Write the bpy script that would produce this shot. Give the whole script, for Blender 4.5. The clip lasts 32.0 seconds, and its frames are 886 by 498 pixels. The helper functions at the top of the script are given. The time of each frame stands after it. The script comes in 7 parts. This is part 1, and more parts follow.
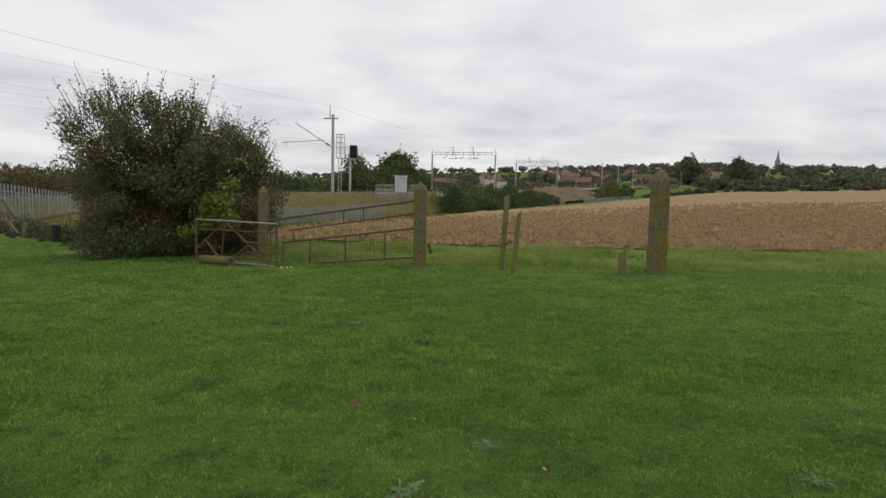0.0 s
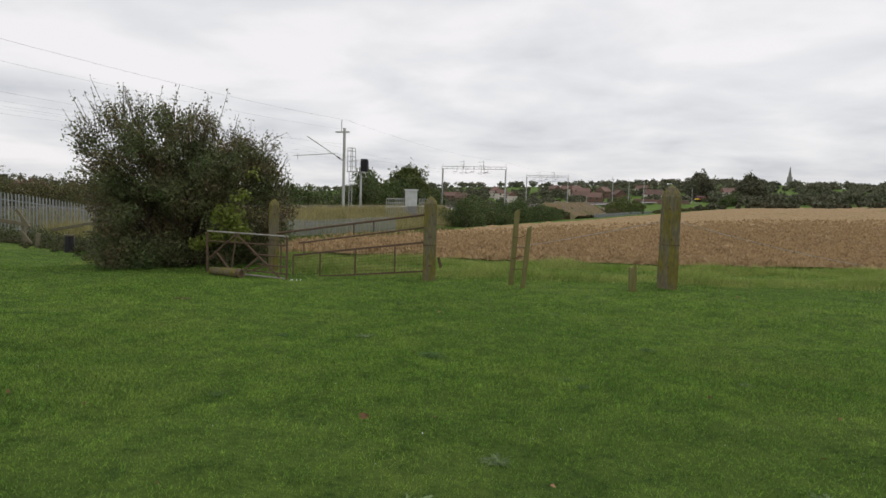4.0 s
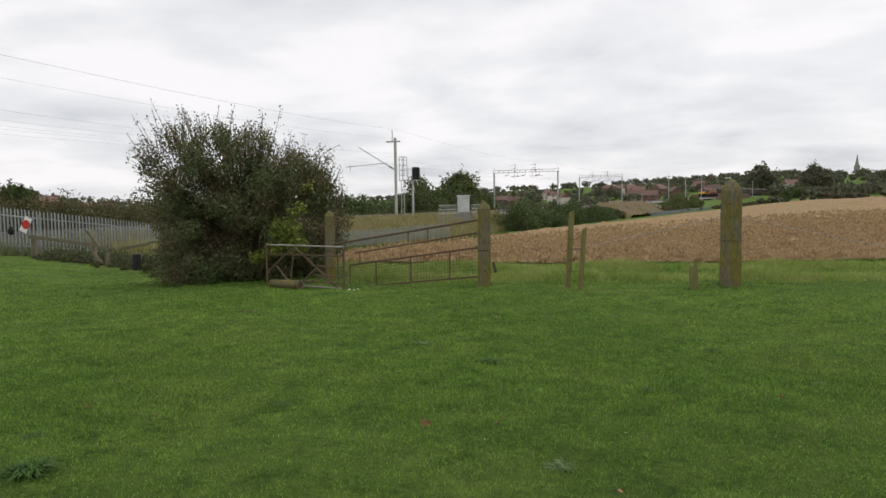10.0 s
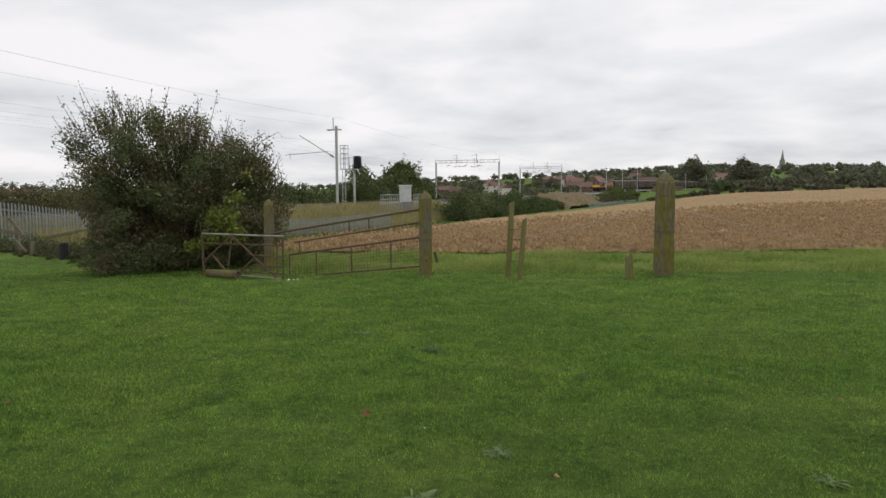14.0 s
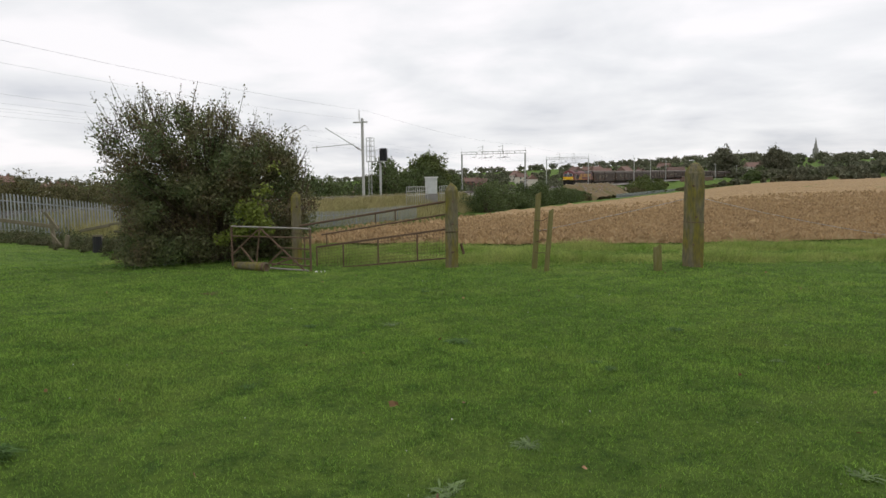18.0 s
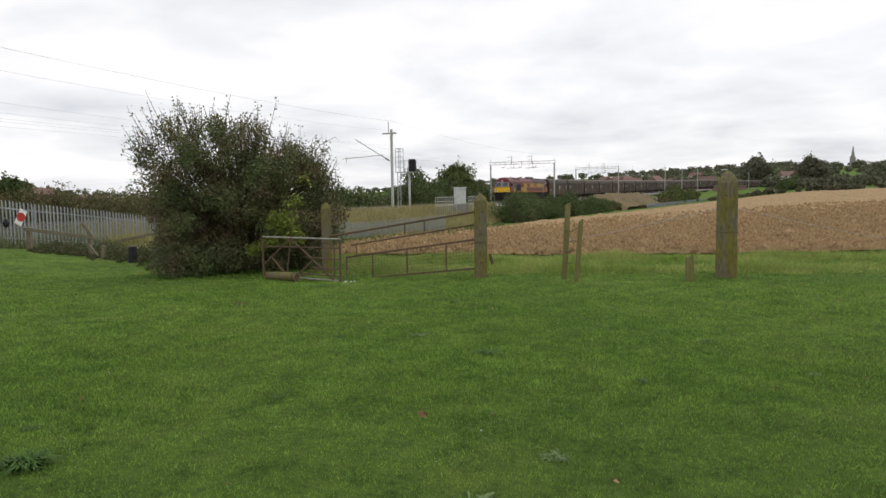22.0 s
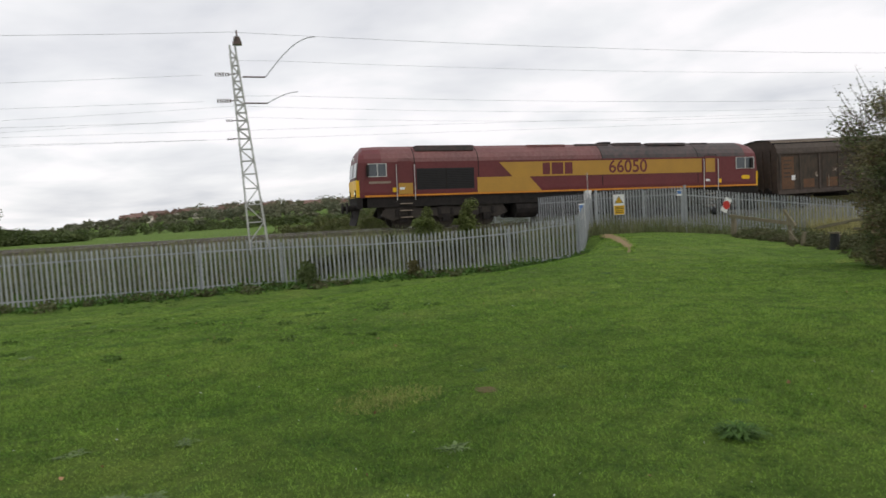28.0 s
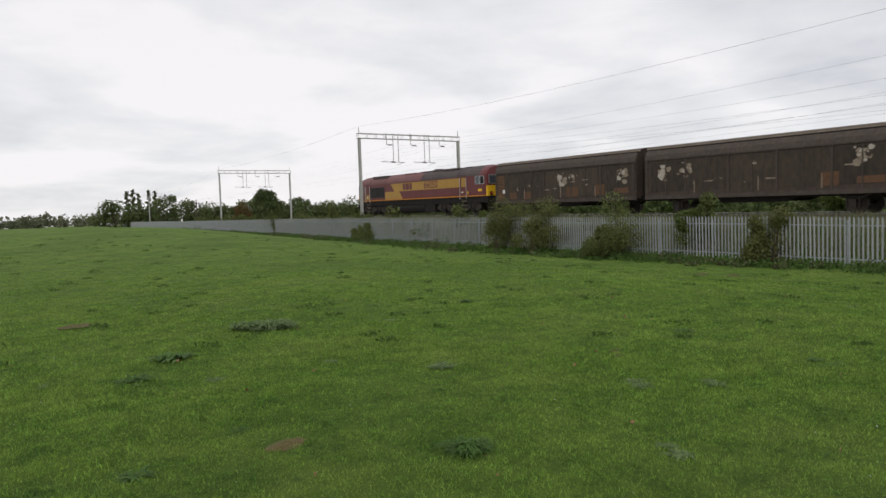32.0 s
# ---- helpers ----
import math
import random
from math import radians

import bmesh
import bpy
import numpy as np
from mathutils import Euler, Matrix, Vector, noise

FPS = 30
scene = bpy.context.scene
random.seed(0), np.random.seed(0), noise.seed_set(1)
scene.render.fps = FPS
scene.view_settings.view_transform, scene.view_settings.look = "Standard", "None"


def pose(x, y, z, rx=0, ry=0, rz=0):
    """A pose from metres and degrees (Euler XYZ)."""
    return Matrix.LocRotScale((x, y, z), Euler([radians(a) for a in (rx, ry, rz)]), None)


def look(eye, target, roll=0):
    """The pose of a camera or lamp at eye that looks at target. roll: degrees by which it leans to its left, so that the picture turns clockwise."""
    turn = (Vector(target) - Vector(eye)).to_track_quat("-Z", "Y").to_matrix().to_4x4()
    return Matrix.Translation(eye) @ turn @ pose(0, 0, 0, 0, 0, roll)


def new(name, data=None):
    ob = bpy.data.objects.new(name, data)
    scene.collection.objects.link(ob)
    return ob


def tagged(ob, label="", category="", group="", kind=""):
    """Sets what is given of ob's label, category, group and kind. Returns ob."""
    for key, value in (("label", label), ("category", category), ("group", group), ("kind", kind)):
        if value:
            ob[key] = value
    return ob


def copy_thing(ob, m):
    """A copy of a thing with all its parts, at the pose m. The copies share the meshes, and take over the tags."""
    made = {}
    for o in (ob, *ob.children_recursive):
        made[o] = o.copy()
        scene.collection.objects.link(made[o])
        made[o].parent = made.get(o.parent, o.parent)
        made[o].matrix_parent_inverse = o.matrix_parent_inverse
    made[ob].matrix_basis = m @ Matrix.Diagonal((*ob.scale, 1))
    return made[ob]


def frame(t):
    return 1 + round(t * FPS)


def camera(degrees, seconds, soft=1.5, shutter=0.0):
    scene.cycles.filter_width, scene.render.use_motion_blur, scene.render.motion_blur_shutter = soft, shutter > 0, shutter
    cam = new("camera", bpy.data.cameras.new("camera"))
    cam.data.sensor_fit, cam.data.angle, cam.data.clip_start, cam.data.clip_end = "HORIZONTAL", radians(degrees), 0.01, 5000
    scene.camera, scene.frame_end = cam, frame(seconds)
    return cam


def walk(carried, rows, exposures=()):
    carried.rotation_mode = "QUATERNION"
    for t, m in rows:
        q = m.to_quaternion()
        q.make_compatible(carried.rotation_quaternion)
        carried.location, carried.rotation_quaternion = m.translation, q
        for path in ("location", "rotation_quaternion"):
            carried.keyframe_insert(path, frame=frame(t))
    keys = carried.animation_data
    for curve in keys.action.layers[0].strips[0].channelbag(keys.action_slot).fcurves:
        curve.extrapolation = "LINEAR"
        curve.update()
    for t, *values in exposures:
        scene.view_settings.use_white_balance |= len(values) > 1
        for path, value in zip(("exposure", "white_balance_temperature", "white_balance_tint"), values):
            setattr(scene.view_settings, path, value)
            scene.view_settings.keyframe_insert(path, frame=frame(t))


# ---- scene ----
EYE = 1.65
cam = camera(65.52, 32.0, soft=1.5, shutter=0.15)
# seconds, eye x and y, yaw to the left, pitch, roll
PATH = [
    (0, -0.000, -0.000, 0.00, -5.55, 1.27),
    (0.5, -0.000, -0.000, 0.24, -5.26, 1.20),
    (1, -0.000, -0.000, 0.19, -5.24, 1.28),
    (1.5, -0.000, -0.000, 0.13, -5.08, 1.59),
    (2, -0.000, -0.000, 0.27, -5.09, 1.87),
    (2.5, -0.001, -0.000, 0.41, -5.05, 1.94),
    (3, -0.000, -0.000, 0.27, -4.96, 2.01),
    (3.5, -0.001, -0.000, 0.64, -4.55, 1.97),
    (5.5, -0.002, -0.000, 0.99, -4.23, 1.17),
    (6, -0.002, -0.000, 1.06, -3.93, 1.04),
    (6.5, -0.002, -0.000, 1.15, -3.60, 0.95),
    (7, -0.003, -0.000, 1.44, -3.36, 0.69),
    (7.5, -0.003, -0.000, 1.72, -3.72, 0.27),
    (8, -0.005, -0.000, 2.89, -4.01, -0.17),
    (8.5, -0.007, -0.000, 4.20, -3.53, -0.73),
    (9, -0.009, -0.000, 5.07, -3.48, -0.82),
    (9.5, -0.010, -0.000, 5.64, -3.82, -0.69),
    (10, -0.009, -0.000, 5.35, -3.98, -0.76),
    (10.5, -0.008, -0.000, 4.51, -4.06, -0.79),
    (11, -0.006, -0.000, 3.51, -4.28, -0.72),
    (11.5, -0.004, -0.000, 2.15, -4.57, -0.44),
    (12, -0.002, -0.000, 1.28, -4.74, -0.14),
    (12.5, -0.001, -0.000, 0.84, -5.00, 0.09),
    (13, -0.001, -0.000, 0.46, -4.92, 0.10),
    (13.5, -0.001, -0.000, 0.48, -4.81, -0.07),
    (14, -0.001, -0.000, 0.50, -4.87, -0.21),
    (14.5, -0.001, -0.000, 0.40, -4.98, -0.27),
    (16.5, -0.004, -0.000, 2.10, -6.03, -0.40),
    (17, -0.004, -0.000, 2.40, -6.23, -0.45),
    (17.5, -0.005, -0.000, 2.64, -6.10, -0.63),
    (18, -0.005, -0.000, 2.68, -5.54, -0.61),
    (18.5, -0.004, -0.000, 2.56, -4.95, -0.69),
    (19, -0.004, -0.000, 2.54, -4.38, -0.69),
    (19.5, -0.005, -0.000, 2.87, -4.39, -0.81),
    (20, -0.006, -0.000, 3.16, -4.52, -0.89),
    (20.5, -0.006, -0.000, 3.63, -4.68, -0.82),
    (21, -0.007, -0.000, 4.07, -4.64, -0.87),
    (21.5, -0.008, -0.000, 4.72, -4.66, -1.00),
    (22, -0.009, -0.000, 5.07, -4.65, -0.82),
    (22.5, -0.009, -0.000, 5.41, -4.71, -1.04),
    (23, -0.010, -0.001, 5.80, -4.93, -1.43),
    (23.5, -0.011, -0.001, 6.43, -5.34, -1.65),
    (24, -0.016, -0.001, 9.39, -5.79, -1.43),
    (24.5, -0.021, -0.002, 12.32, -6.01, -1.32),
    (26.5, -0.051, -0.014, 30.91, -4.61, -0.85),
    (27, -0.063, -0.023, 39.30, -4.17, -2.05),
    (27.5, -0.074, -0.033, 48.10, -4.23, -3.72),
    (28, -0.086, -0.048, 58.89, -3.56, -3.59),
    (28.5, -0.094, -0.066, 70.31, -2.90, -3.52),
    (29, -0.099, -0.087, 82.45, -2.70, -2.75),
    (29.5, -0.100, -0.107, 94.11, -2.61, -3.24),
    (30, -0.097, -0.125, 104.67, -2.64, -3.19),
    (30.5, -0.091, -0.141, 114.51, -2.64, -2.59),
    (31, -0.085, -0.153, 122.35, -2.78, -1.97),
    (31.5, -0.079, -0.162, 128.07, -2.95, -1.88),
    (32, -0.075, -0.166, 131.46, -3.08, -2.02),
]
walk(cam, [(t, pose(x, y, EYE, 90 + pitch, 0, yaw) @ pose(0, 0, 0, 0, 0, roll)) for t, x, y, yaw, pitch, roll in PATH],
     exposures=[(0.0, -0.26), (3.5, -0.22), (9.0, -0.08), (13.0, -0.15), (22.0, 0.04), (26.5, 0.05), (28.0, -0.03), (29.0, 0.0), (30.5, -0.05), (32.0, -0.16)])

# ---------------------------------------------------------------- light
world = bpy.data.worlds.new("overcast_sky")
scene.world = world
world.use_nodes = True


def sky_nodes():
    nt = world.node_tree
    nt.nodes.clear()
    N, L = nt.nodes.new, nt.links.new
    out, bg = N("ShaderNodeOutputWorld"), N("ShaderNodeBackground")
    sky = N("ShaderNodeTexSky")
    sky.sky_type, sky.sun_disc = "NISHITA", False
    sky.sun_elevation, sky.sun_rotation = radians(40), radians(60)
    dim = N("ShaderNodeVectorMath")
    dim.operation = "SCALE"
    dim.inputs["Scale"].default_value = 0.11
    L(sky.outputs[0], dim.inputs[0])
    co = N("ShaderNodeTexCoord")
    sep = N("ShaderNodeSeparateXYZ")
    L(co.outputs["Generated"], sep.inputs[0])
    lift = N("ShaderNodeMath")
    lift.operation = "ADD"
    lift.inputs[1].default_value = 0.16
    L(sep.outputs[2], lift.inputs[0])
    floor_ = N("ShaderNodeMath")
    floor_.operation = "MAXIMUM"
    floor_.inputs[1].default_value = 0.05
    L(lift.outputs[0], floor_.inputs[0])
    inv = N("ShaderNodeMath")
    inv.operation = "DIVIDE"
    inv.inputs[0].default_value = 1.0
    L(floor_.outputs[0], inv.inputs[1])
    flat = N("ShaderNodeVectorMath")
    flat.operation = "SCALE"
    L(co.outputs["Generated"], flat.inputs[0])
    L(inv.outputs[0], flat.inputs["Scale"])
    def cloud(scale, detail, rough, shift, dist):
        m = N("ShaderNodeMapping")
        m.inputs["Location"].default_value = shift
        m.inputs["Scale"].default_value = (scale, scale, scale * 0.6)
        L(flat.outputs[0], m.inputs[0])
        n = N("ShaderNodeTexNoise")
        n.inputs["Scale"].default_value = 1.0
        n.inputs["Detail"].default_value = detail
        n.inputs["Roughness"].default_value = rough
        n.inputs["Distortion"].default_value = dist
        L(m.outputs[0], n.inputs[0])
        return n.outputs[0]
    big, small = cloud(0.55, 5, 0.5, (3.1, 1.7, 0.4), 0.4), cloud(1.5, 6, 0.5, (0.3, 5.2, 2.0), 0.25)
    mix = N("ShaderNodeMix")
    mix.inputs[0].default_value = 0.42
    L(big, mix.inputs[2])
    L(small, mix.inputs[3])
    ramp = N("ShaderNodeValToRGB")
    el = ramp.color_ramp.elements
    el[0].position, el[0].color = 0.36, (0.64, 0.66, 0.715, 1)
    el[1].position, el[1].color = 0.58, (1.07, 1.04, 1.06, 1)
    for pos, c in ((0.44, (0.82, 0.825, 0.86)), (0.515, (0.94, 0.94, 0.96))):
        e = el.new(pos)
        e.color = (*c, 1)
    L(mix.outputs[0], ramp.inputs[0])
    both = N("ShaderNodeMix")
    both.data_type = "RGBA"
    both.inputs[0].default_value = 0.94
    L(dim.outputs[0], both.inputs[6])
    L(ramp.outputs[0], both.inputs[7])
    L(both.outputs[2], bg.inputs[0])
    bg.inputs[1].default_value = 1.0
    L(bg.outputs[0], out.inputs[0])


sky_nodes()
sun = new("sun", bpy.data.lights.new("sun", "SUN"))
sun.data.energy, sun.data.angle, sun.data.color = 0.8, radians(25), (1.0, 0.96, 0.9)
sun.matrix_world = look((0, 0, 60), (-30, -25, 0))

# ---------------------------------------------------------------- materials


def material(name, base, rough=0.8, metal=0.0, second=None, scale=6.0, spread=0.5, third=None, fine=60.0, fine_amount=0.25,
             bump=0.2, bump_scale=40.0, objvar=0.0, islandvar=0.0, stretch=(1, 1, 1), spec=0.3, world_space=False, emit=0.0, through_light=0.0):
    """A surface of two scales: patches of base and second, finer grain towards third, small relief, and change from piece to piece."""
    m = bpy.data.materials.new(name)
    m.use_nodes = True
    nt = m.node_tree
    N, L = nt.nodes.new, nt.links.new
    b = nt.nodes["Principled BSDF"]
    b.inputs["Roughness"].default_value, b.inputs["Metallic"].default_value = rough, metal
    b.inputs["Specular IOR Level"].default_value = spec
    co = N("ShaderNodeNewGeometry") if world_space else N("ShaderNodeTexCoord")
    src = co.outputs["Position"] if world_space else co.outputs["Object"]
    mp = N("ShaderNodeMapping")
    mp.inputs["Scale"].default_value = stretch
    L(src, mp.inputs[0])
    def nz(sc, det=6):
        n = N("ShaderNodeTexNoise")
        n.inputs["Scale"].default_value, n.inputs["Detail"].default_value = sc, det
        L(mp.outputs[0], n.inputs[0])
        return n.outputs[0]
    def mixc(f, a, c):
        x = N("ShaderNodeMix")
        x.data_type = "RGBA"
        L(f, x.inputs[0])
        for sock, v in ((6, a), (7, c)):
            if isinstance(v, tuple):
                x.inputs[sock].default_value = (*v, 1)
            else:
                L(v, x.inputs[sock])
        return x.outputs[2]
    def ramp(f, lo, hi):
        r = N("ShaderNodeMapRange")
        r.inputs[1].default_value, r.inputs[2].default_value = lo, hi
        L(f, r.inputs[0])
        return r.outputs[0]
    second = second or tuple(c * 0.7 for c in base)
    third = third or tuple(c * 1.35 for c in base)
    col = mixc(ramp(nz(scale), 0.5 - spread * 0.35, 0.5 + spread * 0.35), base, second)
    g = ramp(nz(fine, 3), 0.35, 0.75)
    gm = N("ShaderNodeMath")
    gm.operation = "MULTIPLY"
    gm.inputs[1].default_value = fine_amount * 2
    L(g, gm.inputs[0])
    col = mixc(gm.outputs[0], col, third)
    if objvar or islandvar:
        info = N("ShaderNodeObjectInfo") if objvar else co if world_space else N("ShaderNodeNewGeometry")
        rnd = info.outputs["Random"] if objvar else info.outputs["Random Per Island"]
        hs = N("ShaderNodeHueSaturation")
        amt = objvar or islandvar
        v = N("ShaderNodeMapRange")
        v.inputs[3].default_value, v.inputs[4].default_value = 1 - amt, 1 + amt
        L(rnd, v.inputs[0])
        L(v.outputs[0], hs.inputs["Value"])
        L(col, hs.inputs["Color"])
        col = hs.outputs[0]
    L(col, b.inputs["Base Color"])
    if bump:
        bp = N("ShaderNodeBump")
        bp.inputs["Strength"].default_value, bp.inputs["Distance"].default_value = bump, 0.02
        L(nz(bump_scale, 5), bp.inputs["Height"])
        L(bp.outputs[0], b.inputs["Normal"])
    if emit:
        L(col, b.inputs["Emission Color"])
        b.inputs["Emission Strength"].default_value = emit
    if through_light:
        tr, add = N("ShaderNodeBsdfTranslucent"), N("ShaderNodeMixShader")
        add.inputs[0].default_value = through_light
        L(col, tr.inputs[0])
        L(b.outputs[0], add.inputs[1])
        L(tr.outputs[0], add.inputs[2])
        L(add.outputs[0], nt.nodes["Material Output"].inputs[0])
    return m


MAT = {}


def turf_material(name, dark, light, dry, grain=15.0, bump=0.9, through_light=0.0, islandvar=0.0):
    """Grass mottled at every size from a hand to a metre, with faint drier patches; shade of hollows is painted in."""
    m = bpy.data.materials.new(name)
    m.use_nodes = True
    nt = m.node_tree
    N, L = nt.nodes.new, nt.links.new
    b = nt.nodes["Principled BSDF"]
    b.inputs["Roughness"].default_value = 0.9
    b.inputs["Specular IOR Level"].default_value = 0.1
    geo = N("ShaderNodeNewGeometry")
    def nz(sc, det, rg):
        n = N("ShaderNodeTexNoise")
        n.inputs["Scale"].default_value, n.inputs["Detail"].default_value, n.inputs["Roughness"].default_value = sc, det, rg
        L(geo.outputs["Position"], n.inputs[0])
        return n.outputs[0]
    def fit(f, lo, hi, a=0.0, c=1.0):
        r = N("ShaderNodeMapRange")
        for k, v in ((1, lo), (2, hi), (3, a), (4, c)):
            r.inputs[k].default_value = v
        L(f, r.inputs[0])
        return r.outputs[0]
    def mixc(f, a, c):
        x = N("ShaderNodeMix")
        x.data_type = "RGBA"
        L(f, x.inputs[0])
        for sock, v in ((6, a), (7, c)):
            if isinstance(v, tuple):
                x.inputs[sock].default_value = (*v, 1)
            else:
                L(v, x.inputs[sock])
        return x.outputs[2]
    # the coarser noise also paints shaded hollows and lighter rises
    both = N("ShaderNodeMix")
    both.inputs[0].default_value = 0.45
    L(nz(grain, 9, 0.8), both.inputs[2])
    L(nz(2.4, 9, 0.72), both.inputs[3])
    col = mixc(fit(both.outputs[0], 0.40, 0.60), dark, light)
    col = mixc(fit(nz(0.9, 7, 0.7), 0.40, 0.70, 0.0, 0.40), col, light)
    col = mixc(fit(nz(0.45, 8, 0.72), 0.50, 0.74, 0.0, 0.42), col, dry)
    # shade of broad hollows, painted as darker turf metres across
    col = mixc(fit(nz(0.17, 4, 0.6), 0.46, 0.68, 0.0, 0.38), col, dark)
    col = mixc(fit(nz(2.3, 6, 0.8), 0.57, 0.72, 0.0, 0.6), col, (dark[0] * 0.75, dark[1] * 0.95, dark[2] * 1.6))
    if islandvar:
        hs, v = N("ShaderNodeHueSaturation"), N("ShaderNodeMapRange")
        v.inputs[3].default_value, v.inputs[4].default_value = 1 - islandvar, 1 + islandvar
        L(geo.outputs["Random Per Island"], v.inputs[0])
        L(v.outputs[0], hs.inputs["Value"])
        L(col, hs.inputs["Color"])
        col = hs.outputs[0]
    L(col, b.inputs["Base Color"])
    if bump:
        bp = N("ShaderNodeBump")
        bp.inputs["Strength"].default_value, bp.inputs["Distance"].default_value = bump, 0.06
        L(nz(13.0, 9, 0.8), bp.inputs["Height"])
        L(bp.outputs[0], b.inputs["Normal"])
    if through_light:
        tr, mx = N("ShaderNodeBsdfTranslucent"), N("ShaderNodeMixShader")
        mx.inputs[0].default_value = through_light
        L(col, tr.inputs[0])
        L(b.outputs[0], mx.inputs[1])
        L(tr.outputs[0], mx.inputs[2])
        L(mx.outputs[0], nt.nodes["Material Output"].inputs[0])
    return m


# the ground's dark tone holds thatch and painted shade between the blades
MAT["pasture"] = turf_material("pasture", (0.034, 0.073, 0.0140), (0.158, 0.243, 0.042), (0.21, 0.24, 0.058))
MAT["soil"] = material("soil", (0.355, 0.238, 0.115), 0.95, second=(0.160, 0.098, 0.046), scale=2.8, spread=0.45, third=(0.50, 0.37, 0.21), fine=8.0, fine_amount=0.4, bump=1.0, bump_scale=5, stretch=(0.55, 1.0, 1.0), world_space=True, spec=0.1)
MAT["ballast"] = material("ballast", (0.29, 0.275, 0.25), 0.95, second=(0.21, 0.19, 0.165), scale=0.8, fine=14, bump=0.8, bump_scale=18, world_space=True, spec=0.15)
MAT["sleeper"] = material("sleeper", (0.30, 0.29, 0.27), 0.9)
MAT["rail"] = material("rail", (0.15, 0.125, 0.108), 0.6, metal=0.5)
MAT["railhead"] = material("polished_rail_head", (0.62, 0.62, 0.61), 0.28, metal=0.9, second=(0.5, 0.5, 0.49), bump=0.02)
MAT["galv"] = material("galvanised_steel", (0.36, 0.375, 0.385), 0.55, metal=0.25, second=(0.29, 0.305, 0.31), scale=3, fine=30, fine_amount=0.2, bump=0.1, objvar=0.12)
MAT["mast"] = material("mast_steel", (0.46, 0.46, 0.44), 0.6, metal=0.2, second=(0.36, 0.36, 0.34), scale=2, fine=20, objvar=0.06)
MAT["wire"] = material("wire", (0.34, 0.35, 0.36), 0.6, metal=0.2)
MAT["insulator"] = material("insulator", (0.13, 0.09, 0.075), 0.25)
MAT["old_wood"] = material("weathered_oak", (0.205, 0.178, 0.118), 0.9, second=(0.215, 0.185, 0.040), scale=7.0, spread=0.25, third=(0.095, 0.085, 0.058), fine=34, fine_amount=0.4, bump=1.0, bump_scale=30, stretch=(1, 1, 0.22), spec=0.1)
MAT["stake_wood"] = material("stake_wood", (0.21, 0.18, 0.075), 0.9, second=(0.15, 0.15, 0.04), scale=4, third=(0.30, 0.26, 0.15), fine=30, bump=0.7, stretch=(1, 1, 0.15), spec=0.1)
MAT["grey_wood"] = material("grey_rail_wood", (0.21, 0.18, 0.125), 0.9, second=(0.13, 0.115, 0.07), scale=3, third=(0.30, 0.265, 0.20), fine=30, bump=0.7, spec=0.1)
MAT["rust"] = material("rusty_steel", (0.135, 0.085, 0.055), 0.85, second=(0.10, 0.058, 0.038), scale=6, third=(0.23, 0.17, 0.12), fine=50, metal=0.1, bump=0.4)
MAT["pipe"] = material("worn_tube", (0.36, 0.34, 0.31), 0.5, metal=0.4, second=(0.24, 0.19, 0.16), scale=5)
MAT["white"] = material("white_enamel", (0.74, 0.74, 0.72), 0.5, second=(0.62, 0.62, 0.60), scale=3)
MAT["yellow"] = material("yellow_sign", (0.72, 0.43, 0.02), 0.5, second=(0.62, 0.37, 0.02))
MAT["black"] = material("black_paint", (0.022, 0.022, 0.024), 0.5)
MAT["red"] = material("red_sign", (0.52, 0.045, 0.035), 0.5)
MAT["blue"] = material("blue_sign", (0.10, 0.22, 0.50), 0.5)
MAT["cabinet"] = material("pale_cabinet", (0.60, 0.62, 0.61), 0.5, second=(0.48, 0.50, 0.49), scale=2)
MAT["bark"] = material("bark", (0.085, 0.065, 0.045), 0.95, second=(0.12, 0.095, 0.07), scale=8, bump=0.8)
MAT["leaf_haw"] = material("hawthorn_leaf", (0.098, 0.150, 0.056), 0.5, second=(0.150, 0.100, 0.060), scale=1.1, spread=0.4, third=(0.20, 0.215, 0.085), fine=3.2, fine_amount=0.3, bump=0, islandvar=0.5, through_light=0.25, world_space=True)
MAT["leaf_lime"] = material("bright_leaf", (0.19, 0.225, 0.040), 0.6, second=(0.15, 0.19, 0.034), scale=2, bump=0, islandvar=0.35, through_light=0.25, world_space=True)
MAT["leaf_olive"] = material("olive_leaf", (0.150, 0.172, 0.046), 0.6, second=(0.115, 0.13, 0.045), scale=1.4, third=(0.20, 0.17, 0.07), fine=4.0, fine_amount=0.2, bump=0, islandvar=0.4, through_light=0.25, world_space=True)
MAT["leaf_dark"] = material("dark_leaf", (0.078, 0.118, 0.036), 0.65, second=(0.112, 0.140, 0.048), scale=0.25, spread=0.6, third=(0.10, 0.115, 0.042), fine=1.5, fine_amount=0.25, bump=0, islandvar=0.4, through_light=0.2, world_space=True)
MAT["leaf_mid"] = material("tree_leaf", (0.105, 0.145, 0.036), 0.65, second=(0.14, 0.165, 0.048), scale=0.25, spread=0.6, third=(0.10, 0.10, 0.035), fine=1.2, fine_amount=0.25, bump=0, islandvar=0.4, through_light=0.2, world_space=True)
MAT["leaf_rust"] = material("autumn_leaf", (0.14, 0.080, 0.028), 0.65, second=(0.10, 0.085, 0.03), scale=0.4, bump=0, islandvar=0.35, through_light=0.2, world_space=True)
MAT["scrub"] = material("scrub_leaf", (0.130, 0.115, 0.048), 0.7, second=(0.090, 0.105, 0.038), scale=0.12, spread=0.6, third=(0.19, 0.14, 0.07), fine=0.8, fine_amount=0.3, bump=0, islandvar=0.35, through_light=0.15, world_space=True)
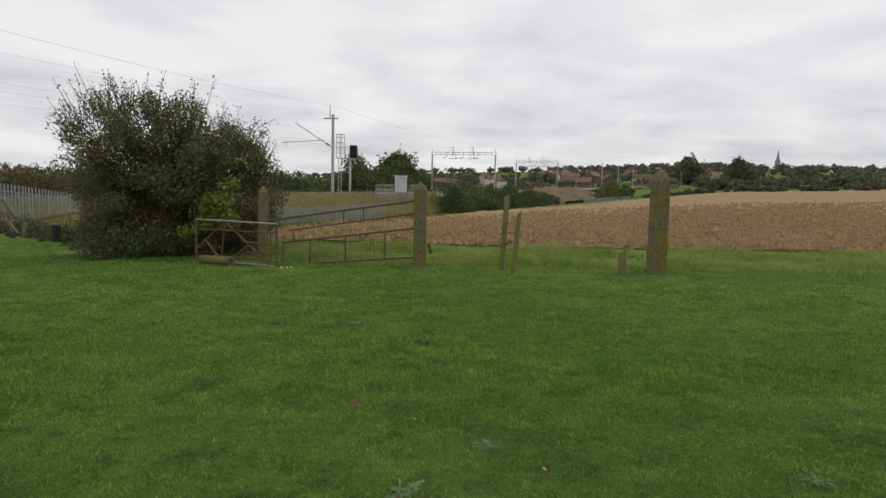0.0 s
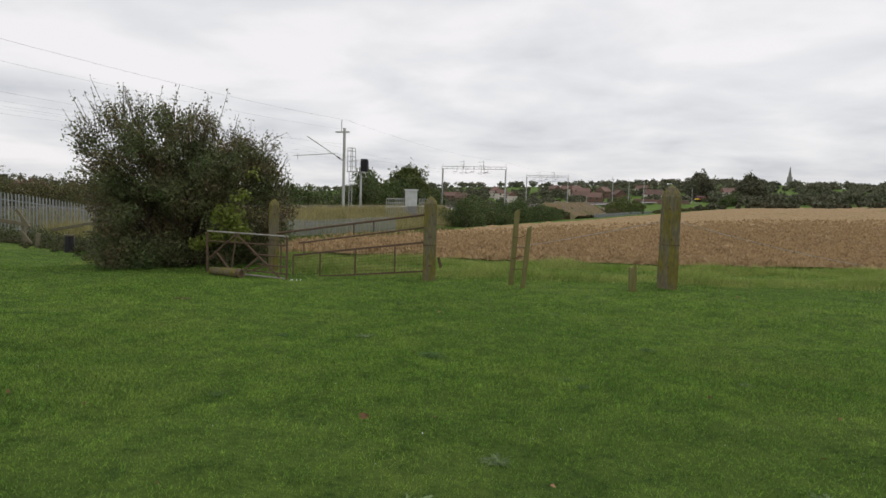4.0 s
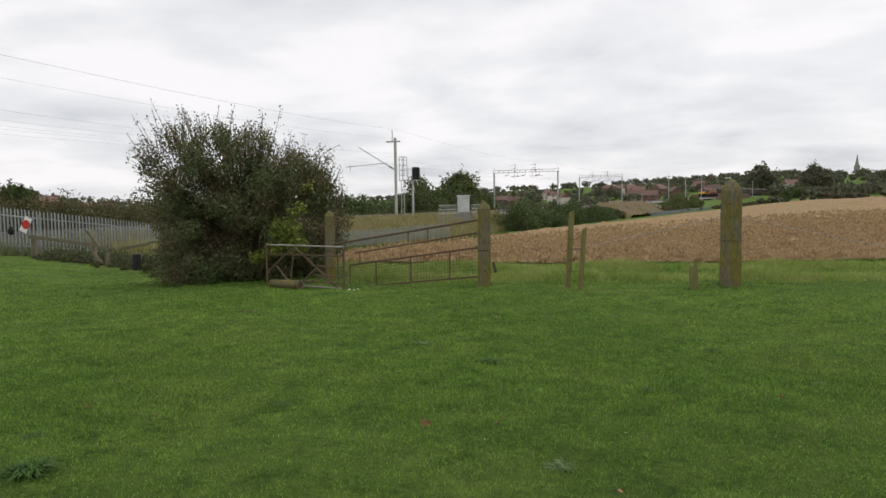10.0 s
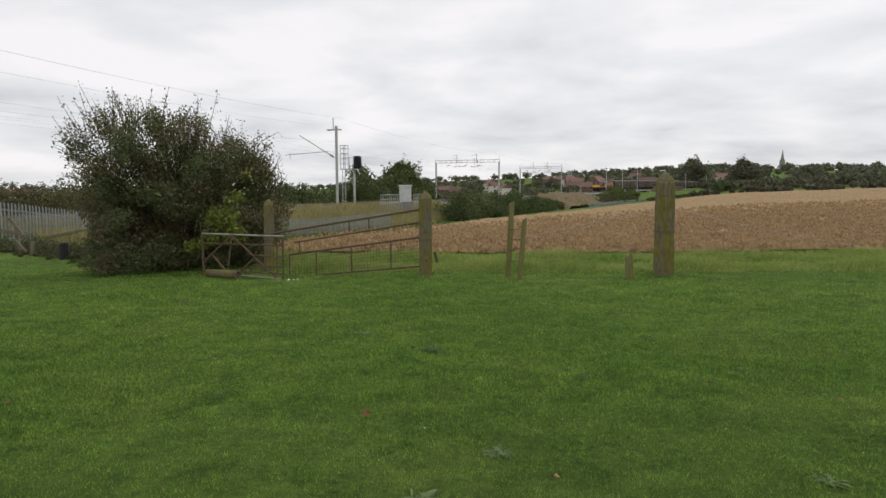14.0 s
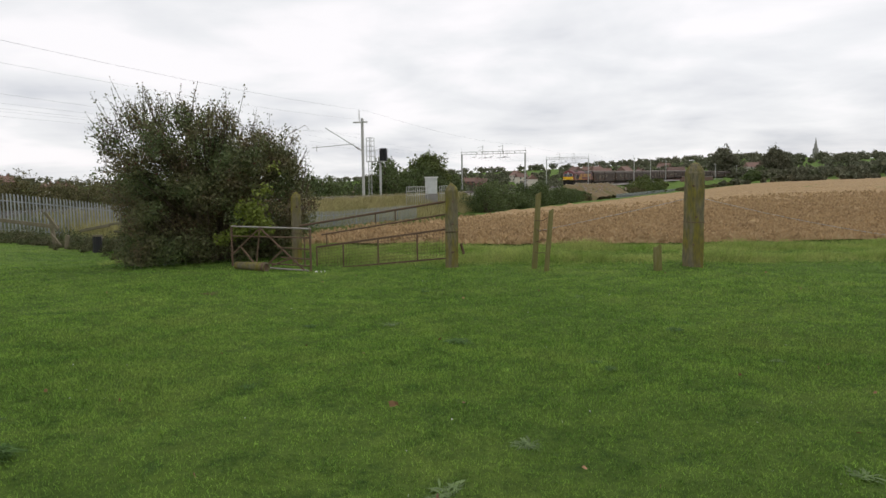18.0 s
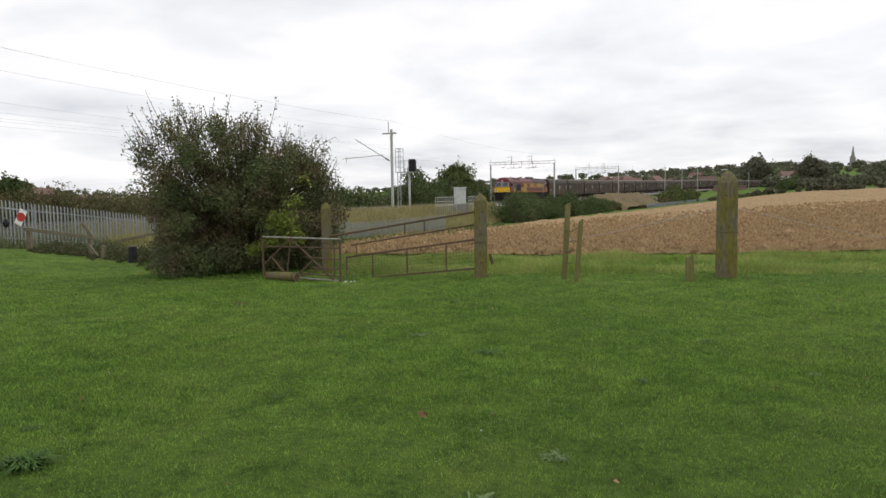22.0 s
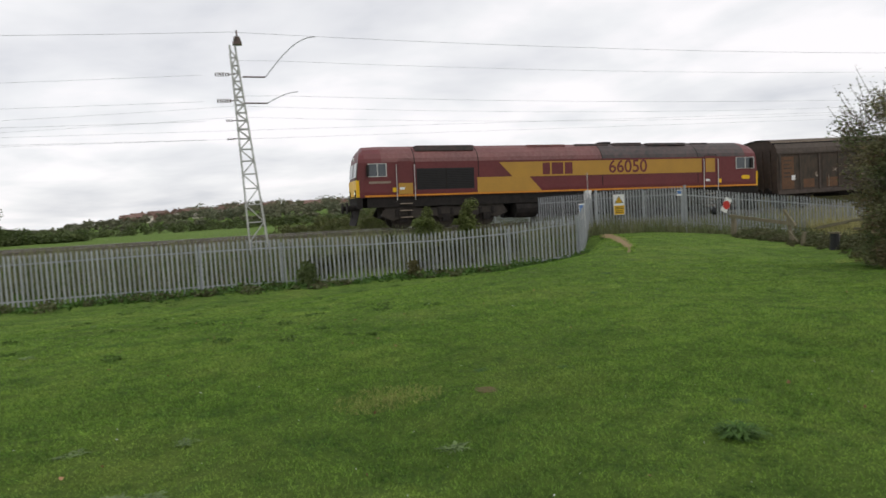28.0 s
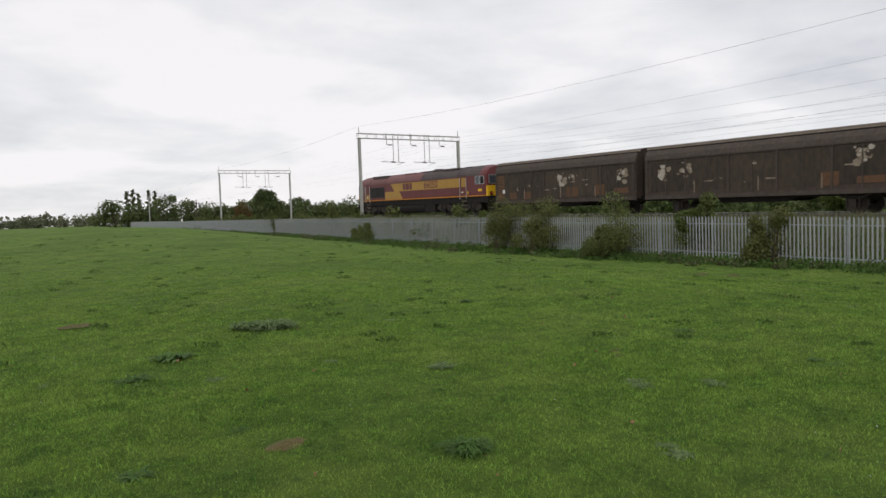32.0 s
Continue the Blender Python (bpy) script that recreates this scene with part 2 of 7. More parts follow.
MAT["hay"] = material("dry_grass", (0.42, 0.37, 0.18), 0.95, second=(0.30, 0.29, 0.11), scale=0.3, third=(0.50, 0.45, 0.25), fine=4, bump=0.2, islandvar=0.3, world_space=True, spec=0.1)
MAT["grass"] = turf_material("grass_blade", (0.084, 0.174, 0.032), (0.258, 0.402, 0.074), (0.345, 0.378, 0.112), grain=12.0, bump=0, through_light=0.34, islandvar=0.55)
MAT["rough_grass"] = material("rough_grass", (0.095, 0.150, 0.030), 0.7, second=(0.15, 0.165, 0.055), scale=0.5, spread=0.6, third=(0.20, 0.19, 0.09), fine=5.0, fine_amount=0.25, bump=0, islandvar=0.3, through_light=0.35, world_space=True, spec=0.15)
MAT["bank_grass"] = material("bank_grass", (0.17, 0.215, 0.090), 0.8, second=(0.22, 0.22, 0.12), scale=0.7, spread=0.6, third=(0.27, 0.25, 0.16), fine=4.0, fine_amount=0.25, bump=0, islandvar=0.35, through_light=0.4, world_space=True, spec=0.1)
MAT["verge"] = material("tall_grass", (0.18, 0.31, 0.046), 0.7, second=(0.36, 0.41, 0.12), scale=0.9, spread=0.5, third=(0.42, 0.42, 0.18), fine=5.0, fine_amount=0.25, bump=0, islandvar=0.35, through_light=0.5, world_space=True, spec=0.15)
MAT["weed"] = material("grey_weed", (0.125, 0.185, 0.066), 0.85, second=(0.165, 0.22, 0.095), scale=3, bump=0, islandvar=0.3, through_light=0.2, world_space=True)
MAT["thistle"] = material("dark_weed", (0.058, 0.125, 0.022), 0.7, second=(0.078, 0.145, 0.030), scale=4, bump=0, islandvar=0.3, through_light=0.2, world_space=True)
MAT["brick"] = material("brick", (0.20, 0.115, 0.085), 0.9, second=(0.15, 0.095, 0.075), scale=0.6, fine=6)
MAT["tile"] = material("roof_tile", (0.19, 0.115, 0.09), 0.85, second=(0.15, 0.10, 0.085), scale=0.5, objvar=0.25)
MAT["render"] = material("house_wall", (0.62, 0.57, 0.51), 0.9, second=(0.50, 0.42, 0.36), scale=0.1, objvar=0.25)
MAT["stone"] = material("church_stone", (0.30, 0.29, 0.27), 0.9)
MAT["glass"] = material("window_glass", (0.05, 0.06, 0.07), 0.08, second=(0.06, 0.07, 0.08), bump=0, spec=0.6)
MAT["maroon"] = material("maroon_paint", (0.150, 0.034, 0.036), 0.42, second=(0.125, 0.030, 0.032), scale=1.2, third=(0.17, 0.06, 0.055), fine=9, fine_amount=0.15, bump=0.05)
MAT["maroon_roof"] = material("faded_maroon_roof", (0.185, 0.070, 0.066), 0.6, second=(0.13, 0.055, 0.053), scale=0.8, third=(0.24, 0.13, 0.12), fine=7, bump=0.1)
MAT["grey_roof"] = material("sooty_roof", (0.075, 0.066, 0.064), 0.7, second=(0.05, 0.046, 0.045), scale=1.0, third=(0.15, 0.09, 0.085), fine=5, bump=0.1)
MAT["gold"] = material("gold_paint", (0.48, 0.265, 0.045), 0.42, second=(0.42, 0.235, 0.045), scale=1.5, third=(0.36, 0.21, 0.05), fine=12, fine_amount=0.2, bump=0.05)
MAT["stripe"] = material("orange_stripe", (0.62, 0.24, 0.025), 0.5)
MAT["nose_yellow"] = material("warning_yellow", (0.80, 0.47, 0.015), 0.45, second=(0.68, 0.40, 0.02), scale=3)
MAT["frame"] = material("underframe_black", (0.018, 0.017, 0.017), 0.8, second=(0.030, 0.027, 0.025), scale=3, third=(0.045, 0.038, 0.033), fine=12, bump=0.2, spec=0.08)
MAT["wheel"] = material("wheel_steel", (0.065, 0.055, 0.048), 0.6, metal=0.4, second=(0.045, 0.037, 0.03), scale=6)
MAT["bogie"] = material("bogie_dust", (0.050, 0.043, 0.037), 0.85, second=(0.028, 0.026, 0.024), scale=4, third=(0.085, 0.072, 0.06), fine=16, bump=0.2, spec=0.1)
MAT["steel"] = material("bright_steel", (0.55, 0.55, 0.53), 0.4, metal=0.6)
MAT["wagon"] = material("wagon_brown", (0.060, 0.046, 0.034), 0.75, second=(0.052, 0.040, 0.035), scale=0.9, spread=0.8, third=(0.115, 0.075, 0.055), fine=6, fine_amount=0.25, bump=0.15, objvar=0.1)
MAT["wagon_side"] = material("wagon_side", (0.052, 0.043, 0.030), 0.7, second=(0.030, 0.026, 0.021), scale=1.1, spread=0.9, third=(0.11, 0.072, 0.05), fine=5, fine_amount=0.3, bump=0.15, objvar=0.2, stretch=(1, 1, 0.4))
MAT["wagon_roof"] = material("wagon_roof", (0.22, 0.19, 0.165), 0.7, second=(0.15, 0.125, 0.105), scale=0.7, spread=0.8, third=(0.14, 0.11, 0.09), fine=5, bump=0.1)
MAT["wagon_hood"] = material("wagon_hood", (0.076, 0.061, 0.047), 0.75, second=(0.058, 0.046, 0.040), scale=0.8, third=(0.13, 0.10, 0.085), fine=6)
MAT["wagon_rust"] = material("rust_patch", (0.150, 0.072, 0.038), 0.85, second=(0.085, 0.052, 0.036), scale=3.5, spread=0.8, third=(0.20, 0.12, 0.06), fine=14, bump=0.2)
MAT["scuff"] = material("bare_scuff", (0.28, 0.225, 0.165), 0.75, second=(0.19, 0.125, 0.08), scale=5, spread=0.8, third=(0.50, 0.46, 0.40), fine=10)
MAT["primer"] = material("bare_primer", (0.50, 0.46, 0.40), 0.8, second=(0.34, 0.29, 0.23), scale=8, spread=0.7)
MAT["lamp_on"] = material("lit_headlamp", (1.0, 0.93, 0.75), 0.4, emit=0.6, bump=0)

# ---------------------------------------------------------------- mesh helpers


class Form:
    """Collects vertices and faces of one mesh."""

    def __init__(self):
        self.v, self.f = [], []

    def add(self, verts, faces, m=None):
        n = len(self.v)
        self.v += [tuple(m @ Vector(p)) for p in verts] if m is not None else [tuple(p) for p in verts]
        self.f += [tuple(n + i for i in f) for f in faces]
        return self

    def box(self, x0, y0, z0, x1, y1, z1, m=None):
        vs = [(x, y, z) for z in (z0, z1) for y in (y0, y1) for x in (x0, x1)]
        return self.add(vs, [(0, 2, 3, 1), (4, 5, 7, 6), (0, 1, 5, 4), (2, 6, 7, 3), (0, 4, 6, 2), (1, 3, 7, 5)], m)

    def rod(self, p, q, r0, r1=None, n=6, caps=True):
        p, q = Vector(p), Vector(q)
        r1 = r0 if r1 is None else r1
        rot = (q - p).to_track_quat("Z", "Y")
        a = [rot @ Vector((math.cos(2 * math.pi * i / n), math.sin(2 * math.pi * i / n), 0)) for i in range(n)]
        vs = [p + r0 * d for d in a] + [q + r1 * d for d in a]
        fs = [(i, (i + 1) % n, n + (i + 1) % n, n + i) for i in range(n)]
        if caps:
            fs += [tuple(range(n))[::-1], tuple(range(n, 2 * n))]
        return self.add(vs, fs)

    def beam(self, p, q, w, h):
        """A square bar from p to q, w wide and h high."""
        p, q = Vector(p), Vector(q)
        d = (q - p).normalized()
        up = Vector((0, 0, 1)) if abs(d.z) < 0.95 else Vector((0, 1, 0))
        side = d.cross(up).normalized() * w / 2
        up = side.cross(d).normalized() * h / 2
        vs = [e + a * side + b * up for e in (p, q) for a, b in ((-1, -1), (1, -1), (1, 1), (-1, 1))]
        return self.add(vs, [(0, 1, 2, 3), (7, 6, 5, 4), (0, 4, 5, 1), (1, 5, 6, 2), (2, 6, 7, 3), (3, 7, 4, 0)])

    def loft(self, rings, closed=True, caps=True):
        """Joins rings of equal count."""
        n, k = len(rings[0]), len(rings)
        vs = [p for r in rings for p in r]
        m = n if closed else n - 1
        fs = [(j * n + i, j * n + (i + 1) % n, (j + 1) * n + (i + 1) % n, (j + 1) * n + i) for j in range(k - 1) for i in range(m)]
        if caps and closed:
            fs += [tuple(range(n))[::-1], tuple(range((k - 1) * n, k * n))]
        return self.add(vs, fs)

    def tube(self, pts, r, n=5):
        rings = []
        pts = [Vector(p) for p in pts]
        for i, p in enumerate(pts):
            d = pts[min(i + 1, len(pts) - 1)] - pts[max(i - 1, 0)]
            rot = d.to_track_quat("Z", "Y")
            rings.append([p + rot @ Vector((r * math.cos(2 * math.pi * j / n), r * math.sin(2 * math.pi * j / n), 0)) for j in range(n)])
        return self.loft(rings)

    def wheel(self, c, axis, r, w, n=20):
        c, axis = Vector(c), Vector(axis).normalized()
        return self.rod(c - axis * w / 2, c + axis * w / 2, r, n=n)

    def mesh(self, name, mat, smooth=False):
        me = bpy.data.meshes.new(name)
        me.from_pydata(self.v, [], self.f)
        bm = bmesh.new()
        bm.from_mesh(me)
        bmesh.ops.recalc_face_normals(bm, faces=bm.faces)
        bm.to_mesh(me)
        bm.free()
        me.materials.append(mat)
        if smooth:
            me.shade_smooth()
        return me


def bulk_mesh(name, mat, verts, faces_n, smooth=False):
    """A large mesh from an array of vertices, each faces_n in turn making one face."""
    me = bpy.data.meshes.new(name)
    nv = len(verts)
    nf = nv // faces_n
    me.vertices.add(nv)
    me.vertices.foreach_set("co", np.asarray(verts, np.float32).ravel())
    me.loops.add(nv)
    me.loops.foreach_set("vertex_index", np.arange(nv, dtype=np.int32))
    me.polygons.add(nf)
    me.polygons.foreach_set("loop_start", np.arange(0, nv, faces_n, dtype=np.int32))
    me.update(calc_edges=True)
    me.materials.append(mat)
    return me


def part(name, form, mat, parent=None, label="", smooth=False, bevel=0.0):
    """Links a form as one mesh object under a thing or part."""
    me = form if isinstance(form, bpy.types.Mesh) else form.mesh(name, mat, smooth)
    ob = new(name, me)
    if parent is not None:
        ob.parent = parent
    if label:
        tagged(ob, label)
    if bevel:
        bv = ob.modifiers.new("worn_edges", "BEVEL")
        bv.width, bv.segments, bv.limit_method = bevel, 2, "ANGLE"
    return ob


def thing(name, m, label, category, group="", kind=""):
    ob = new(name)
    ob.empty_display_size = 0.1
    ob.matrix_world = m
    return tagged(ob, label, category, group, kind)


def smooth(a, b, x):
    t = np.clip((np.asarray(x, float) - a) / (b - a), 0, 1)
    return t * t * (3 - 2 * t)


# ---------------------------------------------------------------- the line of the railway
# s: metres along the near side of the near track, 0 where it passes closest; o: metres beyond that side
S_MIN, S_MAX = -900, 700
CURVE_S = [-900, -420, -250, -140, -80, -40, 0, 40, 90, 150, 700]
CURVE_K = [0.9, 0.98, 0.88, 0.79, 0.68, 0.34, 0.55, -0.2, -0.5, -0.3, 0.0]  # turn per metre, in thousandths
_S = np.arange(S_MIN, S_MAX + 1.0)
_k = np.interp(_S, CURVE_S, CURVE_K) / 1000
_H = np.concatenate([[0], np.cumsum((_k[1:] + _k[:-1]) / 2)])
_H = _H - _H[-S_MIN] + 2.8693
_X = np.concatenate([[0], np.cumsum(-np.sin((_H[1:] + _H[:-1]) / 2))])
_Y = np.concatenate([[0], np.cumsum(np.cos((_H[1:] + _H[:-1]) / 2))])
_X += -_X[-S_MIN] + 30.70 * math.cos(2.8693)
_Y += -_Y[-S_MIN] + 30.70 * math.sin(2.8693)
RAIL_Z = 0.77


def rail_z(s):
    return RAIL_Z + 1.3 * float(smooth(-110, -330, s))


def sink(s):
    """How far the rails dip north of the crossing and climb south of it."""
    return 0.52 * smooth(0, -26, s) + 0.16 * smooth(-50, -115, s) - 0.75 * smooth(-230, -380, s) - 0.0105 * np.clip(s, 0, 60)


def along(s, o=0.0, z=0.0):
    """The place s along the line and o beyond its near side, z over the rails."""
    h = float(np.interp(s, _S, _H))
    return Vector((float(np.interp(s, _S, _X)) + o * math.cos(h), float(np.interp(s, _S, _Y)) + o * math.sin(h), rail_z(s) + z))


def on_rails(s, o=0.0, z=0.0):
    p = along(s, o, z)
    return p - Vector((0, 0, float(sink(s))))


def line_pose(s, o=0.0, z=0.0):
    """x along the way of the train, y to its left, which is the side of the pasture."""
    h = float(np.interp(s, _S, _H))
    return Matrix.Translation(along(s, o, z)) @ Matrix.Rotation(h + math.pi / 2, 4, "Z")


def beyond(x, y):
    """o and s of places, as arrays."""
    x, y = np.atleast_1d(x).astype(float), np.atleast_1d(y).astype(float)
    cx, cy, cs, ch = _X[::6], _Y[::6], _S[::6], _H[::6]
    o, s = np.empty(len(x)), np.empty(len(x))
    for i in range(0, len(x), 4000):
        dx, dy = x[i:i + 4000, None] - cx, y[i:i + 4000, None] - cy
        k = (dx * dx + dy * dy).argmin(1)
        r = np.arange(len(k))
        o[i:i + 4000] = dx[r, k] * np.cos(ch[k]) + dy[r, k] * np.sin(ch[k])
        s[i:i + 4000] = cs[k] + dy[r, k] * np.cos(ch[k]) - dx[r, k] * np.sin(ch[k])
    return o, s


def fbm(x, y, f, seed=0.0):
    """Cheap smooth unevenness from sines."""
    out = np.zeros_like(x)
    for i in range(5):
        a = 1.7 * i + seed
        u, v = x * math.cos(a) + y * math.sin(a), -x * math.sin(a) + y * math.cos(a)
        out += np.sin(u * f * (1 + 0.37 * i) + 3.1 * i + seed) * np.cos(v * f * (0.8 + 0.29 * i) + 1.3 * i) / (1 + 0.5 * i)
    return out / 2.5


def land(x, y):
    """Height of the ground."""
    x, y = np.atleast_1d(x).astype(float), np.atleast_1d(y).astype(float)
    r = np.hypot(x, y)
    q = -0.946 * x + 0.326 * y
    z = -0.85 * smooth(8, 23, q)
    # arable land to the north falls towards the railway and rises to the east
    slope = np.interp(x / np.maximum(y, 5), [-0.22, 0.42, 0.66], [-0.0505, 0.0004, 0.0085])
    north = slope * np.clip(r - 20, 0, 290)
    wn = smooth(14, 30, y) * smooth(-0.75, -0.42, x / np.maximum(y, 5))
    z = z * (1 - wn) + north * wn
    # the pasture swells to the south
    u = -0.269 * x - 0.963 * y
    z = z + 1.2 * smooth(20, 70, u) * (1 - 0.65 * smooth(5, 25, q)) * smooth(40, 25, q) * (1 - smooth(150, 300, r))
    # the ramp to the crossing
    d = (x * -0.70 + y * 0.714)
    l = (x * 0.714 + y * 0.70)
    w = np.exp(-(np.where(l > 0, l / (2.9 + 3.4 * smooth(17, 27, d)), np.minimum(l + 0.4 * smooth(16, 24, d) + 0.9 * smooth(27.3, 29.8, d), 0) / (5.5 - 4.5 * smooth(16, 24, d)))) ** 2) * smooth(2, 12, d) * (1 - smooth(31, 37, d))
    z = z * (1 - w) + (0.04 - 0.05 * smooth(29, 33, d)) * w
    z += 0.035 * fbm(x, y, 0.55) * smooth(60, 20, r) + 0.036 * fbm(x, y, 1.7, 2.0) * smooth(45, 16, r) + 0.026 * fbm(x, y, 3.1, 7.0) * smooth(34, 14, r) + 0.010 * fbm(x, y, 5.2, 3.0) * smooth(22, 9, r) + 0.011 * fbm(x, y, 13.0, 5.0) * smooth(26, 12, r) + 0.25 * fbm(x, y, 0.03, 1.0) * smooth(40, 120, r)
    o, s = beyond(x, y)
    top = np.where(s < -110, RAIL_Z + 1.3 * smooth(-110, -330, s), RAIL_Z) - sink(s) - 0.42
    near = np.where(o < 3, -2.9 - o, o - 7.1)
    bank = top - np.clip(near, 0, None) / 1.9
    z = np.where(o > 3, np.minimum(z, -0.9 + 0 * z), z)
    z = np.where(s > -430, np.maximum(z, bank), z)
    # hills on the horizon
    yaw = np.degrees(np.arctan2(-x, y))
    tall = np.interp(yaw, [-180, -60, -34, -26, -18, -10, 0, 30, 60, 68, 74, 80, 88, 95, 120, 140, 155, 165, 180],
                     [6, 14, 22, 28, 29, 26, 25, 12, 10, 13, 15, 12, 5, 2, 3, 6, 3, -2, 6])
    z = z + tall * smooth(330, 900, r) - 3 * smooth(200, 1200, r)
    return z


def land_at(x, y):
    return float(land(x, y)[0])


def ground():
    ang = np.radians(np.arange(0, 360, 0.9))
    rad = np.concatenate([np.linspace(0.3, 16, 140), 16 * np.exp(np.linspace(0.012, math.log(3200 / 16), 150))])
    a, r = np.meshgrid(ang, rad)
    x, y = -np.sin(a) * r, np.cos(a) * r
    z = land(x.ravel(), y.ravel())
    vs = np.stack([x.ravel(), y.ravel(), z], -1)
    n, k = len(ang), len(rad)
    vs = [tuple(v) for v in vs] + [(0, 0, land_at(0, 0))]
    fs = [(j * n + i, j * n + (i + 1) % n, (j + 1) * n + (i + 1) % n, (j + 1) * n + i) for j in range(k - 1) for i in range(n)]
    fs += [((i + 1) % n, i, len(vs) - 1) for i in range(n)]
    me = bpy.data.meshes.new("ground")
    me.from_pydata(vs, [], fs)
    me.materials.append(MAT["pasture"])
    me.shade_smooth()
    tagged(new("ground", me), "short green sheep-grazed pasture, uneven and rising to distant hills", "pasture", kind="structure")


def field_edge(x):
    """The ploughing's near edge, y for an x."""
    return 18.0 - 0.08 * (x - 3.2) + 0.16 * np.clip(x - 3.2, 0, 30)


def field_side(y):
    """The field's west side, x for a y: it runs beside the railway bank."""
    o = -12.5 - 6 * float(smooth(80, 125, y)) - 4 * float(smooth(150, 220, y))
    s = -y * 1.06 + 6
    for _ in range(6):
        p = along(s, o)
        s += (p.y - y)
    return p.x


def ploughed_field():
    rows, cols = [], 150
    ys = 0.0 + 19 * np.exp(np.linspace(0, math.log(330 / 19), 190))
    xs_n = np.linspace(0, 1, cols) ** 1.6
    rng = np.random.default_rng(3)
    vs = []
    for y in ys:
        x0 = max(field_side(y), -5.6 + (y - 23.5) * 0.155) if y > 40 else -5.6 + (y - 23.5) * 0.155
        x1 = 30 + y * 1.25
        x = x0 + (x1 - x0) * xs_n
        yy = y + (field_edge(x) - 19.0) * np.clip(1 - (y - 19) / 60, 0, 1)
        vs.append(np.stack([x, yy, x * 0], -1))
    vs = np.concatenate(vs)
    edge = np.tile(np.minimum(np.linspace(0, cols - 1, cols), 6) / 6, len(ys)) * np.repeat(np.minimum(np.linspace(0, len(ys) - 1, len(ys)), 4) / 4, cols)
    z = land(vs[:, 0], vs[:, 1]) - 0.10 + 0.15 * edge
    size = np.clip(0.035 + 0.002 * np.hypot(vs[:, 0], vs[:, 1]), 0, 0.12)
    z += rng.normal(0, 1, len(z)) * size * 0.6 * edge + 0.03 * edge * np.sin(vs[:, 0] * 2.2 + vs[:, 1] * 0.5)
    vs[:, :2] += rng.normal(0, 0.03, (len(z), 2))
    vs[:, 2] = z
    k, n = len(ys), cols
    fs = [(j * n + i, j * n + i + 1, (j + 1) * n + i + 1, (j + 1) * n + i) for j in range(k - 1) for i in range(n - 1)]
    me = bpy.data.meshes.new("ploughed_field")
    me.from_pydata([tuple(v) for v in vs], [], fs)
    me.materials.append(MAT["soil"])
    tagged(new("ploughed_field", me), "freshly ploughed light brown arable field", "field", kind="structure")
    # loose clods near the edge
    n = 42000
    y = field_edge(0) + 0.5 + rng.exponential(13, n)
    x = rng.uniform(-6, 22, n) + (y - 19) * rng.uniform(-0.1, 1.1, n)
    keep = (y < 70) & (x > -0.27 * y - 1) & ((y < 60) | (x > 0.12 * y))
    x, y = x[keep], y[keep] + (field_edge(x[keep]) - 19)
    z = land(x, y) + 0.07
    c = np.stack([x, y, z], -1)
    h = rng.uniform(0.04, 0.15, len(c))[:, None] * (1 + y[:, None] / 90)
    tet = np.array([(1, 0, -0.2), (-0.5, 0.85, -0.2), (-0.5, -0.85, -0.2), (0, 0, 0.9)])
    spin = rng.uniform(0, 6.28, len(c))
    pts = []
    for t in tet:
        p = np.stack([np.cos(spin) * t[0] - np.sin(spin) * t[1], np.sin(spin) * t[0] + np.cos(spin) * t[1], np.full(len(c), t[2])], -1)
        pts.append(c + p * h * rng.uniform(0.7, 1.3, (len(c), 3)))
    tri = [(0, 1, 3), (1, 2, 3), (2, 0, 3)]
    verts = np.stack([np.stack([pts[i] for i in f], 1) for f in tri], 1).reshape(-1, 3)
    tagged(new("soil_clods", bulk_mesh("soil_clods", MAT["soil"], verts, 3)), "loose clods of dry brown earth on the ploughed field", "soil", kind="stuff")


ground()
ploughed_field()

# ---------------------------------------------------------------- railway


def railway():
    prof = [(-2.6, -0.42), (-1.75, -0.16), (6.3, -0.16), (6.9, -0.42)]
    f = Form()
    ss = list(range(-640, -150, 10)) + list(range(-150, 160, 5)) + list(range(160, 460, 12))
    f.loft([[on_rails(s, o, z) for o, z in prof] for s in ss], closed=False)
    tagged(part("track_bed", f, MAT["ballast"]), "grey crushed stone ballast of a double-track railway", "ballast", kind="structure")
    shape = [(-0.07, -0.15), (0.07, -0.15), (0.02, -0.12), (0.02, -0.04), (0.036, -0.035), (0.036, 0), (-0.036, 0), (-0.036, -0.035), (-0.02, -0.04), (-0.02, -0.12)]
    for c in (1.33, 4.75):
        for side in (-0.7525, 0.7525):
            f = Form()
            f.loft([[on_rails(s, c + side + a, b) for a, b in shape] for s in ss])
            r_ = tagged(part("rail", f, MAT["rail"]), "rusty steel running rail with a worn top", "rail", "running rails", kind="structure")
            f = Form()
            f.loft([[on_rails(s, c + side + a, b) for a, b in ((-0.033, 0.001), (-0.033, 0.005), (0.033, 0.005), (0.033, 0.001))] for s in ss])
            part("running_surface", f, MAT["railhead"], r_, "bright worn rail head")
    f = Form()
    for c in (1.33, 4.75):
        for s in np.arange(-160, 160, 0.7):
            m = line_pose(float(s), c, -0.15 - float(sink(s)))
            f.box(-0.13, -1.25, -0.1, 0.13, 1.25, 0.0, m)
    tagged(part("sleepers", f, MAT["sleeper"]), "grey concrete sleepers bedded in ballast", "sleeper", kind="stuff")


railway()

# ---------------------------------------------------------------- palisade fences


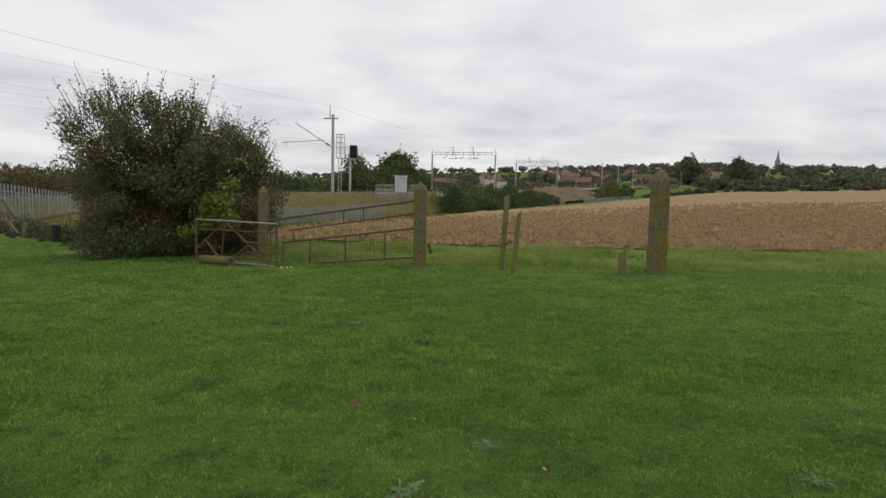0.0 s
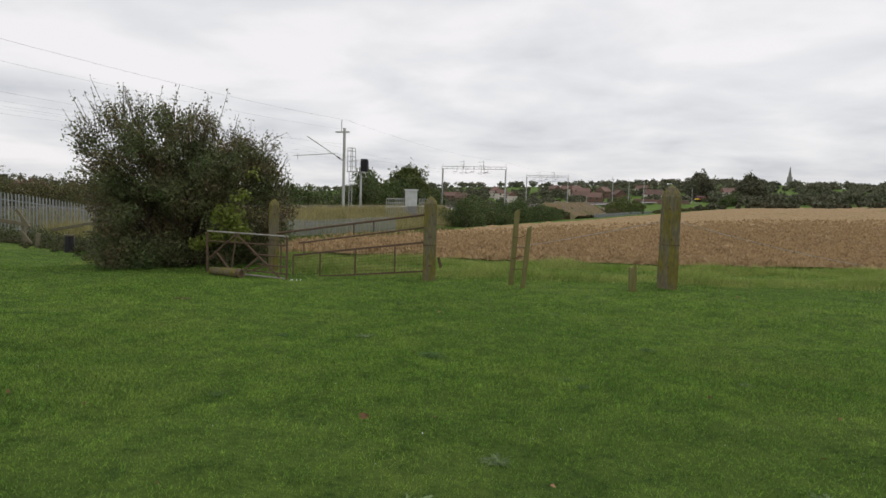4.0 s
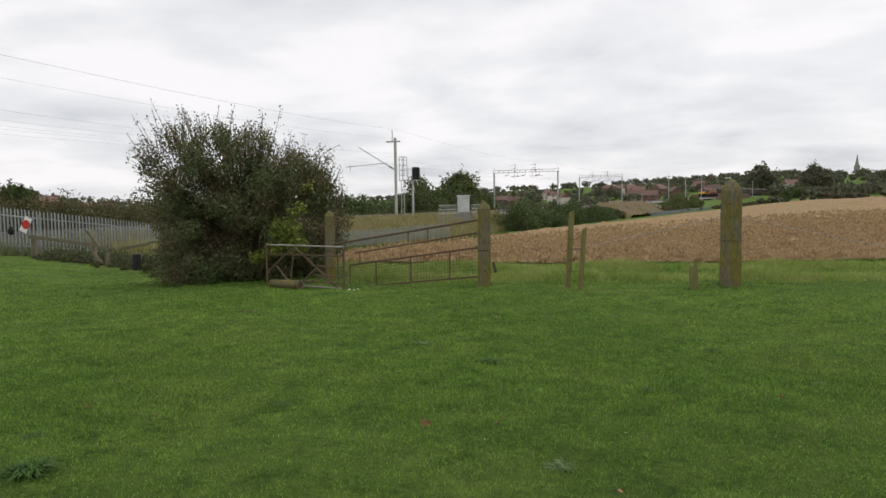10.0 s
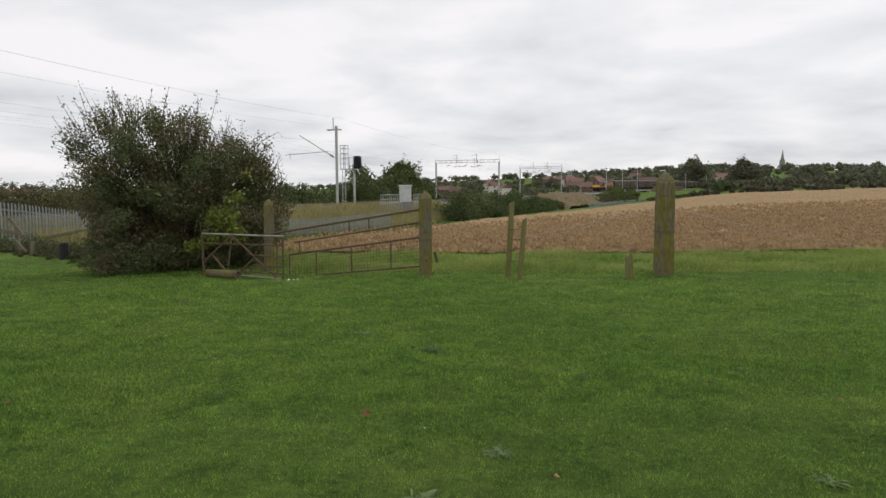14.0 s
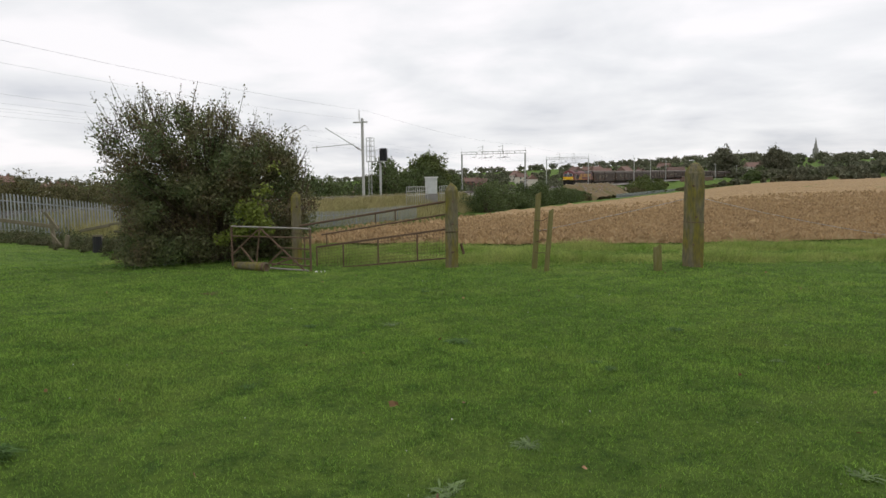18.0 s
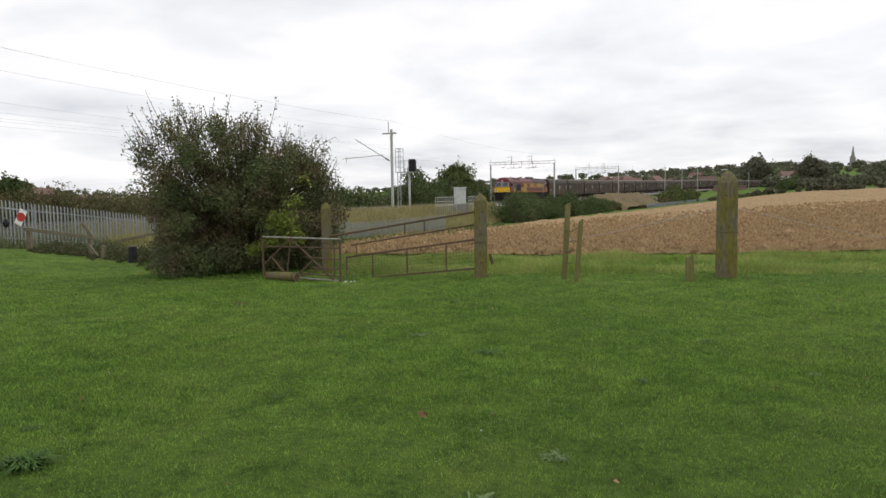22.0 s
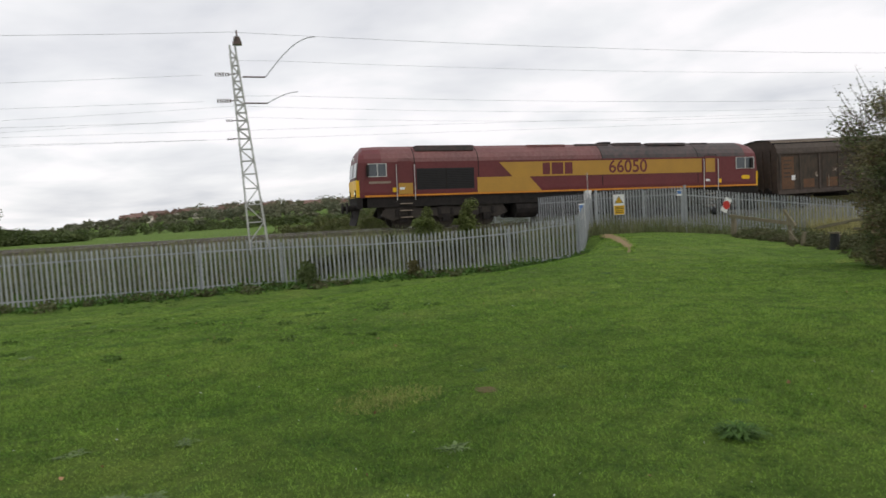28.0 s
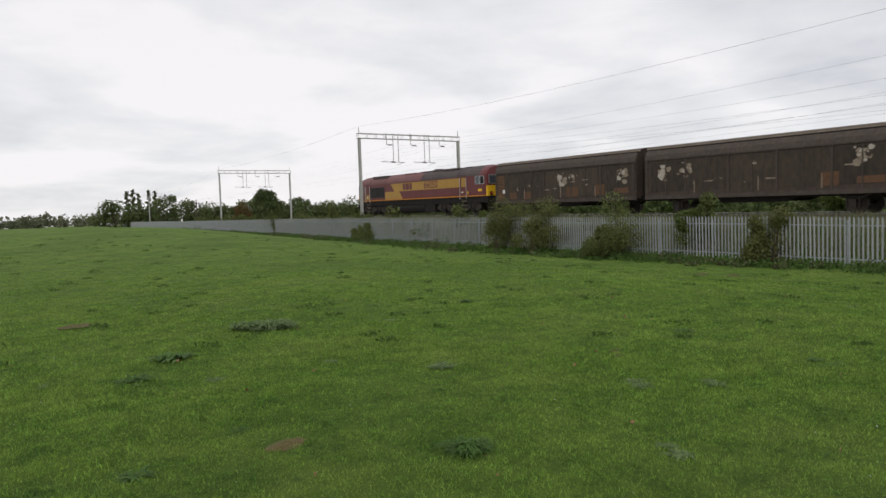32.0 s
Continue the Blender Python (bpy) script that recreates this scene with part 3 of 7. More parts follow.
def pale_mesh(h):
    """A W-section pale, its splayed top cut to a triple point."""
    w, d, t = 0.034, 0.016, 0.004
    sec = [(-w, -d), (-w * 0.45, 0), (0, d * 0.9), (w * 0.45, 0), (w, -d)]
    tops = [h - 0.09, h - 0.02, h, h - 0.02, h - 0.09]
    lean = [0, -0.0, -0.015, 0, 0]
    f = Form()
    front = [(x, y - t, 0.05) for x, y in sec] + [(x * 1.0, y - t + l, z) for (x, y), z, l in zip(sec, tops, lean)]
    back = [(x, y + t, 0.05) for x, y in sec] + [(x * 1.0, y + t + l, z) for (x, y), z, l in zip(sec, tops, lean)]
    fs = [(i, i + 1, i + 6, i + 5) for i in range(4)] + [(i + 11, i + 10, i + 15, i + 16) for i in range(4)]
    fs += [(5 + i, 6 + i, 16 + i, 15 + i) for i in range(4)] + [(0, 5, 15, 10), (4, 14, 19, 9)]
    f.add(front + back, fs)
    return f.mesh("pale", MAT["galv"])


PALE = pale_mesh(1.8)


def fence_run(name, pts, label, bay=2.75, pitch=0.155, height=1.8, parts=300, mesh=None, ends=True, away=-1):
    """Palisade along a way of (x, y, z of its foot): posts, two rails, pales."""
    ob = thing(name, Matrix.Translation(pts[0]), label, "fence", "palisade fences", kind="structure")
    inv = Matrix.Translation(-Vector(pts[0]))
    lens = [0.0]
    for a, b in zip(pts, pts[1:]):
        lens.append(lens[-1] + (Vector(b) - Vector(a)).xy.length)
    P = np.array(pts)
    def where(d):
        return Vector([float(np.interp(d, lens, P[:, i])) for i in range(3)])
    total = lens[-1]
    rng = random.Random(len(name) + int(total))
    n_bay = max(1, round(total / bay))
    post = Form().box(-0.026, -0.03, -0.3, 0.026, 0.03, height - 0.14).mesh("post", MAT["galv"])
    stops = [total * i / n_bay for i in range(n_bay + 1)]
    for i, d in enumerate(stops):
        p, q = where(max(d - 0.2, 0)), where(min(d + 0.2, total))
        turn = math.atan2(q.y - p.y, q.x - p.x)
        if i == 0 or i == n_bay and ends or d < 60:
            o = part("post", post, None, ob)
            o.matrix_basis = inv @ Matrix.Translation(where(d)) @ Matrix.Rotation(turn, 4, "Z") @ Matrix.Translation((0, 0.07 * away, 0))
    for i in range(n_bay):
        a, b = where(stops[i]), where(stops[i + 1])
        nrm = Vector((-(b.y - a.y), b.x - a.x, 0)).normalized() * 0.03 * away
        for hz in (0.28, height - 0.32):
            part("rail", Form().beam(inv @ (a + nrm + Vector((0, 0, hz))), inv @ (b + nrm + Vector((0, 0, hz))), 0.008, 0.05), MAT["galv"], ob)
    n = int(total / pitch)
    rest_v, rest_f = [], []
    me = mesh or PALE
    for i in range(n):
        d = (i + 0.5) * pitch
        p, q = where(max(d - 0.3, 0)), where(min(d + 0.3, total))
        turn = math.atan2(q.y - p.y, q.x - p.x)
        m = inv @ Matrix.Translation(where(d) + Vector((0, 0, rng.uniform(-0.008, 0.008)))) @ Matrix.Rotation(turn + rng.uniform(-0.03, 0.03), 4, "Z") @ Matrix.Rotation(rng.uniform(-0.007, 0.007), 4, "Y")
        if i < parts:
            part("pale", me, None, ob).matrix_basis = m
        else:
            k = len(rest_v)
            rest_v += [tuple(m @ v.co) for v in me.vertices]
            rest_f += [tuple(k + j for j in f.vertices) for f in me.polygons]
    if rest_v:
        me2 = bpy.data.meshes.new("far_pales")
        me2.from_pydata(rest_v, [], rest_f)
        me2.materials.append(MAT["galv"])
        tagged(part("far_pales", me2, None, ob), "row of grey pales", kind="stuff")
    return ob


def fence_off(s):
    """How far before the near track the pasture's fence stands."""
    return float(np.interp(s, [-13, -8, 0, 8, 16], [-6.9, -6.45, -5.85, -5.45, -5.3]))


def near_fence_way():
    """From the crossing's corner along the pasture, southwards."""
    way = []
    for k in [-11.95, -11.3, -10.4, -9.4, -7.5, -6, -4, 0, 4, 8, 12, 18, 26, 36, 50, 70, 95, 125, 160, 200]:
        p = along(k, fence_off(k))
        z = land_at(p.x, p.y)
        if k < 1:
            z = float(np.interp(k, [-11.95, -10.6, -9.6, -7.8, -6, -4, 1], [-0.78, -0.94, -0.99, -1.06, -1.08, -1.04, z]))
        way.append((p.x, p.y, z))
    return way


FENCE_WAY = near_fence_way()
GATE_L, GATE_R = Vector((-22.2, 21.2, 0.02)), Vector((-20.3, 24.6, 0.0))
fence_run("palisade_fence", FENCE_WAY, "grey galvanised steel palisade fence between the pasture and the railway")
fence_run("palisade_fence_return", [FENCE_WAY[0], tuple(GATE_L + Vector((0.1, -0.5, -0.1)))], "short return of grey palisade fence beside the crossing gates")
fence_run("palisade_fence_north", [tuple(GATE_R), (-19.7, 26.7, -0.28)] + [(x, y, min(z0, land_at(x, y) + 0.02)) for x, y, z0 in ((-18.2, 30, -0.72), (-16.6, 34, -1.3), (-13.4, 42, -1.9), (-10.0, 50, -2.15), (-5.0, 59, -2.0))],
          "grey palisade fence running down behind the hawthorn bush", away=1)
fence_run("palisade_fence_inner", [tuple(GATE_L + Vector((-0.15, 0.1, 0))), (-26.6, 21.05, 0.0)], "grey palisade fence beside the track at the crossing")
fence_run("palisade_fence_far_side", [(-35.4, 27.9, -0.4), (-42.0, 27.2, -0.52)], "grey palisade fence beyond the tracks")


def crossing_gates():
    """Two leaves of palisade between steel posts."""
    a, b = GATE_L, GATE_R
    d = (b - a).normalized()
    turn = math.atan2(d.y, d.x)
    total = (b - a).length
    for t, w in ((0.0, 0.10), (total, 0.09)):
        g = thing("gate_post", Matrix.Translation(a + d * t) @ Matrix.Rotation(turn, 4, "Z"), "square grey galvanised gate post at the crossing", "post", "crossing gate posts")
        part("shaft", Form().box(-w / 2, -w / 2, -0.4, w / 2, w / 2, 1.88), MAT["galv"], g, bevel=0.008)
        part("cap", Form().box(-w / 2 - 0.01, -w / 2 - 0.01, 1.88, w / 2 + 0.01, w / 2 + 0.01, 1.90), MAT["galv"], g)
    half = total * 0.55
    for t0, t1 in ((0.09, half - 0.02), (half + 0.02, total - 0.08)):
        m = Matrix.Translation(a + d * t0) @ Matrix.Rotation(turn, 4, "Z")
        g = thing("palisade_gate", m, "closed grey galvanised steel palisade gate leaf", "gate", "crossing gates")
        w = t1 - t0
        f = Form()
        part("stile", Form().box(0, -0.025, 0.08, 0.05, 0.025, 1.78), MAT["galv"], g)
        part("stile", Form().box(w - 0.05, -0.025, 0.08, w, 0.025, 1.78), MAT["galv"], g)
        for z in (0.2, 1.5):
            part("rail", Form().box(0.05, -0.02, z, w - 0.05, 0.02, z + 0.05), MAT["galv"], g)
        k = int(w / 0.135)
        for i in range(k):
            p = part("pale", PALE, None, g)
            p.matrix_basis = Matrix.Translation((0.05 + (i + 0.5) * (w - 0.1) / k, -0.045, 0.06))


crossing_gates()


def flat_sign(name, m, w, h, mat, label, extra):
    g = thing(name, m, label, "sign")
    part("plate", Form().box(-w / 2, -0.004, 0, w / 2, 0.004, h), mat, g)
    for nm, f, mt in extra:
        part(nm, f, mt, g)
    return g


def signs():
    d = (GATE_R - GATE_L).normalized()
    turn = math.atan2(d.y, d.x)
    base = GATE_L + d * 0.95
    m = Matrix.Translation(base + Vector((0, 0, 0.78))) @ Matrix.Rotation(turn, 4, "Z") @ Matrix.Translation((0, -0.12, 0))
    tri, inner = Form(), Form()
    tri.add([(-0.19, -0.008, 0.50), (0.19, -0.008, 0.50), (0, -0.008, 0.83)], [(0, 1, 2)])
    inner.add([(-0.14, -0.011, 0.53), (0.14, -0.011, 0.53), (0, -0.011, 0.77)], [(0, 1, 2)])
    bolt = Form().add([(0.02, -0.014, 0.70), (-0.05, -0.014, 0.62), (0.0, -0.014, 0.62), (-0.02, -0.014, 0.55), (0.05, -0.014, 0.64), (0.0, -0.014, 0.64)], [(0, 1, 2, 5), (2, 3, 4, 5)])
    lower = Form().box(-0.22, -0.010, 0.02, 0.22, -0.005, 0.40)
    bars = []
    for i, (z, w) in enumerate(((0.32, 0.34), (0.25, 0.38), (0.16, 0.30), (0.09, 0.36))):
        bars.append(("writing_bar", Form().box(-w / 2, -0.014, z, w / 2, -0.011, z + 0.03), MAT["black"]))
    flat_sign("warning_sign", m, 0.48, 0.88, MAT["white"], "white and yellow electrical danger sign with a black-edged triangle", [("triangle_border", tri, MAT["black"]), ("triangle", inner, MAT["yellow"]), ("bolt_symbol", bolt, MAT["black"]), ("yellow_panel", lower, MAT["yellow"])] + bars)
    # small plate on the corner post and one on the fence's return
    m = Matrix.Translation(GATE_R + Vector((-0.12, -0.25, 1.45))) @ Matrix.Rotation(turn, 4, "Z") @ Matrix.Translation((0, -0.08, 0))
    flat_sign("small_plate", m, 0.22, 0.26, MAT["white"], "small white and blue plate on the palisade", [("blue_field", Form().box(-0.09, -0.009, 0.09, 0.09, -0.005, 0.23), MAT["blue"])])
    p = (Vector(FENCE_WAY[0]) + GATE_L) / 2
    m = Matrix.Translation((p.x + 0.03, p.y - 0.35, 0.45)) @ Matrix.Rotation(turn + 0.45, 4, "Z")
    flat_sign("tall_plate", m, 0.30, 0.95, MAT["white"], "tall white and blue plate at the fence corner", [("blue_field", Form().box(-0.12, -0.009, 0.3, 0.12, -0.005, 0.9), MAT["blue"])])
    # red and white disc sign on its post, with a black bag beside it
    g = thing("stop_sign", Matrix.Translation((-19.75, 26.45, 0.66)) @ Matrix.Rotation(turn + 0.25, 4, "Z") @ Matrix.Rotation(0.5, 4, "Y"), "tilted red and white sign tied to the fence", "sign")
    part("plate", Form().box(-0.17, -0.02, -0.05, 0.17, -0.012, 0.62), MAT["white"], g)
    red = Form()
    red.add([(0.19 * math.cos(a), -0.024, 0.29 + 0.19 * math.sin(a)) for a in [i * math.pi / 8 for i in range(16)]], [tuple(range(16))])
    part("red_disc", red, MAT["red"], g)
    g = thing("black_bag", Matrix.Translation((-19.80, 25.85, 0.52)), "small black bag hanging on the fence", "bag")
    f = Form()
    rings = []
    for z, r in ((0, 0.04), (0.06, 0.12), (0.18, 0.15), (0.28, 0.10), (0.36, 0.03)):
        rings.append([(r * math.cos(i * 0.785), 0.55 * r * math.sin(i * 0.785), z) for i in range(8)])
    part("bag_body", f.loft(rings), MAT["black"], g, smooth=True)
    # white box on a post with a thin aerial
    g = thing("line_side_box", Matrix.Translation((-23.6, 22.05, 0.0)), "white box on a slim post with a thin aerial", "equipment")
    part("post", Form().rod((0, 0, -0.2), (0, 0, 1.4), 0.035), MAT["galv"], g)
    part("box", Form().box(-0.14, -0.1, 1.35, 0.14, 0.1, 1.95), MAT["white"], g, bevel=0.01)
    part("lower_box", Form().box(-0.09, -0.12, 0.9, 0.09, -0.03, 1.32), MAT["white"], g, bevel=0.01)
    part("aerial", Form().rod((0, 0, 1.95), (0, 0, 2.75), 0.018), MAT["mast"], g)


signs()

# ---------------------------------------------------------------- overhead line


def insulator(f, p, d, n=4, r=0.06):
    p, d = Vector(p), Vector(d).normalized()
    for i in range(n):
        f.rod(p + d * 0.09 * i, p + d * (0.09 * i + 0.05), r, r * 0.7, n=8)


def leg_pair(f, x, h):
    """A built-up leg of two channels with battens, at y = x across the line."""
    for dx in (-0.13, 0.13):
        f.box(dx - 0.035, x - 0.09, -1.4, dx + 0.035, x + 0.09, h)
    for i in range(int(h / 0.8)):
        f.box(-0.12, x - 0.095, 0.4 + 0.8 * i, 0.12, x - 0.085, 0.52 + 0.8 * i)


def gantry(s, top=8.0, near=-2.4, far=8.4):
    """A portal over both tracks, its boom a slim lattice, with hung wires' supports."""
    low = 5.1 if s < 0 else 5.65
    g = thing("catenary_gantry", line_pose(s, 0, 0), "pale grey steel overhead line gantry across two tracks", "gantry", "overhead line gantries")
    for o in (near, far):
        f = Form()
        leg_pair(f, -o, top)
        part("leg", f, MAT["mast"], g)
    f = Form()
    y0, y1 = -near + 0.15, -far - 0.15
    for dz in (0.0, 0.42):
        for dx in (-0.16, 0.16):
            f.beam((dx, y0, top + dz), (dx, y1, top + dz), 0.07, 0.07)
    n = 12
    for i in range(n + 1):
        y = y0 + (y1 - y0) * i / n
        for dx in (-0.16, 0.16):
            f.beam((dx, y, top), (dx, y, top + 0.42), 0.03, 0.03)
        if i < n and i % 2:
            f.beam((-0.16, y, top + 0.42), (0.16, y + (y1 - y0) / n, top + 0.42), 0.025, 0.025)
    part("boom", f, MAT["mast"], g)
    for o in (near, far):
        part("earth_wire_spike", Form().rod((0, -o, top + 0.4), (0, -o, top + 1.0), 0.03), MAT["mast"], g)
    for c in (1.33, 4.75):
        f = Form()
        for dy in (-0.3, 0.25):
            f.rod((0, -c + dy, top + 0.55), (0, -c + dy, low), 0.035)
        part("drop_tube", f, MAT["mast"], g)
        f = Form()
        f.rod((0, -c + 1.5, low + 0.05), (0, -c - 1.0, low), 0.03)
        f.rod((0, -c - 0.9, low), (0, -c - 0.1, low - 0.25), 0.02)
        part("registration_arm", f, MAT["wire"], g)
        f = Form()
        insulator(f, (0, -c + 0.5, low + 0.02), (0, -1, 0), 5, 0.08)
        part("insulator", f, MAT["insulator"], g)
    if s < 0:
        for o in (1.2, 4.9):
            f = Form()
            f.rod((0, -o, top), (0, -o, top + 1.5), 0.05)
            f.rod((0, -o, top + 1.35), (0, -o - 0.9, top + 1.2), 0.03)
            f.rod((0, -o, top + 0.75), (0, -o - 0.8, top + 0.65), 0.03)
            part("feeder_post", f, MAT["mast"], g)
    for o in (0.4, 3.0, 6.2):
        f = Form()
        f.rod((0, -o, top + 0.6), (0, -o, top - 0.5), 0.03)
        f.rod((0, -o, top - 0.5), (0, -o - 0.7, top - 0.55), 0.03)
        part("hanger", f, MAT["mast"], g)
        f = Form()
        insulator(f, (0, -o - 0.2, top - 0.52), (0, -1, 0), 4, 0.07)
        part("insulator", f, MAT["insulator"], g)
    return g


GANTRIES = [-480, -177, -120, 56.6, 104]
for s_ in GANTRIES:
    gantry(s_, 5.8 if s_ == -120 else 6.1 if s_ < 0 else 7.78 if s_ < 100 else 7.75, *((-2.9, 8.9) if s_ == -120 else (-2.4, 8.4)))


def lattice_mast(s, o):
    """Tapered four-leg lattice mast: the front face upright, the back one raking."""
    m = line_pose(s, o, 0)
    g = thing("lattice_mast", m, "tall tapering galvanised lattice mast with line insulators", "mast")
    h, w0, w1 = 7.5, 0.74, 0.20
    def corner(i, z):
        k = max(0.0, (z + 1.2) / (h + 1.2))
        w = w0 + (w1 - w0) * min(1, k * 1.05)
        x = 0.12 + 0.022 * (z - 2) - (0 if i in (0, 1) else w)
        return Vector((x, (w if i in (0, 3) else 0) * 0.6 - 0.15, z))
    for i in range(4):
        part("leg", Form().beam(corner(i, -1.2), corner(i, h), 0.07, 0.07), MAT["mast"], g)
    f = Form()
    z, step, flip = -0.9, 0.85, 0
    while z < h - 0.2:
        z1 = min(h, z + step)
        for a, b in ((0, 3), (1, 2), (0, 1), (3, 2)):
            p, q = (a, b) if flip else (b, a)
            f.beam(corner(p, z), corner(q, z1), 0.035, 0.035)
            f.beam(corner(a, z), corner(b, z), 0.035, 0.035)
        z, step, flip = z1, max(0.3, step * 0.9), 1 - flip
    part("bracing", f, MAT["mast"], g)
    f = Form()
    f.box(-0.22, -0.16, h, 0.12, 0.14, h + 0.09)
    f.rod((-0.05, 0, h + 0.1), (-0.05, 0, h + 0.55), 0.03)
    for i in range(3):
        f.rod((-0.05, 0, h + 0.09 + 0.08 * i), (-0.05, 0, h + 0.14 + 0.08 * i), 0.16 - 0.02 * i, n=10)
    part("cap", f, MAT["insulator"], g)
    for z, far in ((6.4, 1), (5.4, 1), (4.65, 0), (3.95, 0)):
        f = Form()
        f.rod((0.1, -0.05, z), (0.35, -0.05, z), 0.02)
        insulator(f, (0.35, -0.05, z), (1, 0, 0), 6 if far else 3, 0.085 if far else 0.05)
        part("insulator_string", f, MAT["insulator"], g)
        if far:
            f = Form()
            f.rod((-0.15, -0.05, z - 0.1), (-1.0, -0.05, z - 0.12), 0.03)
            part("side_arm", f, MAT["insulator"], g)
    for z, x1, rise in ((6.28, 3.0, 1.55), (5.28, 2.2, 0.42)):
        pts = [(-1.0 - (x1 - 1.0) * (i / 8), -0.05, z + rise * math.sin(i / 8 * math.pi / 2)) for i in range(9)]
        part("jumper", Form().tube(pts, 0.016, 4), MAT["wire"], g)
    return g


lattice_mast(0.05, -2.9)


def single_mast(s, o, h=6.9, arm=True):
    g = thing("catenary_mast", line_pose(s, o, 0), "slim grey steel overhead line mast with a cantilever arm", "mast", "overhead line masts")
    part("shaft", Form().box(-0.1, -0.1, -2.6, 0.1, 0.1, h), MAT["mast"], g, bevel=0.01)
    f = Form()
    f.box(-0.12, -0.9, h - 0.42, 0.12, 0.5, h - 0.3)
    part("crosshead", f, MAT["mast"], g)
    part("spike", Form().rod((0, -0.3, h - 0.3), (0, -0.3, h + 0.75), 0.04), MAT["mast"], g)
    if arm:
        f = Form()
        f.rod((0, -0.1, h - 3.0), (0, -3.9, h - 0.75), 0.045)
        part("cantilever", f, MAT["mast"], g)
        f = Form()
        f.rod((0, -0.9, h - 2.35), (0, -5.4, h - 2.6), 0.035)
        f.rod((0, -4.9, h - 2.4), (0, -4.9, h - 2.95), 0.03)
        part("registration_tube", f, MAT["mast"], g)
        f = Form()
        insulator(f, (0, -0.35, h - 2.85), (0, -0.86, 0.5), 5, 0.09)
        part("insulator", f, MAT["insulator"], g)
    return g


MAST_S = -59.6
single_mast(MAST_S, -2.4)
single_mast(172, -2.4, 6.6, False)
for s_ in (-236, -262, -288, -382, -425):
    single_mast(s_, -2.6, 7.4, False)


def signal_post(s, o):
    g = thing("railway_signal", line_pose(s, o, 0), "black colour light railway signal on a grey post with ladder", "signal")
    part("post", Form().rod((0, 0, -2.4), (0, 0, 3.2), 0.11, n=12), MAT["mast"], g, smooth=True)
    f = Form()
    for dy in (-0.16, 0.16):
        f.rod((0.35, -0.95 + dy, -2.4), (0.35, -0.95 + dy, 2.9), 0.03)
    for i in range(17):
        f.rod((0.35, -1.11, -2.2 + 0.3 * i), (0.35, -0.79, -2.2 + 0.3 * i), 0.02)
    part("ladder", f, MAT["mast"], g)
    f = Form()
    f.box(-0.3, -1.3, 2.95, 0.5, 0.5, 3.02)
    part("platform", f, MAT["mast"], g)
    f = Form()
    for x in (-0.25, 0.45):
        for y in (-1.25, -0.75):
            f.rod((x, y, 3.0), (x, y, 5.3), 0.03)
    for z in (3.5, 4.0, 4.5, 5.0, 5.3):
        for y in (-1.25, -0.75):
            f.rod((-0.25, y, z), (0.45, y, z), 0.022)
        for x in (-0.25, 0.45):
            f.rod((x, -1.25, z), (x, -0.75, z), 0.022)
    for y in (-0.3, 0.1):
        f.rod((0.45, y, 3.0), (0.45, y, 4.1), 0.022)
    f.rod((0.45, -0.75, 4.1), (0.45, 0.3, 4.1), 0.022)
    part("cage", f, MAT["mast"], g)
    part("backboard", Form().box(0.12, 0.02, 3.0, 0.2, 0.75, 4.25), MAT["black"], g, bevel=0.03)
    f = Form()
    f.box(-0.3, 0.1, 3.06, 0.13, 0.66, 4.15)
    part("lamp_case", f, MAT["black"], g, bevel=0.02)
    f = Form()
    for i in range(4):
        f.rod((0.2, 0.38, 3.25 + 0.27 * i), (0.34, 0.38, 3.25 + 0.27 * i), 0.10, n=10)
    part("hood", f, MAT["black"], g)


signal_post(-63, -2.6)


def relay_cabinet(x, y, turn):
    z = 0.32
    g = thing("relay_cabinet", Matrix.Translation((x, y, z)) @ Matrix.Rotation(turn, 4, "Z"), "pale grey lineside equipment cabinet with an overhanging lid", "cabinet")
    part("plinth", Form().box(-0.72, -0.5, -1.6, 0.72, 0.5, 0.08), MAT["sleeper"], g)
    part("body", Form().box(-0.66, -0.45, 0.08, 0.66, 0.45, 1.82), MAT["cabinet"], g, bevel=0.02)
    for x0 in (-0.64, 0.02):
        d = part("door", Form().box(x0, -0.475, 0.14, x0 + 0.62, -0.452, 1.76), MAT["cabinet"], g, bevel=0.006)
        part("handle", Form().box(x0 + 0.5, -0.50, 0.8, x0 + 0.54, -0.475, 0.95), MAT["steel"], d)
    f = Form()
    f.box(-0.76, -0.57, 1.82, 0.76, 0.57, 1.94)
    part("lid", f, MAT["white"], g, bevel=0.02)


CAB = along(-72.5, -4.3)
relay_cabinet(CAB.x, CAB.y, radians(150 - 90 - 55))


def lineside_rail(s0, s1, o, z=0.0):
    """A low tubular guard rail beside the cabinet."""
    a = along(s0, o, -0.5)
    g = thing("guard_rail", Matrix.Translation(a), "low pale tubular guard rail beside the lineside cabinet", "railing", "guard rails")
    n = max(2, int(abs(s1 - s0) / 0.55))
    for i in range(n + 1):
        p = along(s0 + (s1 - s0) * i / n, o, -0.5) - a
        part("upright", Form().rod(p + Vector((0, 0, -1.2)), p + Vector((0, 0, 0.95)), 0.03), MAT["mast"], g)
    for hz in (0.1, 0.5, 0.95):
        f = Form()
        f.tube([along(s0 + (s1 - s0) * i / 6, o, -0.5) - a + Vector((0, 0, hz)) for i in range(7)], 0.03)
        part("tube", f, MAT["mast"], g)


lineside_rail(-64.8, -70.6, -4.6)
lineside_rail(-74.6, -77.6, -4.5)


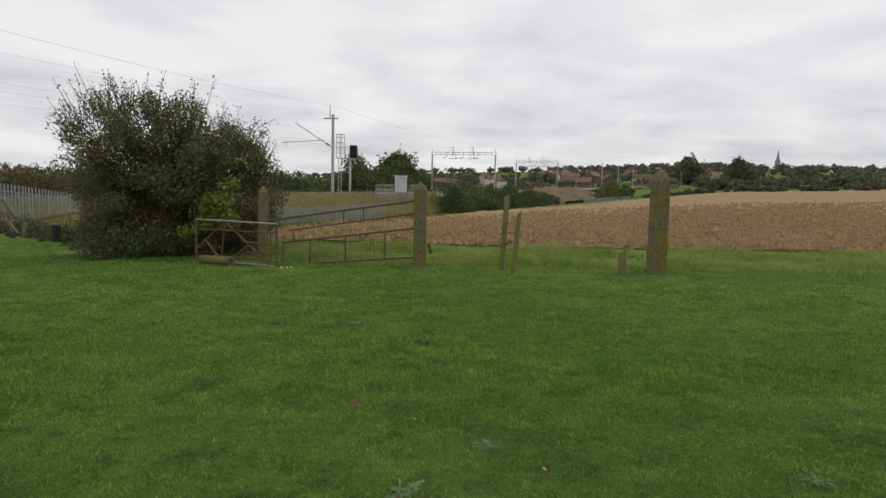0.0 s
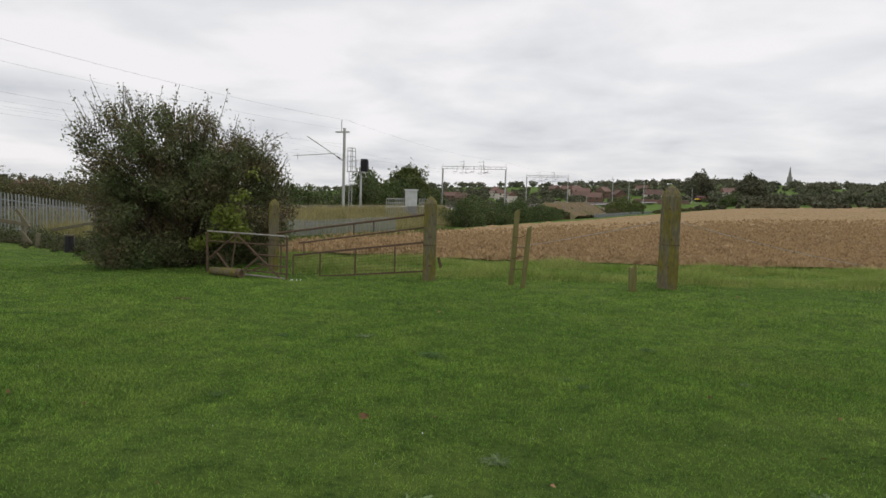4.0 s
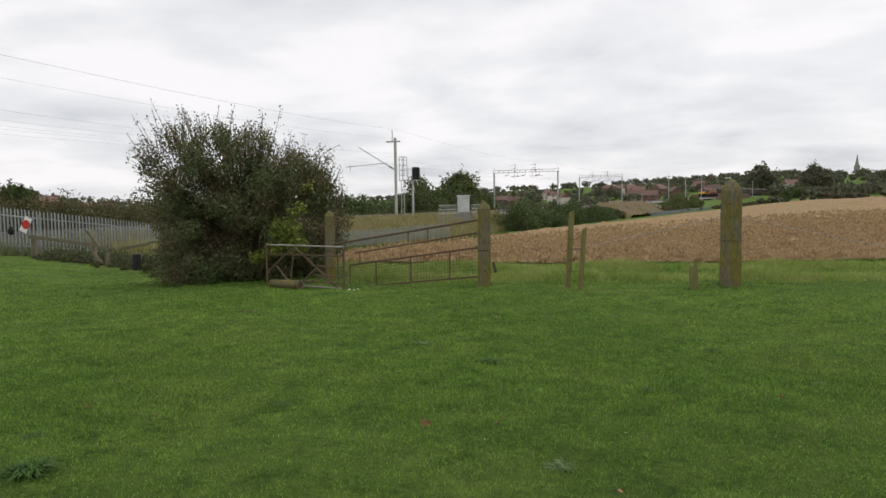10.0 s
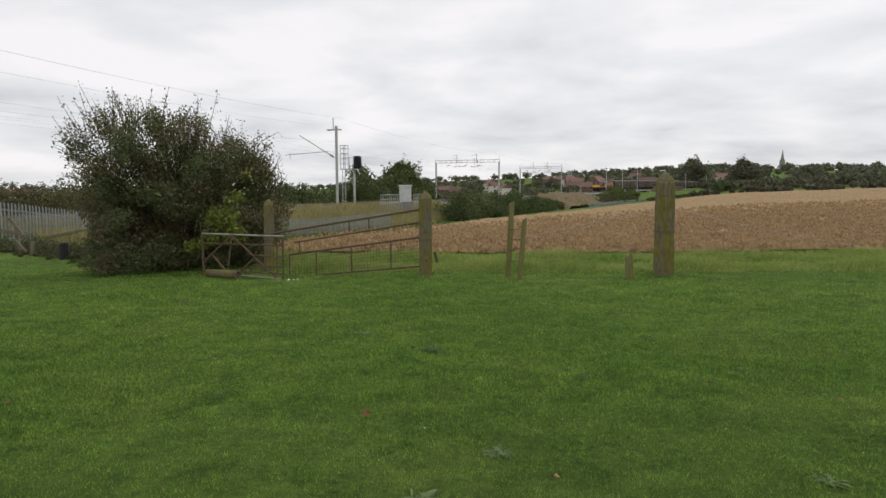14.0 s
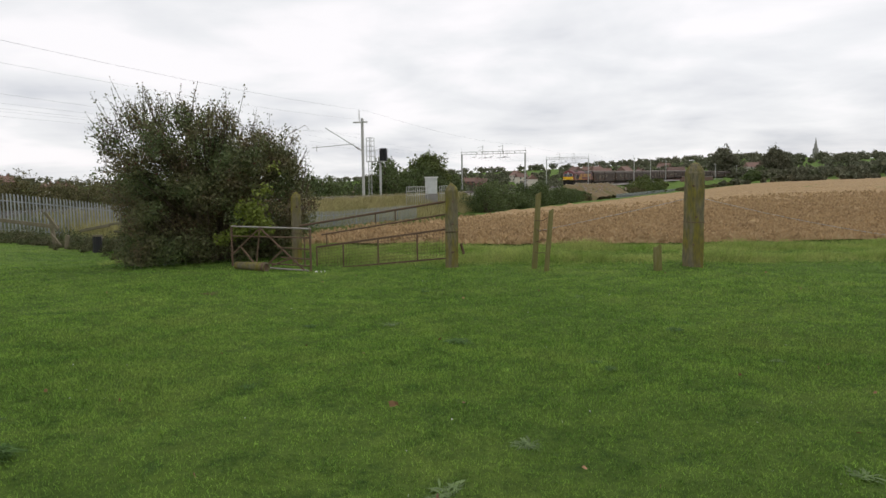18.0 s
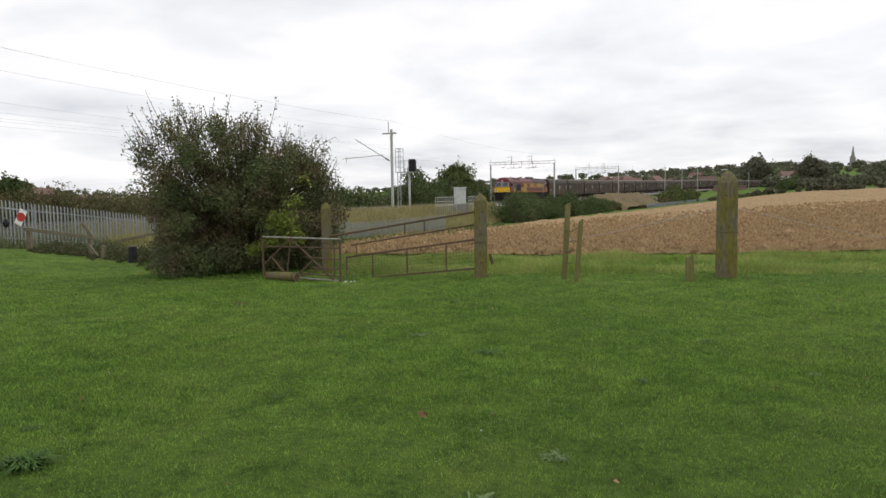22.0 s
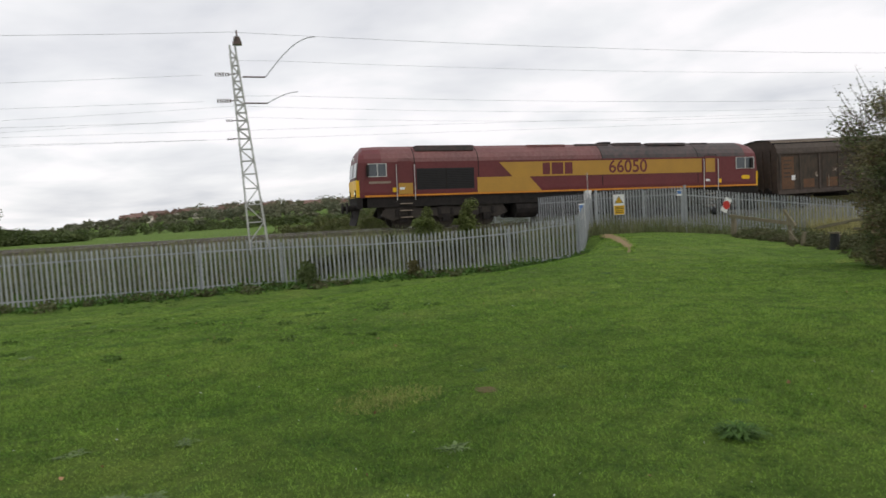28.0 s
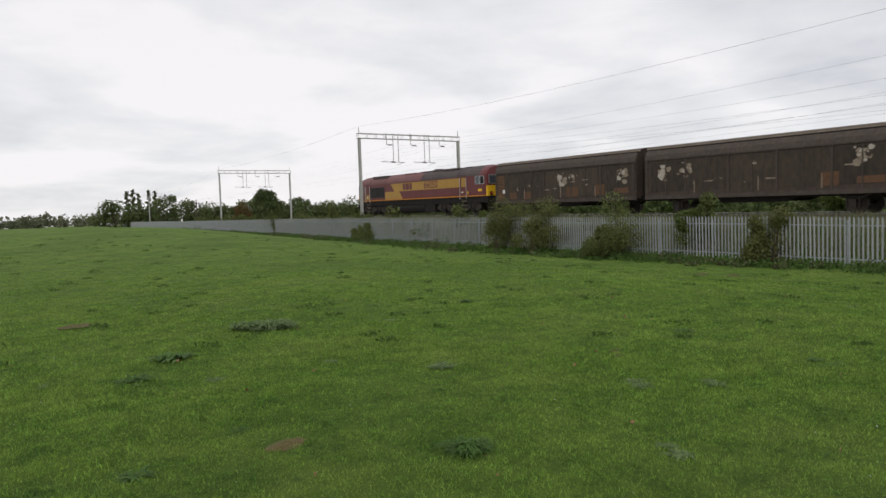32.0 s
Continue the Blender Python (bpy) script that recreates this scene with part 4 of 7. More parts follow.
def cable(name, pts, sag, r, label, group):
    """A wire hung from point to point."""
    way = []
    for a, b in zip(pts, pts[1:]):
        a, b = Vector(a), Vector(b)
        n = 14
        for i in range(n):
            t = i / n
            way.append(a.lerp(b, t) - Vector((0, 0, sag * (a - b).length ** 2 / 3600 * 4 * t * (1 - t))))
    way.append(Vector(pts[-1]))
    c = way[0].copy()
    ob = part(name, Form().tube([p - c for p in way], 0.72 * r, 4), MAT["wire"])
    ob.location = c
    tagged(ob, label, "cable", group)


def wires():
    stops = [-382, -288, -236] + [s for s in GANTRIES if -200 < s < -100] + [MAST_S, 0.25] + [s for s in GANTRIES if s > 0] + [172]
    stops = [s for s in stops if -400 < s < 300]
    def top(s):
        return 7.3 if s < -100 else 7.62 if s == MAST_S else 8.03 if s == 0.25 else 8.85 if s < 100 else 8.35 if s < 150 else 7.3
    cable("earth_wire", [along(s, -2.7 if s in (MAST_S, 0.25) else -2.4, top(s)) for s in stops], 0.7, 0.0085, "thin grey earth wire strung along the mast tops", "overhead wires")
    for c in (1.33, 4.75):
        cable("contact_wire", [along(s, c + (0.2 if i % 2 else -0.2), 4.75) for i, s in enumerate(stops)], 0.0, 0.006, "thin contact wire above the track", "overhead wires")
        cable("catenary_wire", [along(s, c, 5.85) for s in stops], 0.85, 0.006, "sagging catenary wire above the track", "overhead wires")
    for o, z in ((-2.75, 6.4), (-2.75, 5.4), (-2.8, 4.65), (-2.8, 3.95)):
        b = along(56.6, 0.4 + 2.0 * (6.4 - z), 7.0)
        cable("feeder_wire", [along(1.4, o, z), b, along(104, 0.4 + 2.0 * (6.4 - z), 6.4)], 0.6, 0.006, "thin feeder wire running from the lattice mast to the gantry", "overhead wires")
    for z in (6.95, 5.6):
        cable("feeder_wire", [along(MAST_S, -2.6, z - 0.2), along(-1.5, -2.6, z), along(0.0, -2.7, z)], 0.7, 0.006, "thin feeder wire running to the lattice mast", "overhead wires")


wires()

# ---------------------------------------------------------------- field gates, posts and rails


def rough_post(name, x, y, w, d, h, label, tip="point", lean=(0, 0), turn=0.0, mat="old_wood", parts=True, seed=1):
    """A squared, weathered timber with uneven edges."""
    rng = random.Random(seed)
    z = land_at(x, y)
    g = thing(name, Matrix.Translation((x, y, z)) @ Matrix.Rotation(turn, 4, "Z") @ Matrix.Rotation(radians(lean[0]), 4, "Y") @ Matrix.Rotation(radians(lean[1]), 4, "X"), label, "post", "field gate posts")
    levels = 14
    rings = []
    sec = [(-1, -1), (-0.4, -1.04), (0.4, -1.02), (1, -1), (1.03, 0), (1, 1), (0, 1.03), (-1, 1), (-1.03, 0)]
    for i in range(levels):
        t = i / (levels - 1)
        zz = -0.3 + t * (h - w * 0.55 + 0.3)
        k = 1.0 - 0.05 * t + rng.uniform(-0.02, 0.02) + 0.05 * max(0, 1 - t * 5)
        rings.append([(a * w / 2 * (k + rng.uniform(-0.025, 0.025)), b * d / 2 * (k + rng.uniform(-0.025, 0.025)), zz) for a, b in sec])
    if tip == "point":
        for zz, k in ((h - w * 0.35, 0.80), (h - w * 0.1, 0.42), (h, 0.16)):
            rings.append([(a * w / 2 * k + rng.uniform(-0.01, 0.01), b * d / 2 * k * 0.95, zz + rng.uniform(-0.012, 0.012)) for a, b in sec])
    else:
        rings.append([(a * w / 2 * 0.9, b * d / 2 * 0.9, h + rng.uniform(-0.03, 0.03) + (0.04 if a > 0 else -0.02)) for a, b in sec])
    part("timber", Form().loft(rings), MAT[mat], g)
    if parts:
        f = Form()
        for i in range(3):
            zz = h * (0.2 + 0.3 * i) + rng.uniform(-0.05, 0.05)
            f.rod((rng.uniform(-0.2, 0.2) * w, -d / 2 - 0.015, zz), (rng.uniform(-0.2, 0.2) * w, -d / 2 + 0.03, zz), 0.018, n=7)
        part("bolt", f, MAT["rust"], g)
        f = Form()
        zz = h * 0.43
        pts = [(a * w / 2 * 1.04, b * d / 2 * 1.04, zz + rng.uniform(-0.01, 0.01)) for a, b in sec]
        f.tube(pts + [pts[0]], 0.006, 4)
        part("wire_band", f, MAT["rust"], g)
    return g


rough_post("gate_post_timber", 4.14, 13.25, 0.37, 0.34, 1.95, "tall pointed weathered timber gate post with yellow lichen", turn=radians(-17), seed=3)
rough_post("gate_post_timber", -0.46, 13.4, 0.25, 0.24, 1.64, "weathered oak gate post green with algae, carrying the field gate", turn=radians(4), seed=5)
rough_post("gate_post_timber", -3.78, 14.4, 0.205, 0.19, 1.50, "pale pointed weathered gate post beside the hawthorn", turn=radians(14), seed=8)
rough_post("fence_stake", 1.11, 12.95, 0.10, 0.10, 1.40, "thin leaning greenish fence stake", tip="flat", lean=(3.0, 0), mat="stake_wood", parts=False, seed=11)
rough_post("fence_stake", 1.30, 12.6, 0.085, 0.085, 1.12, "thin leaning split fence stake wrapped with rusty wire", tip="flat", lean=(4.0, 2), mat="stake_wood", parts=False, seed=12)
rough_post("post_stump", 3.34, 12.7, 0.13, 0.12, 0.44, "short grey stump of a broken fence post", tip="flat", lean=(-2, 0), mat="stake_wood", parts=False, seed=13)


def stake_wires():
    f = Form()
    rng = random.Random(4)
    for i in range(4):
        z = 0.35 + 0.2 * i
        pts = [(1.12 + 0.2 * t, 12.9 - 0.3 * t, z + rng.uniform(-0.04, 0.04)) for t in (0, 0.3, 0.6, 1.0)]
        f.tube(pts, 0.007, 4)
    ob = part("tangled_wire", f, MAT["rust"])
    tagged(ob, "rusty wire tangled between two fence stakes", "wire")
    cable("slack_wire", [(1.16, 12.95, 0.72), (4.0, 13.2, 1.30)], 6.0, 0.006, "slack rusty fence wire between stake and post", "fence wires")
    cable("slack_wire", [(4.3, 13.3, 1.30), (8.6, 14.5, 0.45)], 9.0, 0.006, "slack rusty fence wire running from the gate post", "fence wires")


stake_wires()


def field_gate():
    """The closed gate, sagging to its latch end, with a second frame of rails above it."""
    a, b = Vector((-3.18, 13.62, 0.0)), Vector((-0.52, 13.42, 0.0))
    g = thing("field_gate", Matrix.Translation(a), "sagging rusty steel field gate with wire mesh, closed between timber posts", "gate", "field gates")
    d = b - a
    L = d.length
    def P(t, z):
        return d * t + Vector((0, 0, z))
    lo, hi = (-0.07, 0.17), (0.38, 0.74)
    def z_of(pair, t):
        return pair[0] + (pair[1] - pair[0]) * t
    part("bottom_rail", Form().beam(P(0.0, lo[0]), P(1.0, lo[1]), 0.026, 0.032), MAT["rust"], g)
    part("middle_rail", Form().beam(P(0.0, hi[0]), P(1.0, hi[1]), 0.028, 0.038), MAT["rust"], g)
    for t in (0.0, 0.205, 0.47, 0.765, 0.995):
        part("upright", Form().beam(P(t, z_of(lo, t)), P(t, z_of(hi, t)), 0.026, 0.026), MAT["rust"], g)
    f = Form()
    n = 44
    for i in range(n + 1):
        t = i / n
        f.rod(P(t, z_of(lo, t)), P(t, z_of(hi, t)), 0.0028, n=3, caps=False)
    for j in range(1, 8):
        k = j / 8
        f.rod(P(0, z_of(lo, 0) * (1 - k) + z_of(hi, 0) * k), P(1, z_of(lo, 1) * (1 - k) + z_of(hi, 1) * k), 0.0028, n=3, caps=False)
    part("wire_mesh", f, MAT["rust"], g)
    up = Vector((0, 0.12, 0))
    part("top_rail", Form().rod(P(-0.14, 0.80) + up, P(1.0, 1.28) + up, 0.021, n=8), MAT["rust"], g)
    part("second_rail", Form().rod(P(0.03, 0.62) + up, P(1.0, 1.03) + up, 0.016, n=8), MAT["rust"], g)
    for t in (0.07, 0.45, 0.6):
        z0, z1 = (0.66 + 0.38 * t, 0.89 + 0.40 * t) if t != 0.07 else (0.42, 0.67)
        part("strut", Form().rod(P(t, z0) + up, P(t, z1) + up, 0.012), MAT["rust"], g)
    part("hinge", Form().rod(P(0.99, 0.3), P(1.05, 0.3), 0.03).rod(P(0.99, 0.75), P(1.05, 0.75), 0.03), MAT["rust"], g)
    part("chain", Form().tube([P(1.09, 0.45), P(1.1, 0.35), P(1.11, 0.25)], 0.03, 6), MAT["rust"], g)


field_gate()


def open_gate():
    """An old gate swung against the hawthorn, with diamond braces."""
    a, b = Vector((-3.12, 12.85, -0.02)), Vector((-4.98, 13.84, -0.08))
    g = thing("old_open_gate", Matrix.Translation(a), "old rusty tubular gate standing open against the hawthorn", "gate", "field gates")
    d = b - a
    def P(t, z):
        return d * t + Vector((0, 0, z))
    part("top_tube", Form().rod(P(-0.01, 0.82), P(1.0, 0.88), 0.018, n=8), MAT["pipe"], g, "worn pale top tube")
    part("shoe", Form().rod(P(0.03, 0.02), P(0.55, 0.05), 0.02, n=8), MAT["pipe"], g)
    part("end_upright", Form().beam(P(0, 0.0), P(0, 0.83), 0.035, 0.035), MAT["rust"], g)
    part("end_upright", Form().beam(P(0.07, 0.1), P(0.07, 0.66), 0.025, 0.025), MAT["rust"], g)
    part("far_upright", Form().beam(P(1, 0.06), P(1, 0.88), 0.035, 0.035), MAT["rust"], g)
    for z, t1 in ((0.11, 0.55), (0.24, 0.36), (0.43, 0.40), (0.65, 1.0)):
        part("rail", Form().rod(P(0.0, z), P(t1, z + 0.03), 0.015, n=6), MAT["rust"], g)
    for t0, z0, t1, z1 in ((0.07, 0.02, 0.62, 0.84), (0.62, 0.84, 1.0, 0.30), (0.62, 0.84, 0.68, 0.12), (0.53, 0.12, 0.33, 0.42), (0.48, 0.10, 0.22, 0.26), (0.88, 0.46, 0.70, 0.12)):
        part("brace", Form().beam(P(t0, z0), P(t1, z1), 0.022, 0.028), MAT["rust"], g)


open_gate()


def roller():
    g = thing("old_log_roller", Matrix.Translation((-4.46, 13.20, land_at(-4.5, 13.2) + 0.085)) @ Matrix.Scale(0.74, 4), "short weathered hollow log lying by the open gate", "log")
    a, b = Vector((-0.35, 0.15, 0)), Vector((0.62, -0.35, 0.0))
    f = Form()
    rings = []
    ax = (b - a).normalized()
    u = ax.cross(Vector((0, 0, 1))).normalized()
    w = u.cross(ax)
    for p, r in ((a, 0.10), (a.lerp(b, 0.5), 0.115), (b, 0.125), (b + ax * 0.002, 0.09), (b - ax * 0.12, 0.08)):
        rings.append([p + (u * math.cos(i * math.pi / 6) + w * math.sin(i * math.pi / 6)) * r for i in range(12)])
    part("log_body", f.loft(rings), MAT["old_wood"], g, smooth=True)
    part("iron_band", Form().rod(b - ax * 0.10, b - ax * 0.03, 0.13, n=14), MAT["rust"], g)


roller()


def white_litter():
    f = Form()
    for i, (dx, dy, r) in enumerate(((0, 0, 0.022), (0.10, -0.02, 0.014), (0.16, 0.03, 0.012))):
        f.add([(dx - r, dy - r, 0.0), (dx + r * 1.3, dy - r * 0.5, 0.01), (dx + r, dy + r, 0.02), (dx - r * 0.7, dy + r, 0.03), (dx, dy, 0.03)], [(0, 1, 4), (1, 2, 4), (2, 3, 4), (3, 0, 4), (3, 2, 1, 0)])
    ob = part("paper_litter", f, MAT["white"])
    ob.location = (-3.0, 12.75, land_at(-3, 12.75))
    tagged(ob, "scraps of white paper in the grass by the gate", "litter")


white_litter()


def broken_rails():
    """The derelict post-and-rail fence beside the crossing."""
    def post(x, y, h, lean, w=0.11, mat="grey_wood", z=None, label="grey weathered fence post"):
        g = thing("wooden_fence_post", Matrix.Translation((x, y, (land_at(x, y) if z is None else z))) @ Matrix.Rotation(radians(lean), 4, "Y"), label, "post", "derelict fence posts")
        part("timber", Form().box(-w / 2, -w / 2, -0.3, w / 2, w / 2, h), MAT[mat], g, bevel=0.012)
    def rail(a, b, w=0.05, h=0.13, label="grey weathered fence rail"):
        a, b = Vector(a), Vector(b)
        ob = part("wooden_fence_rail", Form().beam((0, 0, 0), b - a, w, h), MAT["grey_wood"], bevel=0.01)
        ob.location = a
        tagged(ob, label, "rail", "derelict fence rails")
    post(-17.85, 24.5, 0.90, 0, 0.16, z=-0.32, label="square grey timber post beside the crossing")
    rail((-17.95, 24.38, 0.52), (-13.97, 22.48, 0.28), label="long weathered rail nailed to the crossing post")
    rail((-14.5, 22.6, 0.78), (-13.94, 22.4, 0.20), 0.05, 0.12, "broken board hanging askew")
    post(-14.3, 22.75, 1.0, -6, 0.10, z=-0.40, label="thin grey fence post with a hanging board")
    post(-13.28, 21.7, 0.42, 10, 0.10, z=-0.34, label="short pale leaning fence post")
    rail((-12.44, 21.11, 0.24), (-11.0, 20.21, 0.47), 0.06, 0.09, "dark fallen rail propped on a stump")
    rail((-11.0, 20.21, 0.49), (-9.65, 19.22, 0.64), 0.05, 0.07, "grey fence rail running into the hawthorn")
    rail((-10.9, 20.30, 0.27), (-9.92, 19.65, 0.30), 0.04, 0.07, "thin grey fallen fence rail")
    post(-11.68, 20.55, 0.52, 24, 0.13, z=-0.38, label="leaning rotten fence post")
    post(-13.8, 22.3, 0.55, -38, 0.07, z=-0.36, label="thin broken fence stake leaning over")
    g = thing("tree_stump", Matrix.Translation((-11.5, 20.4, -0.42)), "dark charred stump with a pale cut top", "stump")
    rings = [[(r * math.cos(i * 0.7) * (1 + 0.08 * math.sin(i * 3)), r * math.sin(i * 0.7), z) for i in range(9)] for z, r in ((-0.2, 0.20), (0.08, 0.14), (0.54, 0.125))]
    part("trunk", Form().loft(rings), MAT["black"], g)
    part("cut_top", Form().loft([[(p[0] * 1.2, p[1] * 1.2, z) for p in rings[-1]] for z in (0.542, 0.58)]), MAT["grey_wood"], g)


broken_rails()

# ---------------------------------------------------------------- plants


def leaf_quads(rng, centres, size, spread=0.35):
    """Small bent leaves at the centres: two triangles each, turned at random."""
    n = len(centres)
    a = rng.normal(0, 1, (n, 3))
    a /= np.linalg.norm(a, axis=1)[:, None]
    b = np.cross(a, rng.normal(0, 1, (n, 3)))
    b /= np.linalg.norm(b, axis=1)[:, None] + 1e-9
    s = (size * rng.uniform(1 - spread, 1 + spread, n))[:, None]
    l, w = a * s, b * s * 0.62
    bend = np.cross(a, b) * s * 0.25
    p0, p1, p2, p3 = centres - l, centres + w + bend, centres + l, centres - w + bend
    return np.stack([p0, p1, p2, p3], 1).reshape(-1, 3)


def blob_points(rng, centre, radii, n, hollow=0.45):
    """Points mostly in the outer shell of an ellipsoid."""
    d = rng.normal(0, 1, (n, 3))
    d /= np.linalg.norm(d, axis=1)[:, None]
    r = hollow + (1 - hollow) * rng.random(n) ** 0.7
    return np.asarray(centre) + d * r[:, None] * np.asarray(radii)


def tree(name, x, y, h, w, mat, label, n=5000, leaf=0.16, clumps=16, seed=0, category="tree", z=None, low=0.22, group="", trunk=True, ragged=1.0):
    """Trunk, limbs and a crown of leaf clumps with gaps between them."""
    rng = np.random.default_rng(seed + 100)
    z = land_at(x, y) if z is None else z
    g = thing(name, Matrix.Translation((x, y, z)), label, category, group)
    f = Form()
    tips = []
    if trunk:
        f.rod((0, 0, -0.3), (0.03 * w, 0, h * 0.45), 0.035 * h, 0.02 * h, n=8)
    for i in range(clumps):
        a = 2 * math.pi * (i * 0.618 + rng.uniform(-0.1, 0.1))
        t = (i + 0.5) / clumps
        zz = h * (low + (0.86 - low) * t)
        prof = math.sin(math.pi * (0.22 + 0.70 * t)) ** 0.7
        rr = w / 2 * prof * rng.uniform(0.35, 0.80) * (1 if t < 0.85 else 0.5)
        tip = np.array([math.cos(a) * rr, math.sin(a) * rr, zz])
        q = min(w * rng.uniform(0.13, 0.24) * (0.75 + 0.35 * prof), 0.30 * h)
        tip[2] = min(tip[2], h - 0.8 * q)
        tips.append((tip, q))
        if trunk:
            root = (0.02 * w, 0, h * min(0.42, 0.12 + 0.4 * t))
            mid = Vector(root).lerp(Vector(tip), 0.55) + Vector((0, 0, 0.04 * h))
            f.rod(root, mid, 0.011 * h, 0.007 * h, n=5, caps=False)
            f.rod(mid, tip, 0.007 * h, 0.002 * h, n=5, caps=False)
    pts = []
    for tip, r in tips:
        k = n // clumps
        pts.append(blob_points(rng, tip, (r, r, r * 0.78), k, 0.3))
        for j in range(5):
            d = rng.normal(0, 1, 3) + np.array([0, 0, 0.6])
            d = d / np.linalg.norm(d) * r * rng.uniform(0.9, 1.5) * ragged
            if trunk:
                f.rod(tuple(tip), tuple(tip + d), 0.0025 * h, 0.001 * h, n=3, caps=False)
            kk = max(3, k // 40)
            pts.append(tip + d * rng.uniform(0.5, 1.0, kk)[:, None] + rng.normal(0, leaf * 0.8, (kk, 3)))
    if trunk:
        part("trunk", f, MAT["bark"], g)
    pts = np.concatenate(pts)
    pts = pts[pts[:, 2] > 0.02 * h]
    part("crown", bulk_mesh("crown", MAT[mat], leaf_quads(rng, pts, leaf), 4), None, g)
    return g


def hawthorn():
    """The large hawthorn beside the gates, reddish with berries, thin at its top."""
    rng = np.random.default_rng(9)
    c = Vector((-6.05, 15.5, 0))
    z = land_at(c.x, c.y)
    g = thing("hawthorn_bush", Matrix.Translation((c.x, c.y, z)), "large dense hawthorn bush with dull green and reddish leaves", "bush")
    # across the view: u to the right as seen from the pasture, v away
    u, v = Vector((0.92, 0.40, 0)), Vector((-0.40, 0.92, 0))
    def W(a, b, zz):
        p = u * a + v * b
        return np.array([p.x, p.y, zz])
    f = Form()
    rngp = random.Random(5)
    for i in range(7):
        a = rngp.uniform(-1.3, 1.4)
        f.rod((0.3 * a, 0, -0.2), tuple(W(a * 0.8, rngp.uniform(-0.4, 0.4), 1.6)), 0.10, 0.05, n=6)
    clumps = []
    # outline: half width by height
    for i in range(215):
        t = rngp.random()
        zz = 0.15 + 3.2 * t ** 1.1
        left = np.interp(zz, [0, 0.5, 1.4, 2.1, 2.7, 3.2, 3.6], [-1.9, -2.0, -2.0, -2.05, -2.1, -1.9, -1.2])
        right = np.interp(zz, [0, 0.5, 1.2, 1.8, 2.5, 3.1, 3.6], [1.5, 2.2, 2.55, 2.25, 1.95, 1.3, -0.2])
        a = rngp.uniform(left + 0.25, right - 0.25)
        edge = min(a - left, right - a)
        b = rngp.uniform(-1, 1) * min(1.4, 0.4 + edge)
        clumps.append((a, b, zz, rngp.uniform(0.28, 0.50) * (1 - 0.25 * float(smooth(2.0, 3.2, zz)))))
    for i in range(34):
        clumps.append((rngp.uniform(-1.5, 0.6), rngp.uniform(-0.8, 0.8), rngp.uniform(1.3, 2.75), rngp.uniform(0.36, 0.5)))
    for i in range(46):
        clumps.append((rngp.uniform(-1.9, 2.0), rngp.uniform(-1.3, 0.3), rngp.uniform(0.12, 1.25), rngp.uniform(0.26, 0.42)))
    pts = []
    for a, b, zz, r in clumps:
        k = int(430 * (r / 0.4) ** 2 * (1 - 0.45 * float(smooth(2.2, 3.3, zz))))
        p = blob_points(rng, W(a, b, zz), (r, r, r * 0.85), k, 0.25)
        pts.append(p)
        f.rod(tuple(W(a * 0.45, b * 0.3, max(0.2, zz - 0.9))), tuple(W(a, b, zz)), 0.022, 0.006, n=4, caps=False)
    # long upright shoots on the crown
    for i in range(22):
        a0 = rngp.uniform(-1.7, 0.9)
        base = W(a0, rngp.uniform(-0.5, 0.5), 2.75 + 0.25 * math.cos(a0 + 0.7))
        tip = base + W(rngp.uniform(-0.5, 0.45), 0, rngp.uniform(0.6, 1.1))
        f.rod(tuple(base), tuple(tip), 0.010, 0.004, n=3, caps=False)
        k = rngp.randint(10, 34)
        pts.append(base + (tip - base) * rng.random(k)[:, None] + rng.normal(0, 0.05, (k, 3)))
    # sparse sprays beyond the outline, each with its twig
    for i in range(300):
        a0 = rngp.uniform(-2.1, 2.2)
        top = np.interp(a0, [-2.3, -1.7, -0.9, 0.0, 0.6, 1.2, 1.6, 2.3], [2.8, 3.25, 3.5, 3.3, 3.15, 3.0, 2.7, 1.9])
        base = W(a0, rngp.uniform(-0.6, 0.6), top - rngp.uniform(0.3, 0.8))
        d = W(rngp.uniform(-0.3, 0.3) + 0.10 * a0, rngp.uniform(-0.3, 0.3), rngp.uniform(0.45, 0.95))
        if i % 5 == 0:
            a0 = rngp.choice((-2.2, 2.05))
            base = W(a0 * 0.85, rngp.uniform(-0.5, 0.5), rngp.uniform(1.2, 3.0))
            d = W(a0 * rngp.uniform(0.12, 0.26), 0, rngp.uniform(0.0, 0.35))
        tip = base + d * rngp.uniform(0.6, 1.1)
        f.rod(tuple(base), tuple(tip), 0.009, 0.004, n=3, caps=False)
        k = rngp.randint(6, 20)
        t = rng.random(k)[:, None]
        pts.append(base + (tip - base) * t + rng.normal(0, 0.055, (k, 3)))
    tagged(part("twig_mass", f, MAT["bark"], g), "dark twiggy limbs", kind="stuff")
    pts = np.concatenate(pts)
    pts = pts[pts[:, 2] > 0.03]
    part("foliage", bulk_mesh("foliage", MAT["leaf_haw"], leaf_quads(rng, pts, 0.028), 4), None, g)
    p = np.concatenate([blob_points(rng, W(a, -1.72, zz), (r, 0.3, r * 0.8), k, 0.1) for a, zz, r, k in ((0.75, 1.15, 0.38, 520), (0.45, 0.75, 0.25, 240), (0.95, 0.85, 0.3, 300), (0.15, 0.62, 0.2, 120), (1.0, 1.6, 0.25, 90), (1.25, 2.1, 0.2, 30))])
    part("bright_growth", bulk_mesh("bright_growth", MAT["leaf_lime"], leaf_quads(rng, p, 0.042), 4), None, g, "fresh yellow-green shoots")
    p = np.concatenate([rng.choice(pts, 2600)])
    keep = (p[:, 2] > 1.0)
